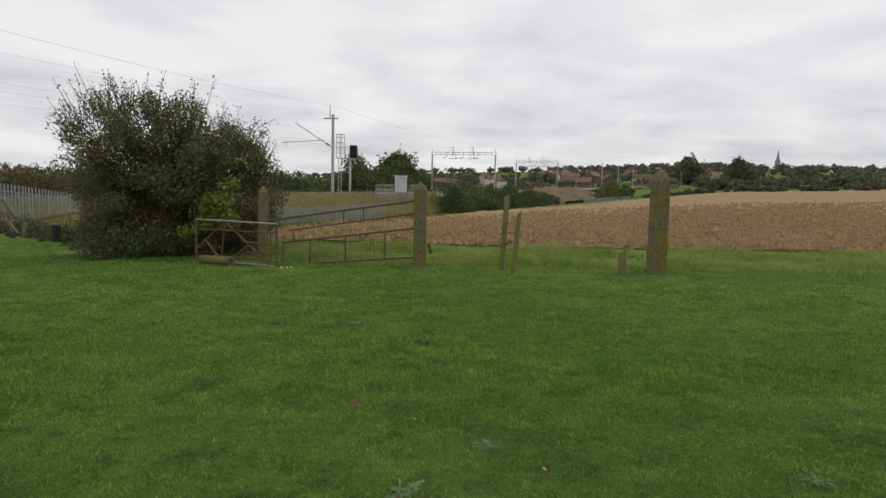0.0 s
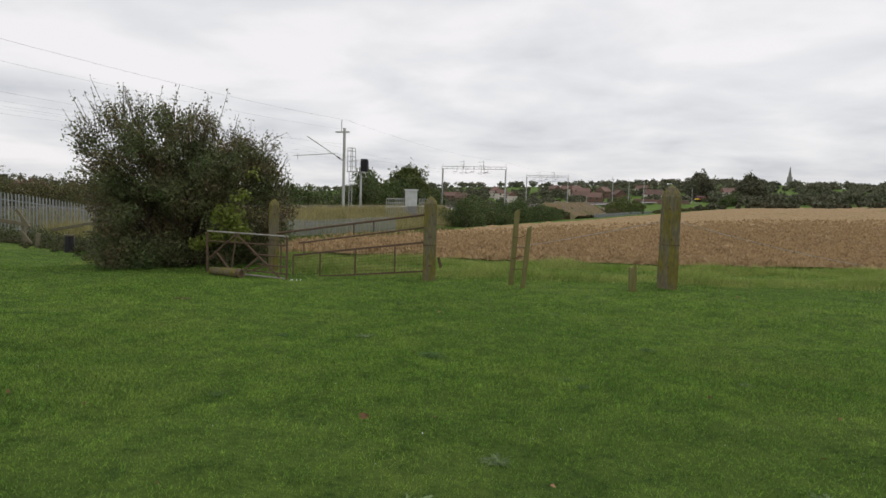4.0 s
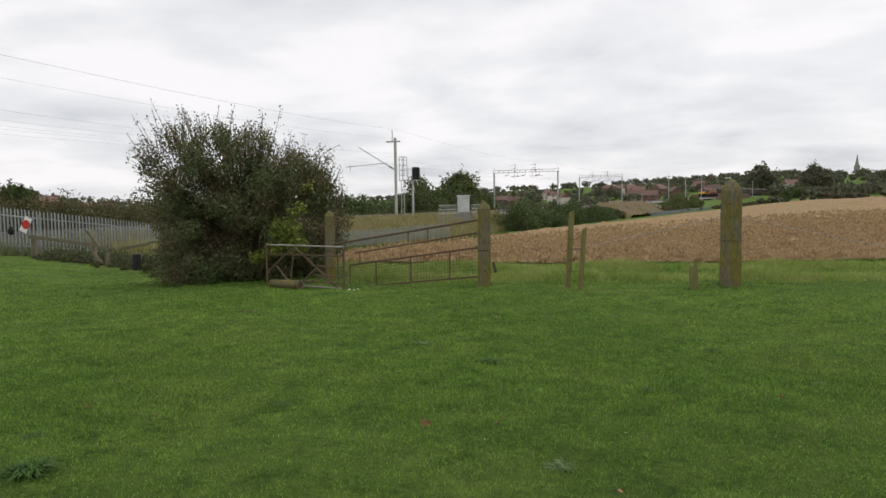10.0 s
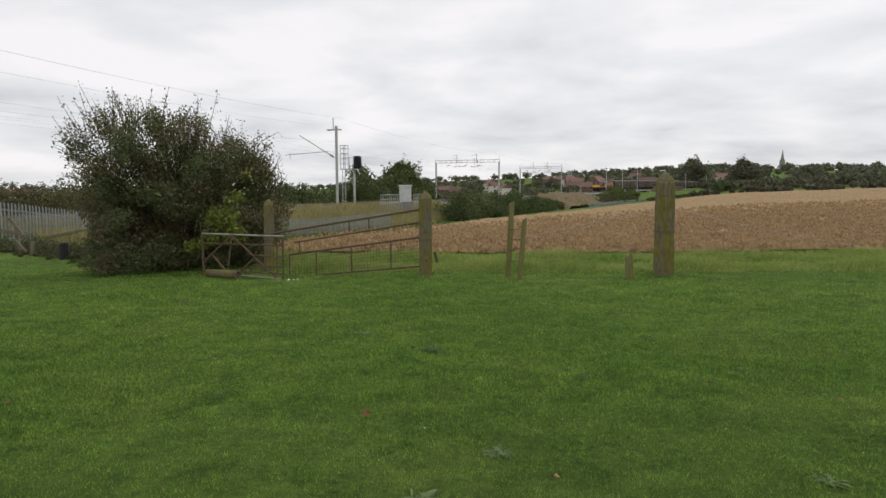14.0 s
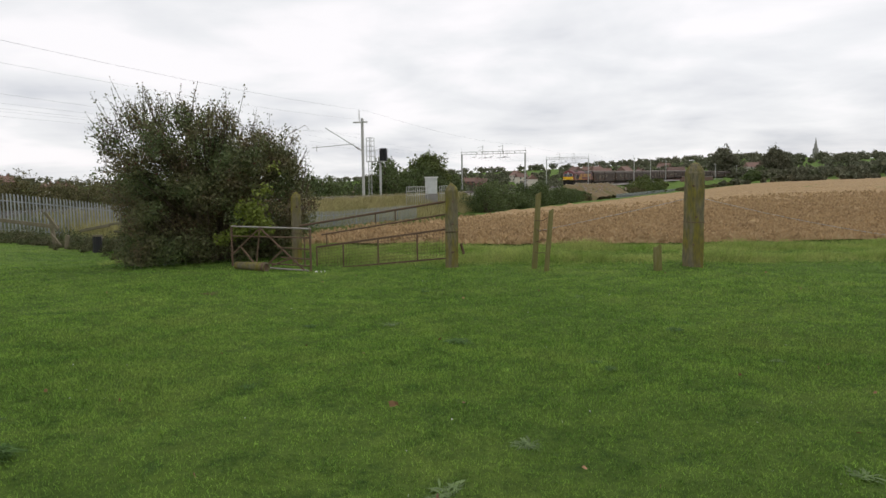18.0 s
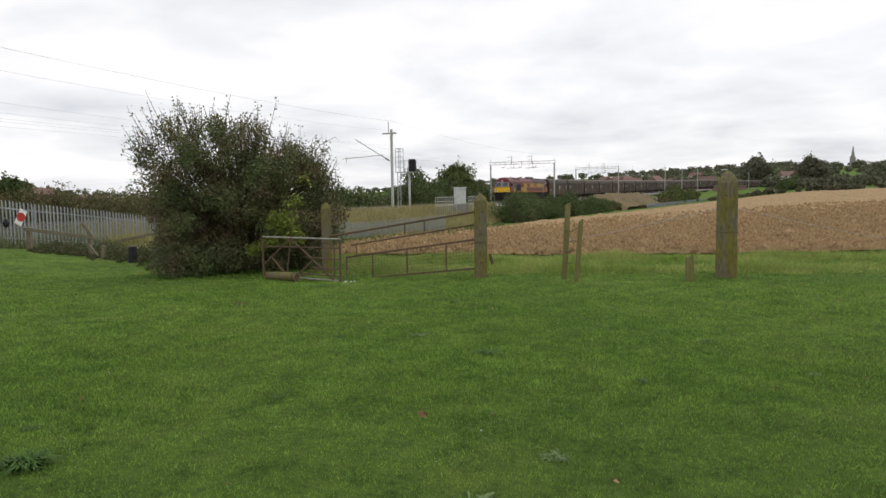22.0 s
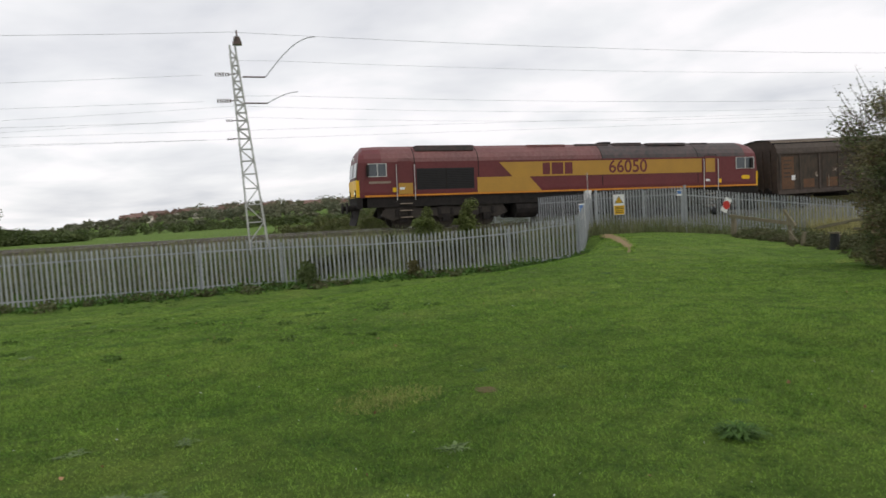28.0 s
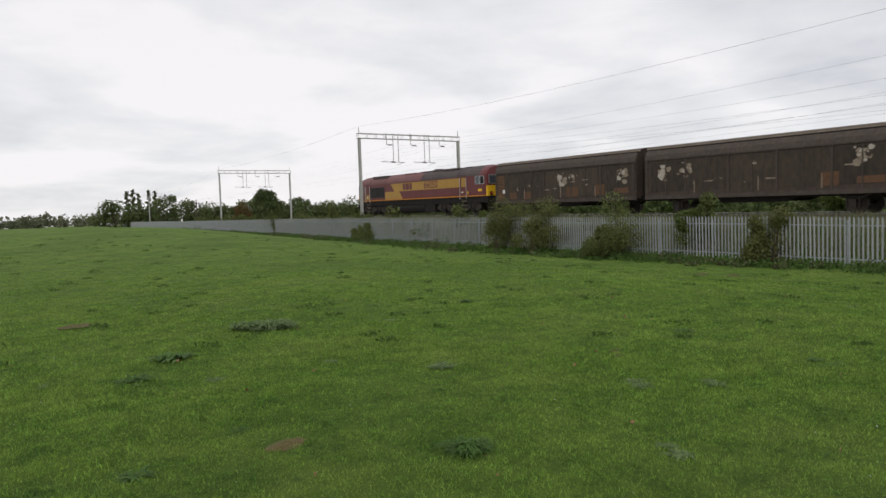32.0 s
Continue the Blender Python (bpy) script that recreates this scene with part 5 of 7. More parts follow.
    tagged(part("berry_mass", bulk_mesh("berry_mass", MAT["berry"], leaf_quads(rng, p[keep] + rng.normal(0, 0.02, (keep.sum(), 3)), 0.022), 4), None, g), "clusters of dull red berries", kind="stuff")


# far foliage: air haze is put into the colour, paler and greyer than near leaves
MAT["leaf_far"] = material("distant_hazed_leaf", (0.115, 0.140, 0.082), 0.8, second=(0.155, 0.150, 0.092), scale=0.02, spread=0.7, third=(0.17, 0.155, 0.105), fine=0.1, fine_amount=0.3, bump=0, islandvar=0.3, through_light=0.15, world_space=True)
MAT["leaf_straw"] = material("thin_thorn_leaf", (0.100, 0.118, 0.034), 0.65, second=(0.085, 0.10, 0.036), scale=0.5, spread=0.6, third=(0.14, 0.125, 0.05), fine=2.0, fine_amount=0.3, bump=0, islandvar=0.4, through_light=0.25, world_space=True)
MAT["berry"] = material("berry", (0.13, 0.030, 0.024), 0.5, bump=0, islandvar=0.3)
hawthorn()


def scrub_band(name, centres, mat, label, per=700, leaf=0.10, seed=0, category="hedge", group=""):
    """A run of joined bushes: centres of (x, y, foot z, radius, height)."""
    rng = np.random.default_rng(seed + 40)
    x0, y0, z0 = centres[0][:3]
    g = thing(name, Matrix.Translation((x0, y0, z0)), label, category, group)
    pts = []
    f = Form()
    for x, y, z, r, h in centres:
        for i in range(6):
            a = rng.uniform(0, 6.28)
            rr = r * rng.uniform(0.1, 0.75)
            t = rng.uniform(0.2, 0.95)
            k = 1 - 0.5 * t * t
            c = np.array([x - x0 + rr * math.cos(a) * k, y - y0 + rr * math.sin(a) * k, z - z0 + h * t * 0.82])
            q = r * rng.uniform(0.32, 0.52)
            pts.append(blob_points(rng, c, (q, q, min(q, h * 0.32)), per // 6, 0.3))
            f.rod((x - x0, y - y0, z - z0 - 0.2), tuple(c), 0.02 * h, 0.006 * h, n=4, caps=False)
        pts.append(blob_points(rng, (x - x0, y - y0, z - z0 + h * 0.25), (r * 0.8, r * 0.8, h * 0.3), per // 4, 0.3))
    pts = np.concatenate(pts)
    tagged(part("twig_mass", f, MAT["bark"], g), "dark thin stems", kind="stuff")
    part("foliage", bulk_mesh("foliage", MAT[mat], leaf_quads(rng, pts, leaf), 4), None, g)


def polar(yaw, r):
    return -r * math.sin(radians(yaw)), r * math.cos(radians(yaw))


def run(yaws, rs, radius, height, n, seed, z=None, jitter=0.3):
    rng = random.Random(seed)
    out = []
    for i in range(n):
        t = (i + 0.5) / n * (len(yaws) - 1)
        yaw, r = float(np.interp(t, range(len(yaws)), yaws)), float(np.interp(t, range(len(rs)), rs))
        h = height if not isinstance(height, (list, tuple)) else float(np.interp(t, range(len(height)), height))
        x, y = polar(yaw, r * (1 + rng.uniform(-0.03, 0.03)))
        zz = land_at(x, y) if z is None else z
        out.append((x, y, zz, radius * rng.uniform(1 - jitter, 1 + jitter), h * rng.uniform(1 - jitter, 1 + jitter * 0.6)))
    return out


def side_of_line(s0, s1, o, radius, height, n, seed, jitter=0.3):
    rng = random.Random(seed)
    out = []
    for i in range(n):
        t = (i + 0.5) / n
        p = along(s0 + (s1 - s0) * t, o + rng.uniform(-1, 1) * radius * 0.6)
        h = height if not isinstance(height, (list, tuple)) else float(np.interp(t, np.linspace(0, 1, len(height)), height))
        out.append((p.x, p.y, land_at(p.x, p.y), radius * rng.uniform(1 - jitter, 1 + jitter), h * rng.uniform(1 - jitter, 1 + jitter * 0.6)))
    return out


# dark hedge on the near bank, and the scrub and trees of the far side
scrub_band("bank_hedge", side_of_line(-76, -147, -8.0, 2.5, [3.7, 3.7, 3.3, 2.7, 1.9], 34, 1), "leaf_dark", "dense dark green hedge of bushes on the railway bank", 1900, 0.10, 1)
scrub_band("low_scrub", side_of_line(-140, -218, -7.5, 2.4, [1.8, 1.6, 2.0], 22, 12), "scrub", "low brownish scrub on the railway bank", 600, 0.18, 12)
scrub_band("bank_hedge", side_of_line(-215, -262, -7.5, 3.0, [3.6, 4.6, 3.6], 12, 2), "leaf_mid", "rounded green bushes on the far railway bank", 700, 0.22, 2)
scrub_band("bank_hedge", side_of_line(-398, -470, -12, 4.5, [6.0, 7.0, 5.5], 12, 3), "leaf_dark", "dark bushes beside the distant viaduct", 600, 0.4, 3)
scrub_band("brown_scrub", run([41, 34, 28], [54, 60, 70], 2.8, [3.1, 3.7, 4.1], 28, 4), "scrub", "brownish bramble and thorn scrub beyond the tracks", 1700, 0.075, 4)
scrub_band("green_scrub", run([28, 16, 8, 2], [74, 86, 100, 122], 3.6, [6.0, 6.8, 7.6, 7.0], 38, 5), "leaf_dark", "green thicket beyond the railway", 900, 0.18, 5)
scrub_band("low_scrub", side_of_line(-258, -402, -13.5, 2.4, [1.3, 1.8, 1.4], 30, 14), "scrub", "low olive scrub between the distant line and the field", 300, 0.3, 14)
tree("ash_tree", *polar(4.0, 118), 9.9, 8.5, "leaf_mid", "broad green tree standing behind the lineside thicket", 9000, 0.20, 22, 1, group="lineside trees")
tree("ash_tree", *polar(1.9, 128), 5.4, 6.0, "leaf_dark", "dark green tree near the overhead line gantry", 6000, 0.20, 16, 2, group="lineside trees")
tree("thorn_tree", *polar(52.6, 55), 5.9, 6.6, "leaf_straw", "yellowish green thorn tree beyond the crossing", 16000, 0.07, 22, 3, group="thorn trees", low=0.1)
tree("thorn_tree", *polar(57.6, 52), 4.6, 4.6, "leaf_mid", "straggling green thorn tree beyond the tracks", 10000, 0.07, 14, 4, group="thorn trees", low=0.1)
tree("thorn_tree", *polar(42.2, 47), 4.9, 6.6, "leaf_straw", "spreading thin-leaved thorn tree behind the crossing gates", 14000, 0.065, 34, 5, group="thorn trees", low=0.1)
scrub_band("green_scrub", run([66, 58, 48, 40], [64, 60, 56, 58], 2.6, [3.4, 4.0, 3.7, 3.4], 30, 6), "leaf_straw", "tangled green scrub beyond the crossing", 1500, 0.075, 6)
scrub_band("low_scrub", run([72, 69, 65], [82, 74, 68], 2.3, [1.5, 2.1, 2.7], 14, 61), "leaf_straw", "low olive scrub where the rough ground meets the meadow", 900, 0.10, 61)
scrub_band("field_hedge", run([60, 70, 80, 94], [190, 195, 195, 185], 3.2, [3.4, 2.6, 3.0, 3.6], 44, 27), "leaf_dark", "low dark hedge across the far meadow", 420, 0.22, 27)
tree("field_tree", *polar(37.0, 250), 9.5, 13, "leaf_dark", "dark round tree on the far field edge", 4000, 0.45, 14, 6, group="field trees")
tree("field_tree", *polar(93.0, 125), 8.2, 9.6, "leaf_dark", "dark open-crowned hedgerow tree beyond the railway", 7000, 0.2, 22, 7, group="field trees")
tree("field_tree", *polar(101, 150), 7.4, 11.0, "leaf_mid", "round green hedgerow tree beyond the railway", 7000, 0.28, 18, 8, group="field trees")
tree("field_tree", *polar(114.0, 135), 5.3, 9, "leaf_dark", "dark hedgerow tree in the field boundary", 5000, 0.26, 14, 9, group="field trees")
scrub_band("field_hedge", run([86, 97, 108, 118, 128, 138, 147, 158], [160, 165, 150, 160, 170, 175, 180, 190], 4.2, [2.8, 2.8, 4.4, 6.0, 6.6, 7.2, 8.0, 7.5], 92, 7), "leaf_dark", "long dark hedgerow along the far fields", 760, 0.27, 7)
tree("field_tree", *polar(145.7, 112), 5.3, 5.6, "leaf_dark", "dense dark tree near the railway", 5000, 0.2, 14, 10, group="field trees", low=0.08)
scrub_band("autumn_bush", [(*polar(147.6, 96), land_at(*polar(147.6, 96)), 1.6, 3.0)], "leaf_rust", "rusty orange bush by the fence", 1600, 0.10, 8, "bush")
scrub_band("fence_side_scrub", side_of_line(26, 115, -4.2, 1.1, [1.9, 2.1, 2.2], 30, 9), "leaf_mid", "low bright scrub behind the palisade fence", 500, 0.09, 9)
for i_, (yaw_, h_) in enumerate(((153.95, 17.5), (154.4, 18), (155.1, 16.5), (155.5, 17.5), (155.9, 16))):
    tree("poplar", *polar(yaw_, 345 + 6 * (i_ % 3)), h_ + 2.5, 3.0, "leaf_dark", "slim upright poplar on the skyline", 900, 0.4, 14, 20 + i_, group="row of poplars", low=0.15)


def fence_bush(yaw, off, r, h, mat, label, seed, n=3200, leaf=0.045):
    k = 25.2 * math.tan(radians(yaw - 74.4))
    p = along(k, fence_off(k) + off)
    x, y = p.x, p.y
    scrub_band("fence_bush", [(x, y, land_at(x, y), r, h), (x + 0.4 * r, y - 0.5 * r, land_at(x, y), r * 0.7, h * 0.7)], mat, label, n, leaf, seed, "bush", "bushes along the palisade")


fence_bush(106.2, -0.1, 0.95, 3.0, "leaf_olive", "straggly yellow-green bush growing through the palisade", 31)
fence_bush(116.7, -0.3, 1.75, 3.2, "leaf_mid", "dark tangled bush growing through the palisade", 32, 4200)
fence_bush(122.8, 0.1, 1.7, 3.2, "leaf_olive", "yellow-green bush behind the palisade", 33)
fence_bush(125.8, 0.1, 1.7, 3.1, "leaf_olive", "yellow-green bush behind the palisade", 34)
fence_bush(112.0, 0.7, 1.0, 2.7, "leaf_mid", "green bush leaning on the palisade", 35)
fence_bush(70.3, -0.25, 0.5, 0.85, "leaf_dark", "low dark bramble at the foot of the palisade", 36, 1200)
fence_bush(62.0, -0.3, 0.35, 0.7, "scrub", "dry brown weed at the foot of the palisade", 37, 700)
fence_bush(137.5, -0.4, 1.0, 1.7, "leaf_mid", "low bush against the palisade", 38, 1600, 0.07)
scrub_band("lineside_scrub", side_of_line(-2, -10.5, -4.2, 0.8, [0.9, 1.2, 1.3], 9, 45), "leaf_straw", "low green brambles between fence and track", 700, 0.06, 45)
fence_bush(58.5, 4.0, 0.8, 1.6, "leaf_mid", "green shrub between fence and track", 39, 1600)
fence_bush(55.0, 3.6, 0.7, 1.9, "leaf_mid", "green shrub between fence and track", 41, 1600)


def weeds_at_fence():
    """Nettles and rank grass along the fence's foot."""
    rng = np.random.default_rng(77)
    base = []
    P = np.array(FENCE_WAY)
    lens = np.concatenate([[0], np.cumsum(np.hypot(*np.diff(P[:, :2], axis=0).T))])
    for i in range(5200):
        d = rng.uniform(0, 1) ** 1.5 * 120
        x, y, z = (np.interp(d, lens, P[:, j]) for j in range(3))
        clump = 0.5 + 0.5 * math.sin(d * 0.9) * math.sin(d * 0.37 + 1)
        off = abs(rng.normal(0, 0.45 + d * 0.012))
        base.append((x + off * 0.94, y - off * 0.33, z, clump))
    b = np.array(base)
    z = land(b[:, 0], b[:, 1])
    h = (0.08 + 0.22 * b[:, 3] * rng.random(len(b))) * (1 + 0.4 * rng.random(len(b)))
    pts = []
    for k in range(4):
        t = rng.random(len(b))
        pts.append(np.stack([b[:, 0] + rng.normal(0, 0.06, len(b)), b[:, 1] + rng.normal(0, 0.06, len(b)), z + h * t], -1))
    me = bulk_mesh("fence_weeds", MAT["thistle"], leaf_quads(rng, np.concatenate(pts), 0.055), 4)
    tagged(new("fence_weeds", me), "rank nettles and weeds along the foot of the palisade", "weeds", kind="stuff")


weeds_at_fence()


def blades(name, mat, xy, h, w, rng, label, lean=0.5):
    """Grass as single bent blades, one triangle each."""
    n = len(xy)
    z = land(xy[:, 0], xy[:, 1])
    a = rng.uniform(0, 6.283, n)
    hh = h * rng.uniform(0.5, 1.25, n)
    ww = w * rng.uniform(0.7, 1.3, n)
    d = np.stack([np.cos(a), np.sin(a), 0 * a], -1) * ww[:, None]
    tipa = rng.uniform(0, 6.283, n)
    tip = np.stack([np.cos(tipa) * hh * lean * rng.random(n), np.sin(tipa) * hh * lean * rng.random(n), hh], -1)
    p = np.concatenate([xy, z[:, None] - 0.004], 1)
    verts = np.stack([p - d, p + d, p + tip], 1).reshape(-1, 3)
    tagged(new(name, bulk_mesh(name, MAT[mat], verts, 3)), label, "grass", kind="stuff")


def grass():
    rng = np.random.default_rng(12)
    # cropped turf, thinning outwards
    grid = np.linspace(0.15, 42, 4000)
    def spread(n, share):
        c = np.cumsum(share(grid) * grid)
        return np.interp(rng.random(n) * c[-1], c, grid)
    n = 1400000
    r = spread(n, lambda g: np.minimum(1, (7 / g) ** 2.5))
    a = np.radians(65 + np.clip(rng.uniform(-113, 113, n) + rng.normal(0, 5, n), -150, 150))
    rear = spread(170000, lambda g: 0.5 * np.clip(1.15 - g / 12, 0, 1))
    r = np.concatenate([r, rear])
    a = np.concatenate([a, np.radians(245 + rng.uniform(-75, 75, len(rear)))])
    xy = np.stack([-np.sin(a) * r, np.cos(a) * r], -1)
    q = -0.942 * xy[:, 0] + 0.337 * xy[:, 1]
    keep = ((q < 25) & (xy[:, 1] < 17.0)) | ((xy[:, 0] < -7.5) & (q < 29) & (xy[:, 1] < 24.6) & (xy[:, 1] < 24.4 + 1.7 * (xy[:, 0] + 20.6) + 40 * (xy[:, 0] > -20.2)))
    dx, dy = xy[:, 0] + 18.7, xy[:, 1] - 18.8
    keep &= ((-0.70 * dx + 0.714 * dy) / 3.6) ** 2 + ((0.714 * dx + 0.70 * dy) / 0.55) ** 2 > rng.uniform(0.4, 1.2, len(xy))
    xy, r = xy[keep], r[keep]
    patch = 0.6 * fbm(xy[:, 0], xy[:, 1], 1.1, 4.0) + 0.6 * fbm(xy[:, 0], xy[:, 1], 9.0, 6.0)
    blades("turf", "grass", xy, np.minimum(0.023 + 0.0009 * r, 0.034) * (1 + 0.6 * patch) * (1 - 0.6 * smooth(14, 40, r)), 0.0017 + 0.00034 * r, rng, "short cropped green turf of the pasture", 1.3)
    # the rank strip before the ploughed field
    n = 120000
    x = rng.uniform(-9, 26, n)
    back = np.where(rng.random(n) < 0.5, rng.normal(1.5, 0.42, n), np.where(rng.random(n) < 0.7, rng.normal(3.75, 0.38, n), rng.uniform(0, 4.6, n)))
    back += 0.35 * fbm(x, 0 * x, 0.9, 2.0)
    y = field_edge(x) - back
    keep = (back > -0.1) & (y > 13.5 + 0.03 * x) & ~((x < -3.4) & (y < 15.8))
    xy, back = np.stack([x, y], -1)[keep], back[keep]
    tall = np.clip(0.5 + 0.8 * fbm(xy[:, 0], xy[:, 1], 1.6), 0.1, 1) * (0.35 + np.exp(-((back - 1.5) / 0.5) ** 2) + 1.2 * np.exp(-((back - 3.75) / 0.45) ** 2))
    blades("rank_grass", "verge", xy, 0.05 + 0.16 * tall, 0.007, rng, "longer pale green grass along the edge of the ploughed field", 1.6)
    # field margin and bank beyond the gate
    n = 60000
    x = rng.uniform(-19, 0, n)
    y = rng.uniform(16, 72, n)
    side = -5.6 + (y - 23.5) * 0.155
    keep = (x < side) & (x > side - 7) & (y > 20) & ~((x < -11) & (y < 37))
    xy = np.stack([x, y], -1)[keep]
    blades("margin_grass", "rough_grass", xy, 0.16, 0.02, rng, "rough grass margin beside the arable field", 0.8)
    # dry grass on the railway bank
    n = 60000
    s, o_ = rng.uniform(-88, -24, n), rng.uniform(-6.6, -2.7, n)
    h = np.interp(s, _S, _H)
    xy = np.stack([np.interp(s, _S, _X) + o_ * np.cos(h), np.interp(s, _S, _Y) + o_ * np.sin(h)], -1)
    blades("dry_bank_grass", "hay", xy, 0.75, 0.03, rng, "tall dry yellow grass on the railway bank", 0.7)
    n = 52000
    s, o_ = rng.uniform(-32, 75, n), rng.uniform(-5.0, -1.9, n)
    h = np.interp(s, _S, _H)
    xy = np.stack([np.interp(s, _S, _X) + o_ * np.cos(h), np.interp(s, _S, _Y) + o_ * np.sin(h)], -1)
    blades("bank_grass", "bank_grass", xy, 0.62, 0.02, rng, "tall pale grass between fence and track", 0.7)


grass()


def tuft(x, y, r, h, mat, label, n=60, seed=0, name="weed_tuft", leaf_w=0.25):
    """A rosette of long jagged leaves."""
    rng = random.Random(seed)
    f = Form()
    for i in range(n):
        a = rng.uniform(0, 6.283)
        l = r * rng.uniform(0.4, 1.0)
        up = h * rng.uniform(0.3, 1.0)
        bx, by = rng.uniform(-0.35, 0.35) * r, rng.uniform(-0.35, 0.35) * r
        w = l * leaf_w * rng.uniform(0.5, 1)
        c, s = math.cos(a), math.sin(a)
        p0 = Vector((bx, by, 0))
        p1 = p0 + Vector((c * l * 0.5, s * l * 0.5, up))
        p2 = p0 + Vector((c * l, s * l, up * rng.uniform(0.3, 0.95)))
        side = Vector((-s, c, 0)) * w / 2
        f.add([p0 - side * 0.4, p0 + side * 0.4, p1 - side, p1 + side, p2], [(0, 1, 3, 2), (2, 3, 4)])
    ob = part(name, f, MAT[mat])
    ob.location = (x, y, land_at(x, y))
    tagged(ob, label, "weed", "weeds in the pasture")


tuft(-2.90, 3.82, 0.17, 0.07, "thistle", "dark green thistle tuft in the pasture", 300, 1, leaf_w=0.11)
tuft(-3.72, -3.22, 0.20, 0.08, "thistle", "dark green thistle tuft in the pasture", 420, 2, leaf_w=0.10)
tuft(-6.10, -9.00, 0.42, 0.13, "weed", "low mound of grey-green thistle leaves", 520, 3, leaf_w=0.09)
tuft(-5.78, -9.22, 0.30, 0.11, "weed", "low mound of grey-green thistle leaves", 360, 4, leaf_w=0.09)
# single weeds: x, y, radius, grey or dark
for i_, (x_, y_, r_, m_) in enumerate((
        (-8.68, -3.69, 0.20, "thistle"), (-9.94, -8.32, 0.24, "thistle"), (-9.44, -6.75, 0.16, "thistle"), (-5.44, -4.97, 0.22, "weed"), (-5.1, -6.39, 0.15, "weed"),
        (-5.9, -2.94, 0.17, "weed"), (-6.23, -2.4, 0.15, "weed"), (-4.37, -1.96, 0.16, "weed"), (-3.77, -6.63, 0.17, "weed"), (-3.22, -7.25, 0.32, "thistle"),
        (-3.93, -7.91, 0.40, "thistle"), (-2.97, -4.9, 0.12, "thistle"), (-1.97, -4.52, 0.20, "thistle"), (-7.67, -1.94, 0.15, "thistle"), (-8.26, -1.25, 0.15, "thistle"),
        (-6.0, -3.07, 0.15, "weed"), (-6.3, -2.5, 0.12, "weed"), (-4.47, -2.1, 0.12, "weed"), (-4.52, 0.45, 0.16, "weed"), (-5.7, 3.7, 0.12, "thistle"),
        (-5.1, 4.24, 0.10, "thistle"), (-4.68, 0.28, 0.15, "weed"), (-3.37, 4.49, 0.12, "thistle"), (-0.2, 6.85, 0.22, "thistle"), (0.32, 4.29, 0.15, "weed"),
        (-1.91, 7.72, 0.14, "thistle"), (1.15, 5.9, 0.12, "thistle"), (2.2, 7.6, 0.16, "thistle"), (2.75, 6.3, 0.10, "weed"))):
    tuft(x_, y_, 0.75 * r_, 0.16 * r_, m_, "small grey-green weed rosette in the turf" if m_ == "weed" else "small dark green weed in the turf", 90, 400 + i_, leaf_w=0.2)
_rng = random.Random(31)
for i_ in range(46):
    yaw_, r_ = _rng.uniform(-32, 165), 3.2 + 20 * _rng.random() ** 1.3
    x_, y_ = polar(yaw_, r_)
    if y_ > 12 or -0.942 * x_ + 0.337 * y_ > 24:
        continue
    grey = _rng.random() < 0.55
    tuft(x_, y_, _rng.uniform(0.05, 0.13) * (1 + r_ / 30), _rng.uniform(0.012, 0.035), "weed" if grey else "thistle", "small grey-green weed rosette in the turf" if grey else "small dark green weed in the turf", 34, 50 + i_)


def pasture_litter():
    """Fallen leaves, white petals and a drier patch, scattered over the turf."""
    rng = np.random.default_rng(64)
    def scatter(n, r0, r1):
        yaw, r = rng.uniform(-36, 168, n), r0 + (r1 - r0) * rng.random(n) ** 1.4
        x, y = -np.sin(np.radians(yaw)) * r, np.cos(np.radians(yaw)) * r
        keep = (y < 12.5) & (-0.946 * x + 0.326 * y < 23)
        return np.stack([x, y, land(x, y) + 0.035], -1)[keep]
    tagged(new("fallen_leaves", bulk_mesh("fallen_leaves", MAT["dead_leaf"], leaf_quads(rng, scatter(130, 3.2, 16), 0.021), 4)), "curled brown fallen leaves scattered on the turf", "leaves", kind="stuff")
    tagged(new("white_flowers", bulk_mesh("white_flowers", MAT["white"], leaf_quads(rng, scatter(170, 3.2, 18), 0.0075), 4)), "tiny white flower heads dotted over the turf", "flowers", kind="stuff")
    tagged(new("oak_leaf", bulk_mesh("oak_leaf", MAT["dead_leaf"], leaf_quads(rng, np.array([(-0.62, 4.91, land_at(-0.62, 4.91) + 0.04), (-0.59, 4.90, land_at(-0.6, 4.9) + 0.045)]), 0.034), 4)), "curled pale brown leaf lying on the turf", "leaf")
    n = 1500
    a, r = rng.uniform(0, 6.28, n), 0.5 * rng.random(n) ** 0.7
    xy = np.stack([-5.45 + r * np.cos(a) * 0.8, 2.55 + r * np.sin(a)], -1)
    blades("dry_patch", "dry_turf", xy, 0.04, 0.004, rng, "thin yellowed patch in the turf", 1.4)


MAT["dead_leaf"] = material("dead_leaf", (0.30, 0.17, 0.09), 0.8, second=(0.20, 0.11, 0.06), scale=20, bump=0, islandvar=0.35, world_space=True)
MAT["dry_turf"] = material("dry_turf", (0.30, 0.31, 0.10), 0.9, second=(0.22, 0.27, 0.07), scale=8, bump=0, islandvar=0.35, through_light=0.3, world_space=True)
pasture_litter()


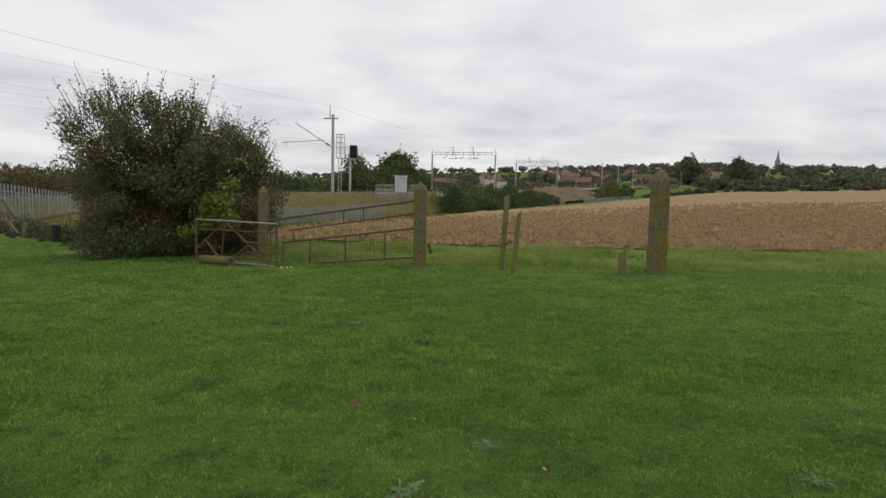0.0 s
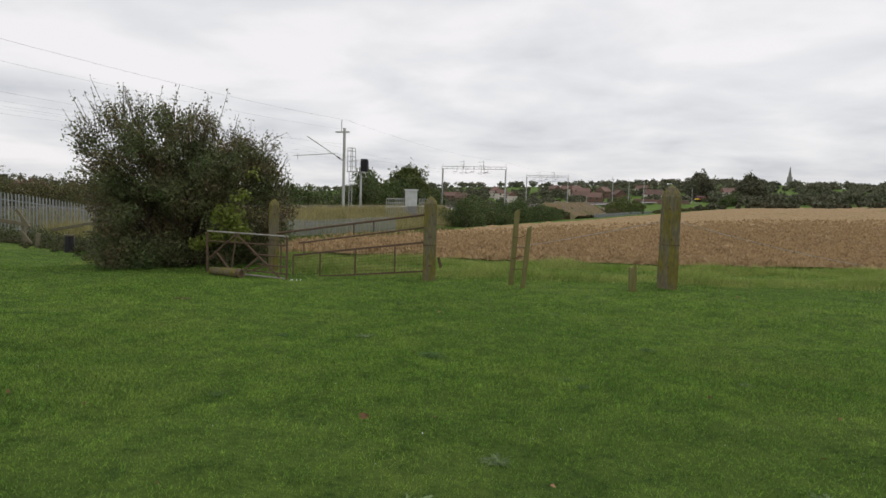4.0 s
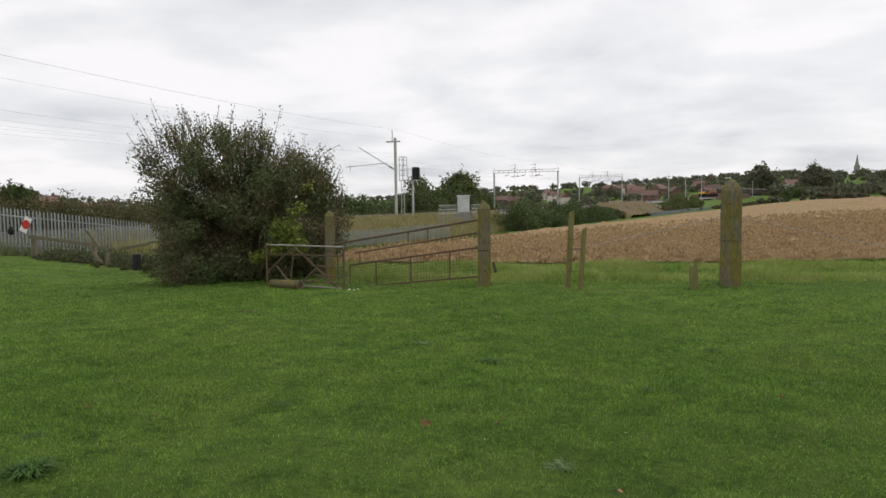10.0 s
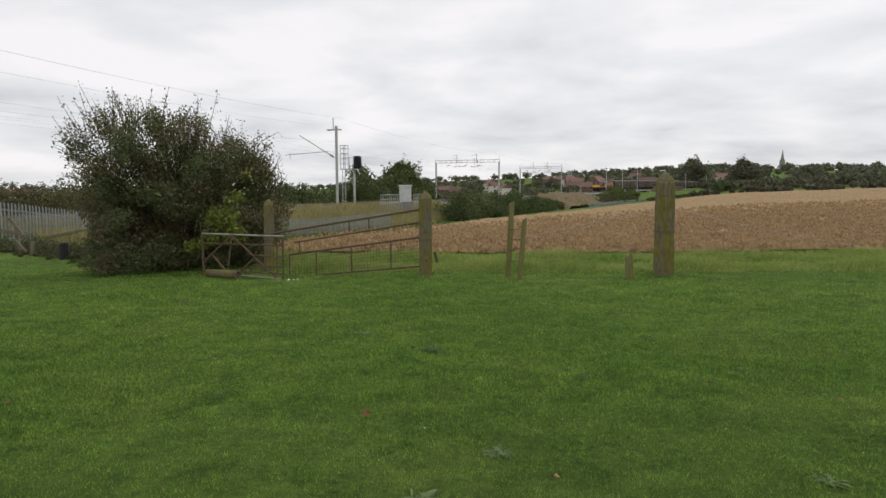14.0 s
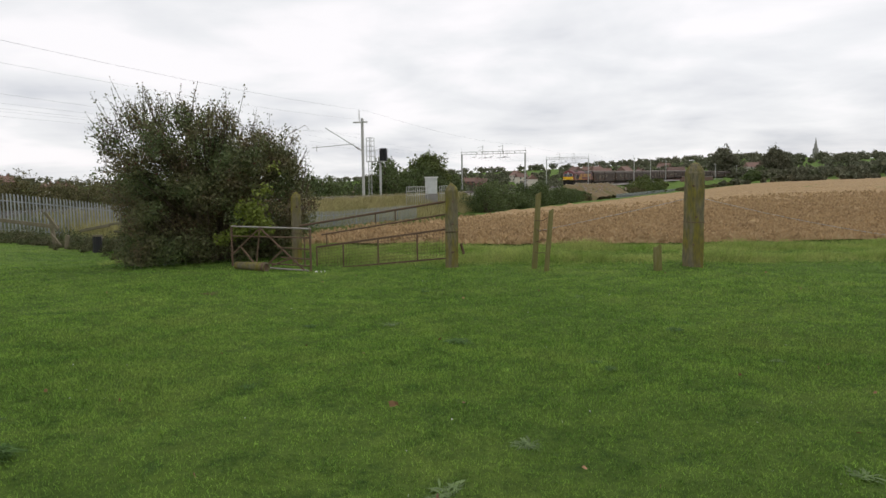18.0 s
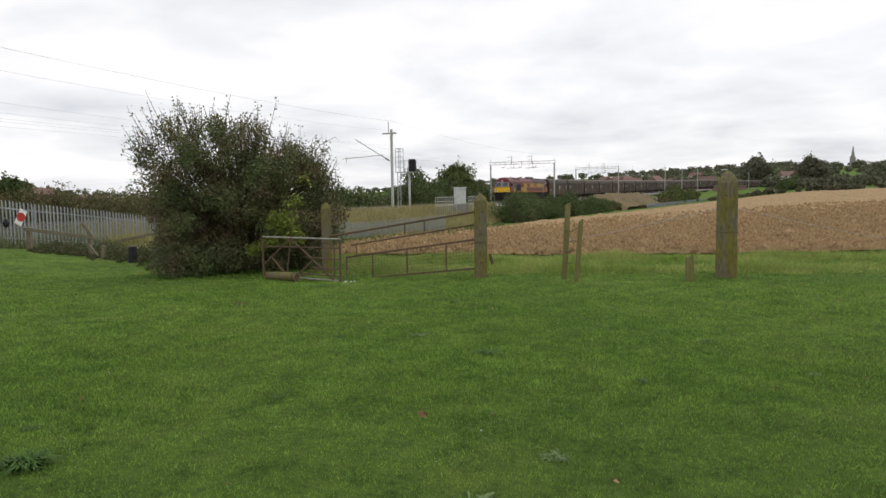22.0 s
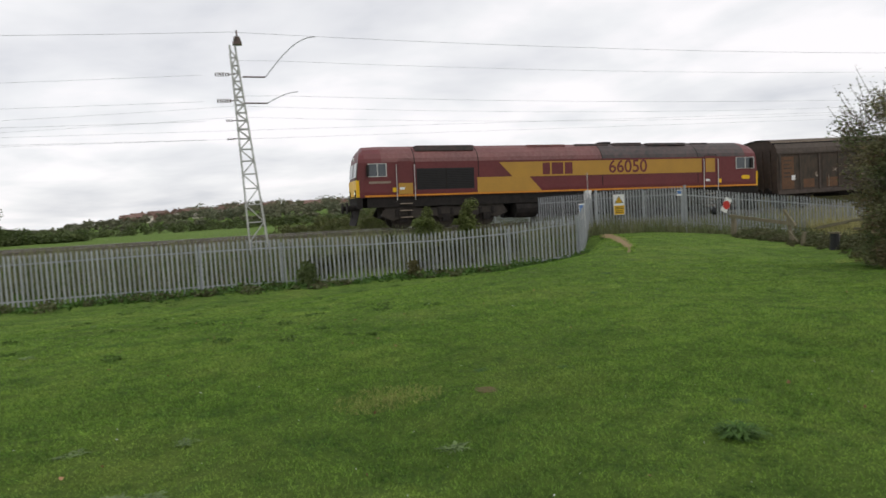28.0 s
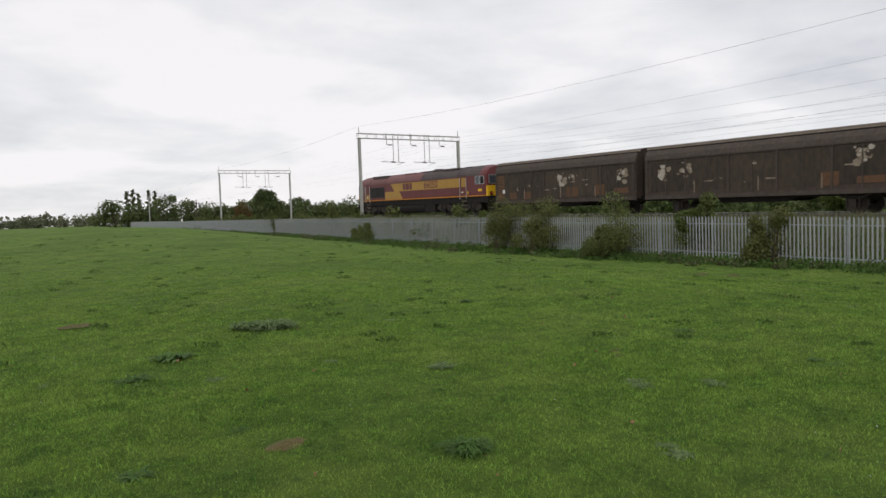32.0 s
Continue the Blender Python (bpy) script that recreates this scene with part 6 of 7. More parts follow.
def molehill(x, y, r, label="low patch of bare earth in the turf"):
    rng = random.Random(int(x * 10 + y * 100))
    f = Form()
    rings = []
    for k, z in ((1.0, 0.0), (0.75, 0.03), (0.4, 0.055), (0.1, 0.06)):
        rings.append([(r * k * math.cos(i * 0.524) * rng.uniform(0.8, 1.2), r * k * 0.7 * math.sin(i * 0.524) * rng.uniform(0.8, 1.2), z * r * 1.6 + rng.uniform(0, 0.012)) for i in range(12)])
    f.loft(rings)
    ob = part("bare_earth_patch", f, MAT["dark_soil"])
    ob.location = (x, y, land_at(x, y) - 0.004)
    tagged(ob, label, "earth", "bare patches")


MAT["dark_soil"] = material("damp_soil", (0.110, 0.080, 0.034), 0.95, second=(0.07, 0.085, 0.022), scale=6, fine=30, bump=0.6, world_space=True)
for x_, y_, r_ in ((-3.97, 9.99, 0.16), (-4.45, -12.03, 0.30), (-22.25, -7.65, 0.35), (-21.89, -8.5, 0.3), (-5.01, 3.28, 0.14), (-7.17, -3.85, 0.10), (-6.97, -3.72, 0.10), (-2.97, -4.3, 0.16)):
    molehill(x_, y_, r_)


def rough_banks():
    """Brambles under the derelict rails and tussocks over the farther pasture."""
    rng = np.random.default_rng(91)
    pts = []
    for i in range(520):
        t = rng.random()
        back = rng.normal(0.30, 0.45)
        x = float(np.interp(t, [0, 0.2, 0.38, 0.62, 0.72, 1.0], [-18.0, -16.0, -14.5, -12.0, -11.3, -8.5])) + rng.normal(0, 0.25)
        y = float(np.interp(t, [0, 0.2, 0.38, 0.62, 0.72, 1.0], [25.0, 23.7, 23.2, 21.2, 20.9, 17.9])) + back
        z = land_at(x, y)
        r = rng.uniform(0.10, 0.25) * (0.7 + 0.9 * float(np.clip(back, -0.3, 1.1)))
        pts.append(blob_points(rng, (x, y, z + r * 0.6), (r * 1.5, r * 1.3, r), 60, 0.1))
    tagged(new("bramble_bank", bulk_mesh("bramble_bank", MAT["bramble"], leaf_quads(rng, np.concatenate(pts), 0.036), 4)), "low dark brambles under the derelict rails", "bramble", kind="stuff")
    pts = []
    P = np.array(FENCE_WAY)
    lens = np.concatenate([[0], np.cumsum(np.hypot(*np.diff(P[:, :2], axis=0).T))])
    for i in range(300):
        d = rng.random() ** 1.1 * 120
        x, y = (np.interp(d, lens, P[:, j]) for j in range(2))
        off = abs(rng.normal(0, 0.5 + 0.018 * d))
        x, y = x + off * 0.94, y - off * 0.33
        r = rng.uniform(0.12, 0.30) * (1 + d / 90)
        pts.append(blob_points(rng, (x, y, land_at(x, y) + r * 0.35), (r * 1.3, r * 1.3, r * 0.55), 60, 0.2))
    tagged(new("nettle_clumps", bulk_mesh("nettle_clumps", MAT["bramble"], leaf_quads(rng, np.concatenate(pts), 0.06), 4)), "dark nettle clumps along the foot of the palisade", "nettles", kind="stuff")
    pts = []
    for i in range(300):
        d = rng.uniform(22, 115)
        x, y = (np.interp(d, lens, P[:, j]) for j in range(2))
        off = abs(rng.normal(0.3, 0.02 * d + 0.4))
        x, y = x + off * 0.94, y - off * 0.33
        r = rng.uniform(0.2, 0.5)
        pts.append(blob_points(rng, (x, y, land_at(x, y) + r * 0.3), (r * 1.7, r * 1.7, r * 0.6), 70, 0.2))
    tagged(new("rank_weeds", bulk_mesh("rank_weeds", MAT["tussock"], leaf_quads(rng, np.concatenate(pts), 0.06), 4)), "rank tussocky weeds spreading from the palisade", "weeds", kind="stuff")
    pts = []
    for i in range(330):
        yaw, r = rng.uniform(60, 170), 9 + 45 * rng.random() ** 1.2
        x, y = polar(yaw, r)
        q = -0.946 * x + 0.326 * y
        if q > 24.0:
            continue
        k = rng.uniform(0.04, 0.10) * (1 + r / 40)
        pts.append(blob_points(rng, (x, y, land_at(x, y) + k * 0.15), (k * 1.9, k * 1.9, k * 0.42), 46, 0.2))
    tagged(new("tussocks", bulk_mesh("tussocks", MAT["tussock"], leaf_quads(rng, np.concatenate(pts), 0.026), 4)), "scattered dark weeds and tussocks in the pasture", "weeds", kind="stuff")


MAT["tussock"] = material("tussock_leaf", (0.060, 0.115, 0.022), 0.8, second=(0.09, 0.14, 0.035), scale=1.2, bump=0, islandvar=0.3, through_light=0.3, world_space=True)
MAT["bramble"] = material("bramble_leaf", (0.078, 0.105, 0.036), 0.7, second=(0.125, 0.105, 0.058), scale=1.2, spread=0.6, bump=0, islandvar=0.4, through_light=0.2, world_space=True)
rough_banks()


def spoil_bank():
    """Bare earth and pale stones beside the line."""
    rng = np.random.default_rng(5)
    c = along(-146, -3.2)
    f = Form()
    rows = []
    for s in np.arange(-143, -203, -2.0):
        k = float(smooth(-143, -150, s) * smooth(-203, -190, s))
        row = []
        for o, z in ((-10.5, -2.6), (-8.5, -1.6), (-6.6, -0.7), (-5.0, -0.05), (-3.6, 0.22), (-2.7, 0.0), (-2.4, -0.8)):
            p = along(float(s) + rng.uniform(-0.6, 0.6), o, 0)
            row.append((p.x, p.y, p.z - 1.3 * float(smooth(-110, -330, s)) - 1.4 * (1 - k) + z + rng.normal(0, 0.14)))
        rows.append(row)
    f.loft(rows, closed=False)
    ob = part("spoil_bank", f, MAT["spoil"])
    tagged(ob, "bare brown earth bank with pale stones beside the line", "bank", kind="structure")
    st = Form()
    for i in range(90):
        s, o = rng.uniform(-198, -147), rng.uniform(-9.0, -3.0)
        p = along(float(s), float(o), 0)
        z = p.z - 1.3 * float(smooth(-110, -330, s)) + float(np.interp(o, [-10.5, -8.5, -6.6, -5, -3.6, -2.7], [-2.6, -1.6, -0.7, -0.05, 0.22, 0.0]))
        r = rng.uniform(0.1, 0.32)
        st.rod((p.x, p.y, z - 0.05), (p.x + r * 0.4, p.y, z + r), r * 1.3, r * 0.5, n=5)
    tagged(part("pale_stones", st, MAT["scuff"]), "pale stones scattered on the earth bank", "stones", kind="stuff")


MAT["spoil"] = material("spoil_earth", (0.17, 0.098, 0.048), 0.95, second=(0.09, 0.10, 0.032), scale=0.25, spread=0.7, third=(0.26, 0.18, 0.10), fine=1.4, fine_amount=0.2, bump=0.6, bump_scale=4, world_space=True)
spoil_bank()
fence_run("lineside_fence", [(p_.x, p_.y, land_at(p_.x, p_.y) - 0.15) for p_ in [along(s_, -11.0) for s_ in range(-168, -372, -12)]], "distant grey lineside fence along the field's edge", parts=0, bay=14, pitch=0.22, height=1.15, mesh=pale_mesh(1.15))


def worn_path():
    """Trodden dusty earth leading away from the crossing gates."""
    rng = random.Random(6)
    way = [(-21.0, 20.6, 0.5), (-20.2, 19.9, 0.6), (-19.2, 19.1, 0.55), (-17.8, 18.0, 0.4), (-16.3, 16.7, 0.3), (-15.0, 15.5, 0.22), (-14.0, 14.5, 0.08)]
    f = Form()
    left, right = [], []
    for x, y, w in way:
        dx, dy = 0.71, 0.70
        for side, row in ((-1, left), (1, right)):
            q = 0.62 * w * rng.uniform(0.6, 1.4)
            px, py = x + dx * q * side, y + dy * q * side
            row.append((px, py, land_at(px, py) + 0.012))
    mid = [(x, y, land_at(x, y) + 0.03) for x, y, w in way]
    f.loft([[a, b, c] for a, b, c in zip(left, mid, right)], closed=False)
    tagged(part("worn_path", f, MAT["path_earth"]), "dry trodden earth path before the crossing gates", "path", kind="structure")
    edge = np.random.default_rng(8)
    k = edge.integers(0, len(way) - 1, 5200)
    t = edge.random(5200)
    W = np.array(way)
    c = W[k] * (1 - t[:, None]) + W[k + 1] * t[:, None]
    q = c[:, 2] * edge.normal(0, 0.62, 5200)
    blades("path_grass", "grass", np.stack([c[:, 0] + 0.71 * q, c[:, 1] + 0.70 * q], -1)[np.abs(q) > 0.32 * c[:, 2]], 0.05, 0.010, edge, "worn tufts of grass along the trodden path", 1.3)


MAT["path_earth"] = material("path_earth", (0.25, 0.17, 0.09), 0.95, second=(0.17, 0.14, 0.06), scale=2.6, spread=0.6, fine=14, bump=0.5, world_space=True)
worn_path()

# ---------------------------------------------------------------- the train


def lettering(name, text, size, m, mat, parent):
    cu = bpy.data.curves.new(name, "FONT")
    cu.body, cu.size, cu.extrude, cu.offset = text, size, 0.002, 0.012 * size
    tmp = bpy.data.objects.new(name, cu)
    scene.collection.objects.link(tmp)
    bpy.context.view_layer.update()
    me = bpy.data.meshes.new_from_object(tmp.evaluated_get(bpy.context.evaluated_depsgraph_get()))
    bpy.data.objects.remove(tmp)
    me.materials.clear()
    me.materials.append(mat)
    ob = part(name, me, None, parent)
    ob.matrix_basis = m
    return ob


LOCO_L = 21.0
CAB_SEC = [(1.30, 1.50), (1.32, 1.75), (1.32, 2.35), (1.32, 3.06), (1.27, 3.24), (1.12, 3.46), (0.84, 3.68), (0.46, 3.83), (0.0, 3.88)]


def loco_ring(x, squeeze=1.0, rake=0.0, side=1, drop=0.0):
    """A section of the body; rake leans its upper part back along the loco."""
    pts = CAB_SEC + [(-y, z) for y, z in CAB_SEC[-2::-1]]
    out = []
    for y, z in pts:
        lean = rake * max(0.0, (z - 2.25) / 1.6)
        top = rake * 0.7 * max(0.0, (z - 3.45) / 0.5) ** 1.6
        out.append((x - side * (lean + top), y * squeeze, z - drop * max(0.0, (z - 3.1) / 0.78)))
    return out


def bogie(parent, xc):
    f = Form()
    for sy in (-1, 1):
        y = sy * 1.12
        outline = [(-3.05, 0.66), (-2.8, 1.08), (-1.6, 1.06), (-0.95, 0.92), (0.0, 1.02), (0.95, 0.92), (1.6, 1.06), (2.8, 1.08), (3.05, 0.66), (2.5, 0.42), (1.75, 0.66), (1.15, 0.38), (0.55, 0.60), (0, 0.42), (-0.55, 0.60), (-1.15, 0.38), (-1.75, 0.66), (-2.5, 0.42)]
        n = len(outline)
        vs = [(xc + a, y - 0.07, z) for a, z in outline] + [(xc + a, y + 0.07, z) for a, z in outline]
        f.add(vs, [(i, (i + 1) % n, n + (i + 1) % n, n + i) for i in range(n)])
        k = n // 2
        for side in (0, n):
            f.add(vs[side:side + n], [(i, i + 1, n - 2 - i, n - 1 - i) for i in range(0, k - 1)])
    f.box(xc - 2.9, -0.62, 0.55, xc + 2.9, 0.62, 1.08)
    b = part("bogie_frame", f, MAT["bogie"], parent, "dusty steel bogie side frame")
    wheels = []
    for dx in (-2.0, 0, 2.0):
        f = Form()
        for sy in (-1, 1):
            f.wheel((0, sy * 0.74, 0), (0, 1, 0), 0.50, 0.13, 26)
            f.wheel((0, sy * 0.85, 0), (0, 1, 0), 0.30, 0.12, 14)
            for k in range(5):
                a = k * 1.2566
                f.box(-0.035, sy * 0.81, 0.12, 0.035, sy * 0.815 + 0.01, 0.40, Matrix.Rotation(a, 4, "Y"))
        f.rod((0, -0.7, 0), (0, 0.7, 0), 0.09, n=10)
        w = part("wheelset", f, MAT["wheel"], parent)
        w.matrix_basis = Matrix.Translation((xc + dx, 0, 0.5))
        wheels.append((w, xc + dx, 0.5))
        for sy in (-1, 1):
            f = Form()
            f.box(xc + dx - 0.17, sy * 1.12 - 0.13, 0.33, xc + dx + 0.17, sy * 1.12 + 0.13, 0.67)
            f.rod((xc + dx + 0.3, sy * 1.16, 0.62), (xc + dx + 0.3, sy * 1.16, 0.92), 0.10, n=10)
            f.rod((xc + dx - 0.3, sy * 1.16, 0.62), (xc + dx - 0.3, sy * 1.16, 0.92), 0.10, n=10)
            part("axlebox", f, MAT["frame"], b)
    return wheels


def window(parent, name, corners, depth=0.02, bar=None):
    """A pane set in a pale frame; corners lie on the body in order round it."""
    c = [Vector(p) for p in corners]
    mid = sum(c, Vector()) / 4
    n = (c[1] - c[0]).cross(c[3] - c[0]).normalized()
    if n.dot(mid - Vector((-LOCO_L / 2, 0, 2.5))) < 0:
        n.negate()
    fr = Form()
    inner = [p + (mid - p).normalized() * 0.055 for p in c]
    fr.add([p + n * 0.012 for p in c] + [p + n * 0.012 for p in inner] + [p - n * 0.02 for p in c], [(i, (i + 1) % 4, 4 + (i + 1) % 4, 4 + i) for i in range(4)] + [(i, (i + 1) % 4, 8 + (i + 1) % 4, 8 + i) for i in range(4)])
    if bar:
        a, b = c[0].lerp(c[1], bar) + n * 0.014, c[3].lerp(c[2], bar) + n * 0.014
        fr.beam(a, b, 0.05, 0.012)
    w = part(name, fr, MAT["steel"], parent)
    part("pane", Form().add([p + n * 0.006 for p in inner], [(0, 1, 2, 3)]), MAT["glass"], w)
    return w


def locomotive():
    g = thing("locomotive", Matrix.Identity(4), "maroon and gold six-axle diesel freight locomotive with a yellow nose", "locomotive")
    L = LOCO_L
    # body and roof
    f = Form()
    f.loft([loco_ring(0.18, 0.93, 0.17, drop=0.20), loco_ring(-0.14, 1.0, 0.05, drop=0.03), loco_ring(-0.8), loco_ring(-5.55), loco_ring(-10), loco_ring(-15), loco_ring(-L + 0.8), loco_ring(-L + 0.35, 1.0, 0.06, -1, 0.05), loco_ring(-L + 0.02, 0.93, 0.17, -1, 0.10)])
    part("body", f, MAT["maroon"], g)
    def roof_skin(x0, x1, mat, name, lift=0.006):
        rows = []
        pts = CAB_SEC[3:] + [(-y, z) for y, z in CAB_SEC[-2:2:-1]]
        n = max(2, int((x0 - x1) / 2.0))
        for i in range(n + 1):
            x = x0 + (x1 - x0) * i / n
            rows.append([(x, y * 1.004, z + lift) for y, z in pts])
        return part(name, Form().loft(rows, closed=False), mat, g)
    roof_skin(-0.95, -11.9, MAT["maroon_roof"], "roof_panel")
    roof_skin(-11.92, -L + 0.85, MAT["grey_roof"], "roof_panel")
    for x in (-2.45, -5.5, -11.9, -17.3):
        f = Form()
        f.loft([[(xx, y * 1.008, z + 0.010) for y, z in CAB_SEC[1:] + [(-y, z) for y, z in CAB_SEC[-2:0:-1]]] for xx in (x, x - 0.035)], closed=False)
        part("panel_seam", f, MAT["frame"], g)
    for x0, x1, h, w in ((-2.6, -5.4, 0.05, 0.75), (-8.2, -10.2, 0.05, 0.5), (-10.8, -12.6, 0.07, 0.42), (-12.9, -14.4, 0.10, 0.5), (-14.7, -16.9, 0.06, 0.6), (-17.4, -18.4, 0.07, 0.35)):
        c = Form()
        for sy in (-1, 1):
            c.box(x1, sy * w - 0.30, 3.58 if w > 0.6 else 3.70, x0, sy * w + 0.30, 3.78 + h)
        part("roof_hatch", c, MAT["grey_roof"] if x0 < -10 or w > 0.7 else MAT["maroon_roof"], g, bevel=0.02)
    part("exhaust", Form().box(-13.0, -0.25, 3.80, -12.4, 0.25, 3.98), MAT["frame"], g, bevel=0.02)
    # underframe
    f = Form()
    f.box(-L + 0.25, -1.26, 1.05, -0.25, 1.26, 1.50)
    part("underframe", f, MAT["frame"], g)
    f = Form()
    for sy in (-1, 1):
        f.rod((-7.4, sy * 0.82, 0.78), (-12.2, sy * 0.82, 0.78), 0.46, n=14)
        f.box(-13.8, sy * 0.82 - 0.42, 0.36, -12.3, sy * 0.82 + 0.42, 1.1)
    part("fuel_tank", f, MAT["frame"], g)
    for sy in (-1, 1):
        f = Form()
        f.box(-L + 0.15, sy * 1.325 - 0.008, 1.52, -0.15, sy * 1.325 + 0.008, 1.60)
        part("body_stripe", f, MAT["stripe"], g)
        y = sy * 1.328
        t = 0.004 * sy
        # gold band with its slanting ends
        gold = Form()
        gold.add([(-6.55, y + t, 2.98), (-17.55, y + t, 2.98), (-17.55, y + t, 2.28), (-8.07, y + t, 2.28), (-8.69, y + t, 1.60), (-5.45, y + t, 1.60), (-5.45, y + t, 2.30), (-7.2, y + t, 2.30)], [(0, 1, 2, 3, 7), (3, 4, 5, 6, 7)])
        part("gold_band", gold, MAT["gold"], g)
        part("gold_door_panel", Form().add([(-17.78, y + t * 1.5, 2.98), (-18.33, y + t * 1.5, 2.98), (-18.33, y + t * 1.5, 2.28), (-17.78, y + t * 1.5, 2.28)], [(0, 1, 2, 3)]), MAT["gold"], g)
        part("gold_door_panel", Form().add([(-1.7, y + t * 1.5, 2.12), (-2.36, y + t * 1.5, 2.12), (-2.36, y + t * 1.5, 1.62), (-1.7, y + t * 1.5, 1.62)], [(0, 1, 2, 3)]), MAT["gold"], g)
        # radiator grille: louvres behind a frame
        gr = part("radiator_grille", Form().box(-5.30, y - 0.06 * sy, 1.80, -2.55, y + 0.004 * sy, 2.76), MAT["black"], g)
        f = Form()
        for i in range(11):
            z = 1.86 + i * 0.08
            f.box(-5.28, y + 0.004 * sy, z, -2.57, y + 0.014 * sy, z + 0.03)
        f.box(-3.98, y + 0.004 * sy, 1.8, -3.92, y + 0.02 * sy, 2.76)
        part("louvre", f, MAT["frame"], gr)
        # doors, handrails, steps
        for x in (-2.03, -18.06):
            d = part("cab_door", Form().box(x - 0.33, y - 0.002 * sy, 1.62, x + 0.33, y + 0.003 * sy, 3.10), MAT["maroon"], g)
            f = Form()
            for dx in (-0.42, 0.42):
                f.rod((x + dx, y + 0.06 * sy, 1.35), (x + dx, y + 0.06 * sy, 2.95), 0.022, n=6)
                for z in (1.4, 2.92):
                    f.rod((x + dx, y, z), (x + dx, y + 0.06 * sy, z), 0.016)
            part("handrail", f, MAT["steel"], g)
            f = Form()
            f.loft([[(x + 0.36 * math.cos(a), y + k * sy, 3.08 + 0.16 * math.sin(a)) for a in [i * math.pi / 8 for i in range(9)]] for k in (0.0, 0.03)], closed=False)
            part("door_hood", f, MAT["frame"], g)
            for z in (0.55, 0.86, 1.17):
                part("step", Form().box(x - 0.28, y - 0.16 * sy, z, x + 0.28, y + 0.02 * sy, z + 0.04), MAT["scuff"], g)
            part("door_plate", Form().box(x + 0.05, y + 0.004 * sy, 1.82, x + 0.28, y + 0.008 * sy, 1.93), MAT["white"], d)
        for x in (-1.52, -18.62):
            part("yellow_label", Form().box(x - 0.09, y + 0.003 * sy, 1.72, x + 0.09, y + 0.007 * sy, 1.92), MAT["nose_yellow"], g)
        # cab side windows
        for x0, x1, bar in ((-0.32, -1.18, 0.5), (-L + 0.28, -L + 1.42, 0.5)):
            window(g, "side_window", [(x0, y, 2.42), (x1, y, 2.42), (x1, y, 3.02), (x0, y, 3.02)], bar=bar)
        # name plates in plain bars
        part("name_bar", Form().box(-1.35, y + 0.003 * sy, 2.12, -0.35, y + 0.006 * sy, 2.22), MAT["scuff"], g)
        f = Form()
        f.add([(-L + 0.62, y + 0.004 * sy, 2.08), (-L + 1.02, y + 0.004 * sy, 2.08), (-L + 1.10, y + 0.004 * sy, 1.98), (-L + 1.0, y + 0.004 * sy, 1.88), (-L + 0.60, y + 0.004 * sy, 1.88), (-L + 0.54, y + 0.004 * sy, 1.98)], [(0, 1, 2, 3, 4, 5)])
        part("yellow_emblem", f, MAT["nose_yellow"], g)
        # operator's initials as plain blocks, fleet number in figures
        x = -8.75
        for w in (0.38, 0.60, 0.40):
            part("initial_block", Form().box(x - w, y + 0.005 * sy, 2.36, x, y + 0.009 * sy, 2.92), MAT["maroon"], g)
            x -= w + 0.09
        face = Matrix.Translation((-12.25 if sy > 0 else -14.35, y + 0.007 * sy, 2.38)) @ Matrix.Rotation(math.pi if sy > 0 else 0, 4, "Z") @ Matrix.Rotation(math.pi / 2, 4, "X")
        lettering("fleet_number", "66050", 0.86, face, MAT["maroon"], g)
    # ends
    for end, x0, sgn in (("front", 0.2, 1), ("rear", -L, -1)):
        f = Form()
        f.add([(x0 + 0.012 * sgn, y, z) for y, z in ((-1.225, 1.52), (1.225, 1.52), (1.235, 2.30), (-1.235, 2.30))], [(0, 1, 2, 3)])
        f.add([(x0 + 0.012 * sgn, 1.225, 1.52), (x0 - 0.12 * sgn, 1.262, 1.52), (x0 - 0.12 * sgn, 1.264, 2.26), (x0 + 0.012 * sgn, 1.235, 2.30)], [(0, 1, 2, 3)])
        f.add([(x0 + 0.012 * sgn, -1.225, 1.52), (x0 - 0.12 * sgn, -1.262, 1.52), (x0 - 0.12 * sgn, -1.264, 2.26), (x0 + 0.012 * sgn, -1.235, 2.30)], [(0, 1, 2, 3)])
        part("nose_panel", f, MAT["nose_yellow"], g, "warning yellow end panel")
        def fx(z):
            return x0 - sgn * (0.17 * max(0, (z - 2.25) / 1.6)) + 0.004 * sgn
        for y0, y1 in ((0.08, 1.08), (-1.08, -0.08)):
            window(g, "windscreen", [(fx(2.42), y0, 2.42), (fx(2.42), y1, 2.42), (fx(3.08), y1 * 0.98, 3.08), (fx(3.08), y0, 3.08)])
        f = Form()
        f.box(min(x0 - 0.25 * sgn, x0 + 0.02 * sgn), -1.25, 1.02, max(x0 - 0.25 * sgn, x0 + 0.02 * sgn), 1.25, 1.52)
        part("buffer_beam", f, MAT["frame"], g)
        for sy in (-0.87, 0.87):
            f = Form()
            f.rod((x0, sy, 1.06), (x0 + 0.38 * sgn, sy, 1.06), 0.11, n=12)
            f.rod((x0 + 0.38 * sgn, sy, 1.06), (x0 + 0.44 * sgn, sy, 1.06), 0.25, n=18)
            part("buffer", f, MAT["frame"], g)
        f = Form()
        f.rod((x0, 0, 1.0), (x0 + 0.3 * sgn, 0, 0.98), 0.09)
        for sy in (-0.35, 0.35):
            f.tube([(x0, sy, 1.2), (x0 + 0.16 * sgn, sy, 0.9), (x0 + 0.12 * sgn, sy, 0.6)], 0.03)
        part("coupling", f, MAT["frame"], g)
        f = Form()
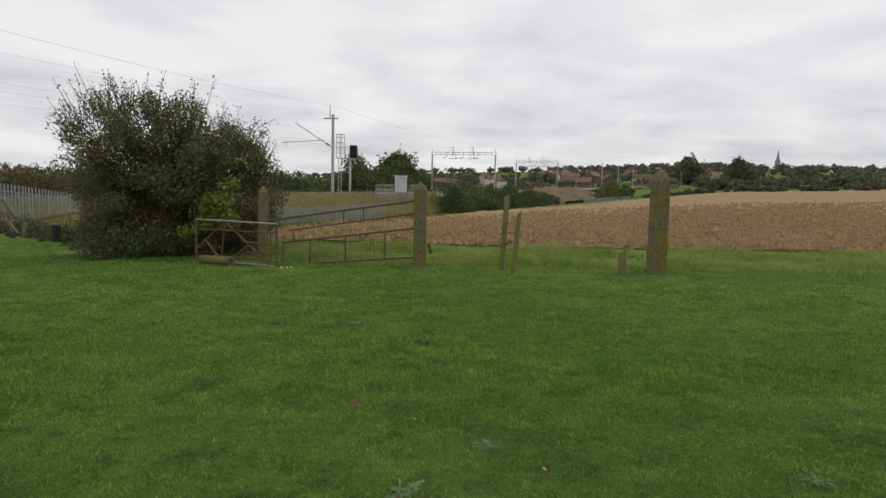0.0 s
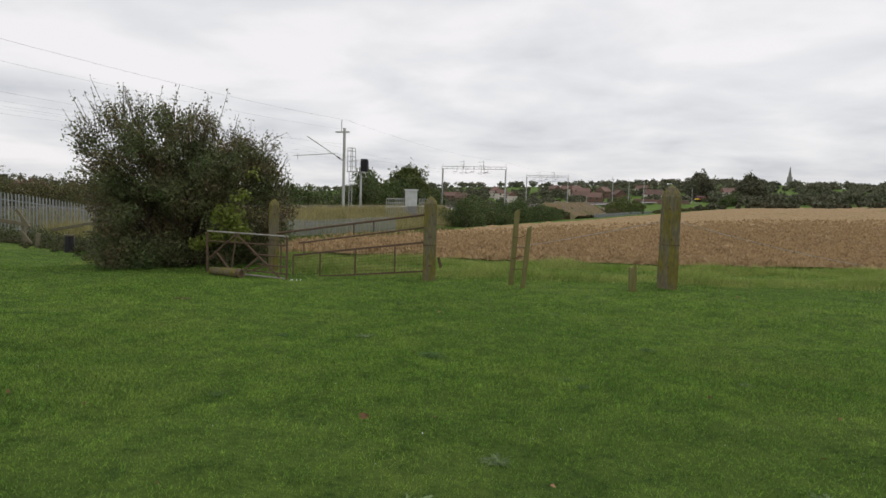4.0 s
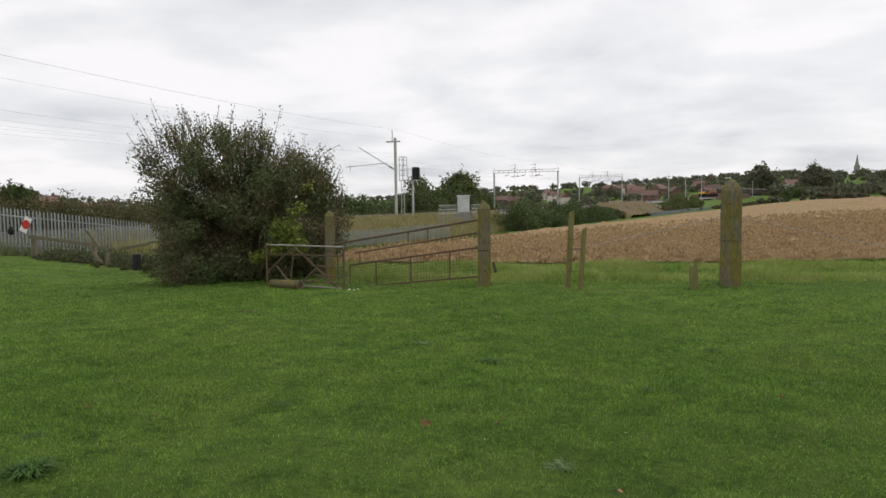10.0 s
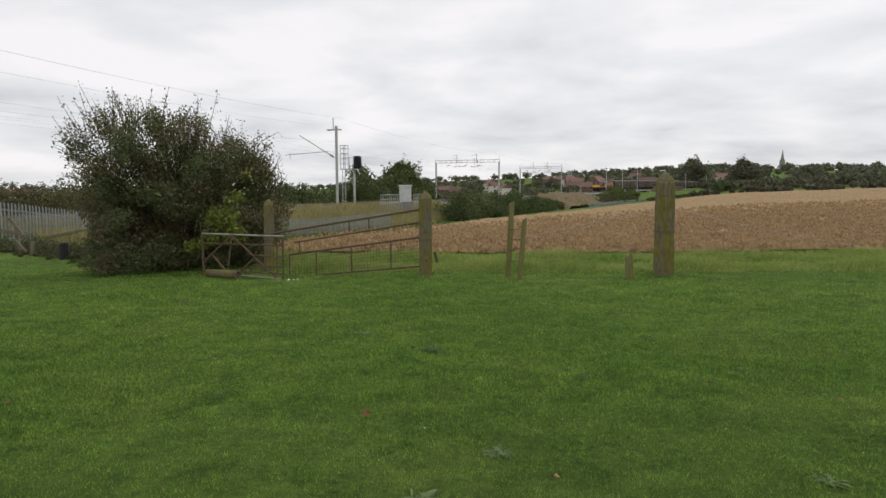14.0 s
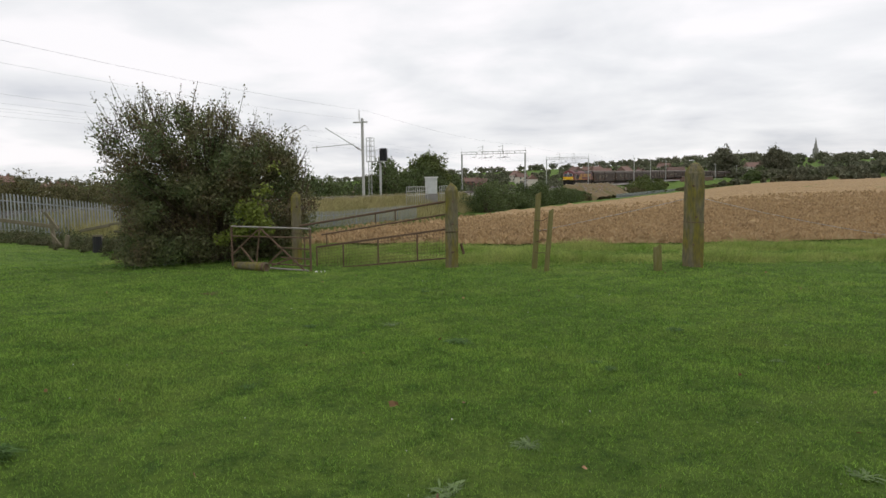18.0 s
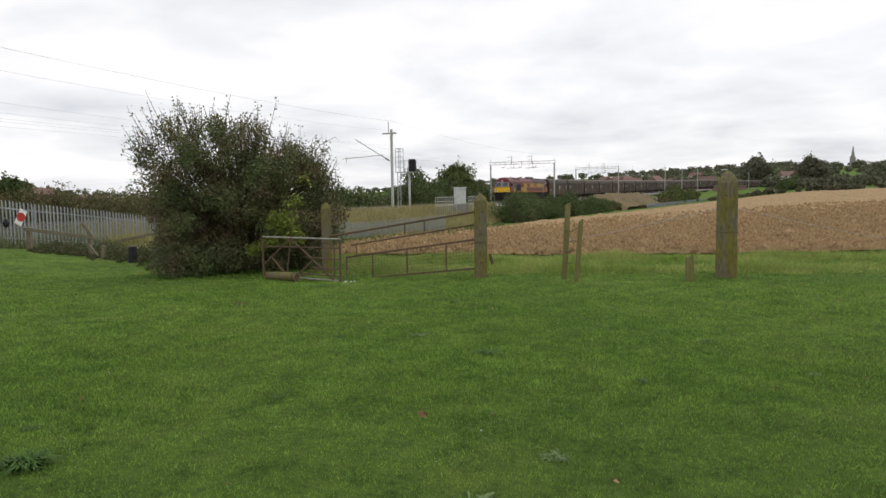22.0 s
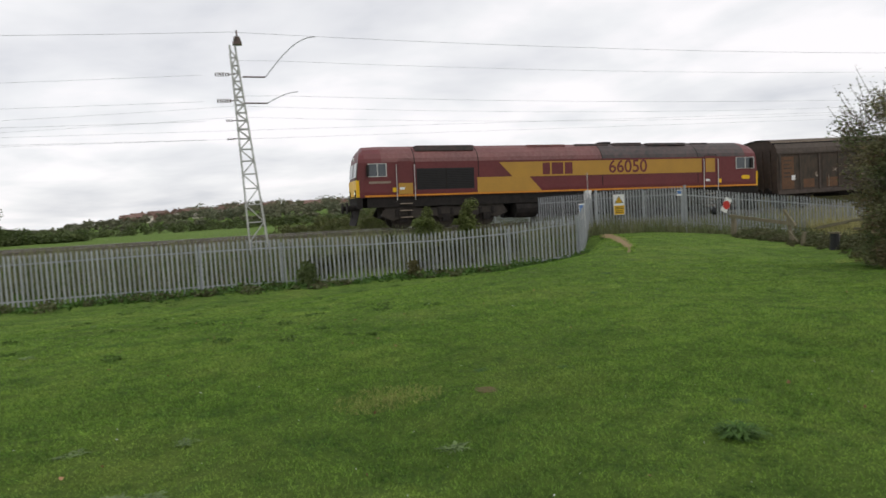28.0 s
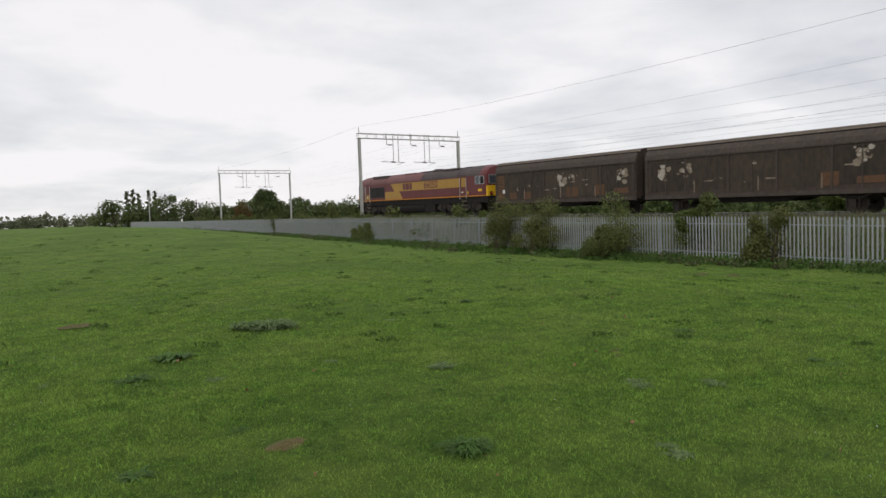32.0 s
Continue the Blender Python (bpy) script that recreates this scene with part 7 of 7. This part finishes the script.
        f.add([(x0 - 0.1 * sgn, -1.25, 1.02), (x0 - 0.1 * sgn, 1.25, 1.02), (x0 + 0.1 * sgn, 1.1, 0.25), (x0 + 0.1 * sgn, -1.1, 0.25), (x0 - 0.14 * sgn, -1.25, 1.02), (x0 - 0.14 * sgn, 1.25, 1.02), (x0 + 0.06 * sgn, 1.1, 0.25), (x0 + 0.06 * sgn, -1.1, 0.25)], [(0, 1, 2, 3), (7, 6, 5, 4), (0, 3, 7, 4), (1, 5, 6, 2), (2, 6, 7, 3)])
        part("snow_plough", f, MAT["frame"], g)
        for sy in (-0.9, 0.9):
            lamp = MAT["lamp_on"] if end == "front" else MAT["red"]
            h = part("headlight", Form().rod((x0, sy, 1.72), (x0 + 0.05 * sgn, sy, 1.72), 0.15, n=14), MAT["frame"], g)
            part("lens", Form().rod((x0 + 0.05 * sgn, sy, 1.72), (x0 + 0.06 * sgn, sy, 1.72), 0.08, n=14), lamp, h)
        part("marker_lamp", Form().rod((fx(3.3), 0, 3.3), (fx(3.3) + 0.05 * sgn, 0, 3.3), 0.09, n=12), MAT["white"], g)
        f = Form()
        f.rod((x0 + 0.10 * sgn, -1.0, 1.55), (x0 + 0.10 * sgn, 1.0, 1.55), 0.02)
        for sy in (-1.0, 1.0):
            f.rod((x0, sy, 1.55), (x0 + 0.10 * sgn, sy, 1.55), 0.02)
        part("nose_handrail", f, MAT["frame"], g)
        f = Form()
        for sy in (-1.12, 1.12):
            f.box(x0 - 0.5 * sgn - 0.06, sy * 1.24 - 0.03, 2.45, x0 - 0.5 * sgn + 0.06, sy * 1.24 + 0.03, 2.95)
        part("mirror", f, MAT["frame"], g)
    wheels = bogie(g, -3.9) + bogie(g, -L + 3.9)
    return g, wheels


VAN_L = 13.1


def van(rusty, seed):
    """One half of a twin sliding-wall van."""
    rng = random.Random(seed)
    g = thing("sliding_wall_van", Matrix.Identity(4), "grimy dark brown sliding-wall freight van with scuffed and rusty patches", "wagon", "freight vans of the train")
    L = VAN_L
    sec = [(1.36, 1.30), (1.38, 1.42), (1.38, 3.40), (1.33, 3.64), (1.17, 3.92), (0.94, 4.08), (0.0, 4.18)]
    ring = sec + [(-y, z) for y, z in sec[-2::-1]]
    body = Form().loft([[(x, y, z) for y, z in ring] for x in (-0.10, -L / 2, -L + 0.10)])
    part("body", body, MAT["wagon"], g)
    hood = sec[2:6]
    for sy in (-1, 1):
        for i in range(4):
            x0, x1 = -0.12 - i * (L - 0.24) / 4 - 0.02, -0.12 - (i + 1) * (L - 0.24) / 4 + 0.02
            f = Form().loft([[(x, sy * (y + 0.012), z + 0.006) for y, z in hood] for x in (x0, x1)], closed=False)
            part("hood_panel", f, MAT["wagon_hood"], g)
    f = Form()
    rr = [(1.08, 3.97), (1.07, 4.09), (0.94, 4.13), (0.5, 4.18), (0.0, 4.22), (-0.5, 4.18), (-0.94, 4.13), (-1.07, 4.09), (-1.08, 3.97)]
    f.loft([[(x, y, z) for y, z in rr] for x in (0.0, -L / 2, -L)], closed=False)
    part("roof", f, MAT["wagon_roof"], g, "pale dusty roof sheet")
    for sy in (-1, 1):
        y = sy * 1.38
        n = 10
        for i in range(n + 1):
            x = -0.28 - (L - 0.56) * i / n
            w = 0.05 if i % 2 else 0.085
            part("post", Form().box(x - w / 2, y - 0.01 * sy, 1.42, x + w / 2, y + 0.05 * sy, 3.36), MAT["wagon_hood"], g)
        f = Form()
        f.box(-L + 0.12, y - 0.03 * sy, 1.22, -0.12, y + 0.045 * sy, 1.42)
        part("sill", f, MAT["wagon_hood"], g)
        f = Form()
        f.box(-L + 0.14, y - 0.02 * sy, 3.34, -0.14, y + 0.05 * sy, 3.42)
        part("top_rail", f, MAT["wagon_hood"], g)
        part("roof_lip", Form().box(-L + 0.02, sy * 1.075 - 0.012, 3.96, -0.02, sy * 1.075 + 0.022, 4.03), MAT["scuff"], g, "thin pale edge of the roof sheet")
        part("gutter", Form().box(-L + 0.06, sy * 1.17 - 0.02, 3.86, -0.06, sy * 1.17 + 0.03, 3.95), MAT["frame"], g)
        for i in range(5):
            xa = -0.40 - (L - 0.8) * (2 * i) / 10
            part("wall_panel", Form().box(xa - (L - 0.8) / 10 * 1.85, y + 0.001 * sy, 1.62, xa - 0.12, y + 0.014 * sy, 3.22), MAT["wagon_side"], g)
        for x in (-3.35, -6.9, -9.9):
            part("door_lever", Form().rod((x, y + 0.06 * sy, 1.5), (x, y + 0.06 * sy, 2.15), 0.022), MAT["scuff"], g)
        # end panel, faded and rusty
        if rusty:
            part("rust_panel", Form().box(-1.15, y + 0.015 * sy, 1.5, -0.38, y + 0.022 * sy, 3.2), MAT["wagon_rust"], g)
            for z, w in ((2.95, 0.5), (2.75, 0.35), (2.55, 0.5), (2.3, 0.4), (2.1, 0.5)):
                part("writing_bar", Form().box(-0.5 - w, y + 0.023 * sy, z, -0.5, y + 0.026 * sy, z + 0.07), MAT["wagon"], g)
            part("white_card", Form().box(-1.22, y + 0.026 * sy, 1.95, -0.98, y + 0.030 * sy, 2.2), MAT["white"], g)
        # scuffed paint: ragged plates a few millimetres proud
        spots = [(-6.9 if rusty else -1.3, 2.62, 0.9, 0.85), (-11.9 if rusty else -11.6, 2.72, 0.9, 0.75), (-8.0 if rusty else -2.9, 2.75, 0.65, 0.5)]
        spots += [(-rng.uniform(1.5, L - 1.2), rng.uniform(1.7, 3.0), rng.uniform(0.15, 0.45), rng.uniform(0.08, 0.25)) for _ in range(6)]
        for cx, cz, w, h in spots:
            flakes, pale = Form(), Form()
            for q in range(18 if w > 0.6 else 7):
                fx, fz = cx + rng.gauss(0, 0.27) * w, cz + rng.gauss(0, 0.27) * h
                r = rng.uniform(0.10, 0.26) * h if q < 9 else rng.uniform(0.02, 0.07)
                to = pale if q % 3 == 2 else flakes
                k, lift = 9, (0.0205 if q % 3 == 2 else 0.019) + 0.0001 * q
                ring = [(fx + r * 1.25 * math.cos(a) * rng.uniform(0.55, 1.15), y + lift * sy, fz + r * math.sin(a) * rng.uniform(0.55, 1.15)) for a in [2 * math.pi * n_ / k for n_ in range(k)]]
                to.add(ring, [tuple(range(k))])
            tagged(part("flaked_paint", flakes, MAT["scuff"], g), "flaking tan and rusty paint", kind="stuff")
            if pale.v:
                tagged(part("bare_primer", pale, MAT["primer"], g), "pale bare primer showing through", kind="stuff")
        for cx, cz, w, h in ((-7.9, 1.85, 1.0, 0.6), (-3.6, 1.75, 0.7, 0.5), (-2.1, 1.75, 0.7, 0.45), (-10.2, 1.9, 0.8, 0.6), (-11.9, 1.8, 1.1, 0.3)):
            if rng.random() < 0.8:
                part("rust_patch", Form().box(cx - w / 2, y + 0.012 * sy, cz - h / 2, cx + w / 2, y + 0.017 * sy, cz + h / 2), MAT["wagon_rust"], g)
        # chalk marks in plain bars
        for i in range(3):
            x, z = -rng.uniform(2, L - 2), rng.uniform(1.9, 2.6)
            part("writing_bar", Form().box(x - 0.5, y + 0.036 * sy, z, x, y + 0.039 * sy, z + 0.06), MAT["scuff"], g)
    # ends and running gear
    for x, s in ((-0.10, 1), (-L + 0.10, -1)):
        f = Form()
        for yy in (-0.9, -0.3, 0.3, 0.9):
            f.box(min(x, x + 0.06 * s), yy - 0.05, 1.35, max(x, x + 0.06 * s), yy + 0.05, 3.6)
        part("end_rib", f, MAT["wagon"], g)
    f = Form()
    f.box(-L + 0.2, -1.1, 0.80, -0.2, 1.1, 1.20)
    for sy in (-1, 1):
        f.add([(-3.9, sy * 0.95, 0.95), (-5.0, sy * 0.95, 0.62), (-8.0, sy * 0.95, 0.62), (-9.1, sy * 0.95, 0.95), (-3.9, sy * 0.99, 0.95), (-5.0, sy * 0.99, 0.62), (-8.0, sy * 0.99, 0.62), (-9.1, sy * 0.99, 0.95)], [(0, 1, 2, 3), (7, 6, 5, 4), (0, 4, 5, 1), (1, 5, 6, 2), (2, 6, 7, 3)])
    part("underframe", f, MAT["frame"], g)
    f = Form()
    for i in range(4):
        f.rod((-4.6 - 0.5 * i, -0.9, 0.75), (-4.6 - 0.5 * i, 0.9, 0.75), 0.14, n=10)
    part("brake_gear", f, MAT["frame"], g)
    wheels = []
    for x in (-2.05, -L + 2.05):
        f = Form()
        for sy in (-1, 1):
            f.wheel((0, sy * 0.74, 0), (0, 1, 0), 0.47, 0.13, 22)
            f.wheel((0, sy * 0.84, 0), (0, 1, 0), 0.2, 0.1, 10)
            for k in range(4):
                f.box(-0.03, sy * 0.80, 0.1, 0.03, sy * 0.81 + 0.01, 0.38, Matrix.Rotation(k * 1.5708, 4, "Y"))
        f.rod((0, -0.7, 0), (0, 0.7, 0), 0.08, n=8)
        w = part("wheelset", f, MAT["wheel"], g)
        w.matrix_basis = Matrix.Translation((x, 0, 0.47))
        wheels.append((x, 0.47))
        for sy in (-1, 1):
            y = sy * 1.08
            part("axlebox", Form().box(x - 0.16, y - 0.12, 0.30, x + 0.16, y + 0.12, 0.64), MAT["bogie"], g)
            part("leaf_spring", Form().tube([(x - 0.75, y, 0.92), (x - 0.4, y, 0.74), (x, y, 0.68), (x + 0.4, y, 0.74), (x + 0.75, y, 0.92)], 0.06, 6), MAT["bogie"], g)
            for dx in (-0.26, 0.26):
                part("axle_guard", Form().box(x + dx - 0.03, y - 0.05, 0.28, x + dx + 0.03, y + 0.05, 0.98), MAT["bogie"], g)
    for x, s in ((0, 1), (-L, -1)):
        for sy in (-0.87, 0.87):
            f = Form()
            f.rod((x - 0.2 * s, sy, 1.05), (x + 0.10 * s, sy, 1.05), 0.1, n=10)
            f.rod((x + 0.10 * s, sy, 1.05), (x + 0.16 * s, sy, 1.05), 0.22, n=14)
            part("buffer", f, MAT["frame"], g)
    # the box rides low over its axles
    for c in g.children:
        if c.name.split(".")[0] not in ("wheelset", "axlebox", "leaf_spring", "axle_guard", "buffer", "brake_gear", "underframe"):
            c.matrix_basis = Matrix.Translation((0, 0, -0.33)) @ c.matrix_basis
    return g


loco, LOCO_WHEELS = locomotive()
VAN_PITCH = 13.525
VANS = []
_first, _second = van(True, 21), van(False, 22)
_third, _fourth = van(True, 23), van(False, 24)
for i_ in range(24):
    src = (_first, _second, _third, _fourth)[i_ % 4]
    VANS.append(src if i_ < 4 else copy_thing(src, Matrix.Identity(4)))

# ---------------------------------------------------------------- the far distance


def far_woods():
    """Tree masses on the skyline, too far to count, their haze mixed into the leaf colour."""
    rng = np.random.default_rng(55)
    pts = []
    spec = [(-42, -27, 400, 520, 6.5, 110), (-42, -12, 560, 720, 6.5, 280), (-14, 3, 430, 700, 5.5, 240), (-30, -15.5, 405, 470, 5.2, 170), (3, 16, 420, 640, 7.5, 110), (-34, -17, 330, 365, 3.0, 55), (-14, 18, 760, 880, 6.5, 170), (-42, -14, 760, 860, 6, 130), (16, 40, 700, 880, 7, 80), (-8, 18, 470, 620, 5.5, 70), (16, 38, 380, 560, 7, 110), (38, 64, 380, 520, 7, 90), (62, 79, 560, 800, 10.5, 120), (64, 78, 500, 560, 7.5, 42), (78, 87, 500, 700, 6.0, 46), (60, 92, 250, 330, 3.2, 60), (65, 88, 430, 480, 3.6, 40), (86, 118, 420, 520, 5, 70), (118, 150, 330, 420, 9.5, 170), (148, 175, 420, 700, 8.5, 130)]
    for y0, y1, r0, r1, h, n in spec:
        for i in range(n):
            yaw, r = rng.uniform(y0, y1), rng.uniform(r0, r1)
            x, y = polar(yaw, r)
            z = land_at(x, y)
            hh = h * rng.uniform(0.5, 1.25)
            for j in range(3):
                c = (x + rng.normal(0, hh * 0.3), y + rng.normal(0, hh * 0.3), z + hh * rng.uniform(0.35, 0.7))
                pts.append(blob_points(rng, c, (hh * 0.42, hh * 0.42, hh * 0.36), 34, 0.3))
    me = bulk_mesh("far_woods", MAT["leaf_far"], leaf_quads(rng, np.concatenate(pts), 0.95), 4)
    tagged(new("far_woods", me), "dark green woods and hedges along the horizon", "woods", kind="stuff")


far_woods()
# crowns share the leaf colour that has haze painted in
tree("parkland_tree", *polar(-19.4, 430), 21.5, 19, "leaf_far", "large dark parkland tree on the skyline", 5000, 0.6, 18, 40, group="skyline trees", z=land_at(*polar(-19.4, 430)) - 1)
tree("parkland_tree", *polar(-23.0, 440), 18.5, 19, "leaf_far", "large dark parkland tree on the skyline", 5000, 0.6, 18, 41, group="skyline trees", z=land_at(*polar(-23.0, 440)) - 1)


def house(x, y, turn, w, d, h, seed):
    rng = random.Random(seed)
    z = land_at(x, y)
    g = thing("house", Matrix.Translation((x, y, z)) @ Matrix.Rotation(turn, 4, "Z"), "distant brick and rendered house with a tiled pitched roof", "house", "houses of the town")
    part("wall", Form().box(-w / 2, -d / 2, -2, w / 2, d / 2, h), MAT["render"] if rng.random() < 0.6 else MAT["brick"], g)
    f = Form()
    e, rise = 0.4, d * 0.42
    f.add([(-w / 2 - e, -d / 2 - e, h - 0.1), (w / 2 + e, -d / 2 - e, h - 0.1), (w / 2 + e, 0, h + rise), (-w / 2 - e, 0, h + rise), (-w / 2 - e, d / 2 + e, h - 0.1), (w / 2 + e, d / 2 + e, h - 0.1)], [(0, 1, 2, 3), (3, 2, 5, 4), (0, 3, 4), (1, 5, 2), (0, 4, 5, 1)])
    roof = part("roof", f, MAT["tile"], g)
    part("chimney", Form().box(w * 0.3, -0.5, h + rise - 0.9, w * 0.3 + 0.8, 0.5, h + rise + 1.1), MAT["brick"], roof)
    for sy in (-1, 1):
        for i in range(max(2, int(w / 3))):
            cx = -w / 2 + (i + 0.5) * w / max(2, int(w / 3))
            for zz in (0.9, 3.5):
                if zz + 1.2 < h:
                    part("window", Form().box(cx - 0.6, sy * d / 2 - 0.02, zz, cx + 0.6, sy * d / 2 + 0.02, zz + 1.2), MAT["glass"], g)
    return g


def town():
    rng = random.Random(17)
    spots = []
    for i in range(34):
        yaw = rng.uniform(66.5, 84)
        spots.append((yaw, rng.uniform(590, 780)))
    for i in range(30):
        spots.append((rng.uniform(-26, 14), rng.uniform(470, 640)))
    for i in range(8):
        spots.append((rng.uniform(26, 36), rng.uniform(330, 420)))
    for i, (yaw, r) in enumerate(spots):
        x, y = polar(yaw, r)
        house(x, y, radians(rng.uniform(0, 180)), rng.uniform(8, 15), rng.uniform(6.5, 8.5), rng.uniform(4.6, 5.6), 300 + i)


town()


def church():
    x, y = polar(-25.6, 760)
    z = land_at(x, y)
    g = thing("church_spire", Matrix.Translation((x, y, z)), "slender grey stone church spire above the trees", "church")
    part("tower", Form().box(-1.9, -1.9, -2, 1.9, 1.9, 9), MAT["stone"], g)
    f = Form()
    ring = [(1.8 * math.cos(i * math.pi / 4 + 0.39), 1.8 * math.sin(i * math.pi / 4 + 0.39)) for i in range(8)]
    f.loft([[(a * k, b * k, zz) for a, b in ring] for zz, k in ((9, 1.0), (13, 0.62), (19.5, 0.05))])
    part("spire", f, MAT["stone"], g)


church()


def viaduct():
    """Brick arches that carry the line over the valley."""
    s0, s1, n = -318.0, -378.0, 5
    g = thing("brick_viaduct", Matrix.Translation(along(s0, -1.5, 0)), "dark red brick railway viaduct with round arches", "bridge")
    inv = Matrix.Translation(-along(s0, -1.5, 0))
    span = (s1 - s0) / n
    zb = -6.0
    for face in (-2.4, 8.6):
        for i in range(n):
            f = Form()
            a, b = s0 + span * i, s0 + span * (i + 1)
            k = 10
            arc = []
            for j in range(k + 1):
                t = j / k
                x = 0.14 + 0.72 * t
                arc.append((a + span * x, -4.3 + 2.4 * math.sin(math.pi * t)))
            top0, top1 = inv @ along(a, face, 0.9), inv @ along(b, face, 0.9)
            low = [inv @ along(s, face, zz) for s, zz in arc]
            high = [inv @ along(s, face, 0.9) for s, zz in arc]
            f.add(low + high, [(j, j + 1, k + 2 + j, k + 1 + j) for j in range(k)])
            for (s_a, s_b) in ((a, arc[0][0]), (arc[-1][0], b)):
                f.add([inv @ along(s_a, face, zb), inv @ along(s_b, face, zb), inv @ along(s_b, face, 0.9), inv @ along(s_a, face, 0.9)], [(0, 1, 2, 3)])
            part("arch_wall", f, MAT["brick"], g)
    for i in range(n):
        f = Form()
        a = s0 + span * i
        k = 10
        rows = []
        for j in range(k + 1):
            t = j / k
            rows.append([inv @ along(a + span * (0.14 + 0.72 * t), o, -4.3 + 2.4 * math.sin(math.pi * t)) for o in (-2.4, 8.6)])
        f.loft(rows, closed=False)
        part("arch_soffit", f, MAT["brick"], g)
    for i in range(n + 1):
        f = Form()
        a = s0 + span * i
        f.add([inv @ along(a + span * dx, o, zz) for zz in (zb, 0.0) for o in (-2.35, 8.55) for dx in (-0.13, 0.13)], [(0, 1, 3, 2), (4, 6, 7, 5), (0, 4, 5, 1), (2, 3, 7, 6), (0, 2, 6, 4), (1, 5, 7, 3)])
        part("pier", f, MAT["brick"], g)
    f = Form()
    f.loft([[inv @ along(s0 + span * i / 2, o, zz) for o, zz in ((-2.6, 0.9), (-2.6, 1.1), (-2.2, 1.1), (-2.2, 0.9))] for i in range(2 * n + 1)])
    part("parapet", f, MAT["stone"], g)


viaduct()


def telegraph_pole(yaw, r, h):
    x, y = polar(yaw, r)
    g = thing("telegraph_pole", Matrix.Translation((x, y, land_at(x, y))), "thin wooden telegraph pole with a cross arm", "pole", "telegraph poles")
    part("shaft", Form().rod((0, 0, -0.3), (0, 0, h), 0.16, 0.11, n=7), MAT["bark"], g)
    part("arm", Form().box(-1.0, -0.06, h - 0.9, 1.0, 0.06, h - 0.75, Matrix.Rotation(radians(yaw), 4, "Z")), MAT["bark"], g)


telegraph_pole(151.0, 165, 5.4)
telegraph_pole(160.4, 330, 6.0)
telegraph_pole(158.3, 300, 6.5)


# ---------------------------------------------------------------- movement


def nose_at(t):
    return -4.79 + 16.62 * (t - 28) - 0.0087 * (t - 28) ** 2 + 0.11 * max(0.0, t - 28)


def on_track(front, a, b):
    """The pose of a vehicle whose front is at s = front and whose pivots are a and b metres behind it."""
    p, q = on_rails(front - a, 1.33), on_rails(front - b, 1.33)
    d = p - q
    turn = math.atan2(d.y, d.x)
    tilt = -math.atan2(d.z, d.xy.length)
    m = Matrix.Rotation(turn, 4, "Z") @ Matrix.Rotation(tilt, 4, "Y")
    return Matrix.Translation(p) @ m @ Matrix.Translation((a, 0, 0))


def motions():
    times = [0.5 * i for i in range(65)]
    walk(loco, [(t, on_track(nose_at(t), 3.9, LOCO_L - 3.9)) for t in times])
    for i, v in enumerate(VANS):
        start = LOCO_L + 1.04 + i * VAN_PITCH
        walk(v, [(float(t), on_track(nose_at(t) - start, 2.05, VAN_L - 2.05)) for t in range(0, 33)])
    # wheels roll without slip
    beats = [i / FPS for i in range(int(32 * FPS) + 1)]
    near_vans = [(c, c.matrix_basis.translation.x, 0.47) for v in VANS[:2] for c in v.children if c.name.split(".")[0] == "wheelset"]
    for w, x, r in LOCO_WHEELS + near_vans:
        walk(w, [(t, Matrix.Translation((x, 0, r)) @ Matrix.Rotation(((nose_at(t) - nose_at(0)) / r) % (2 * math.pi), 4, "Y")) for t in beats])


motions()
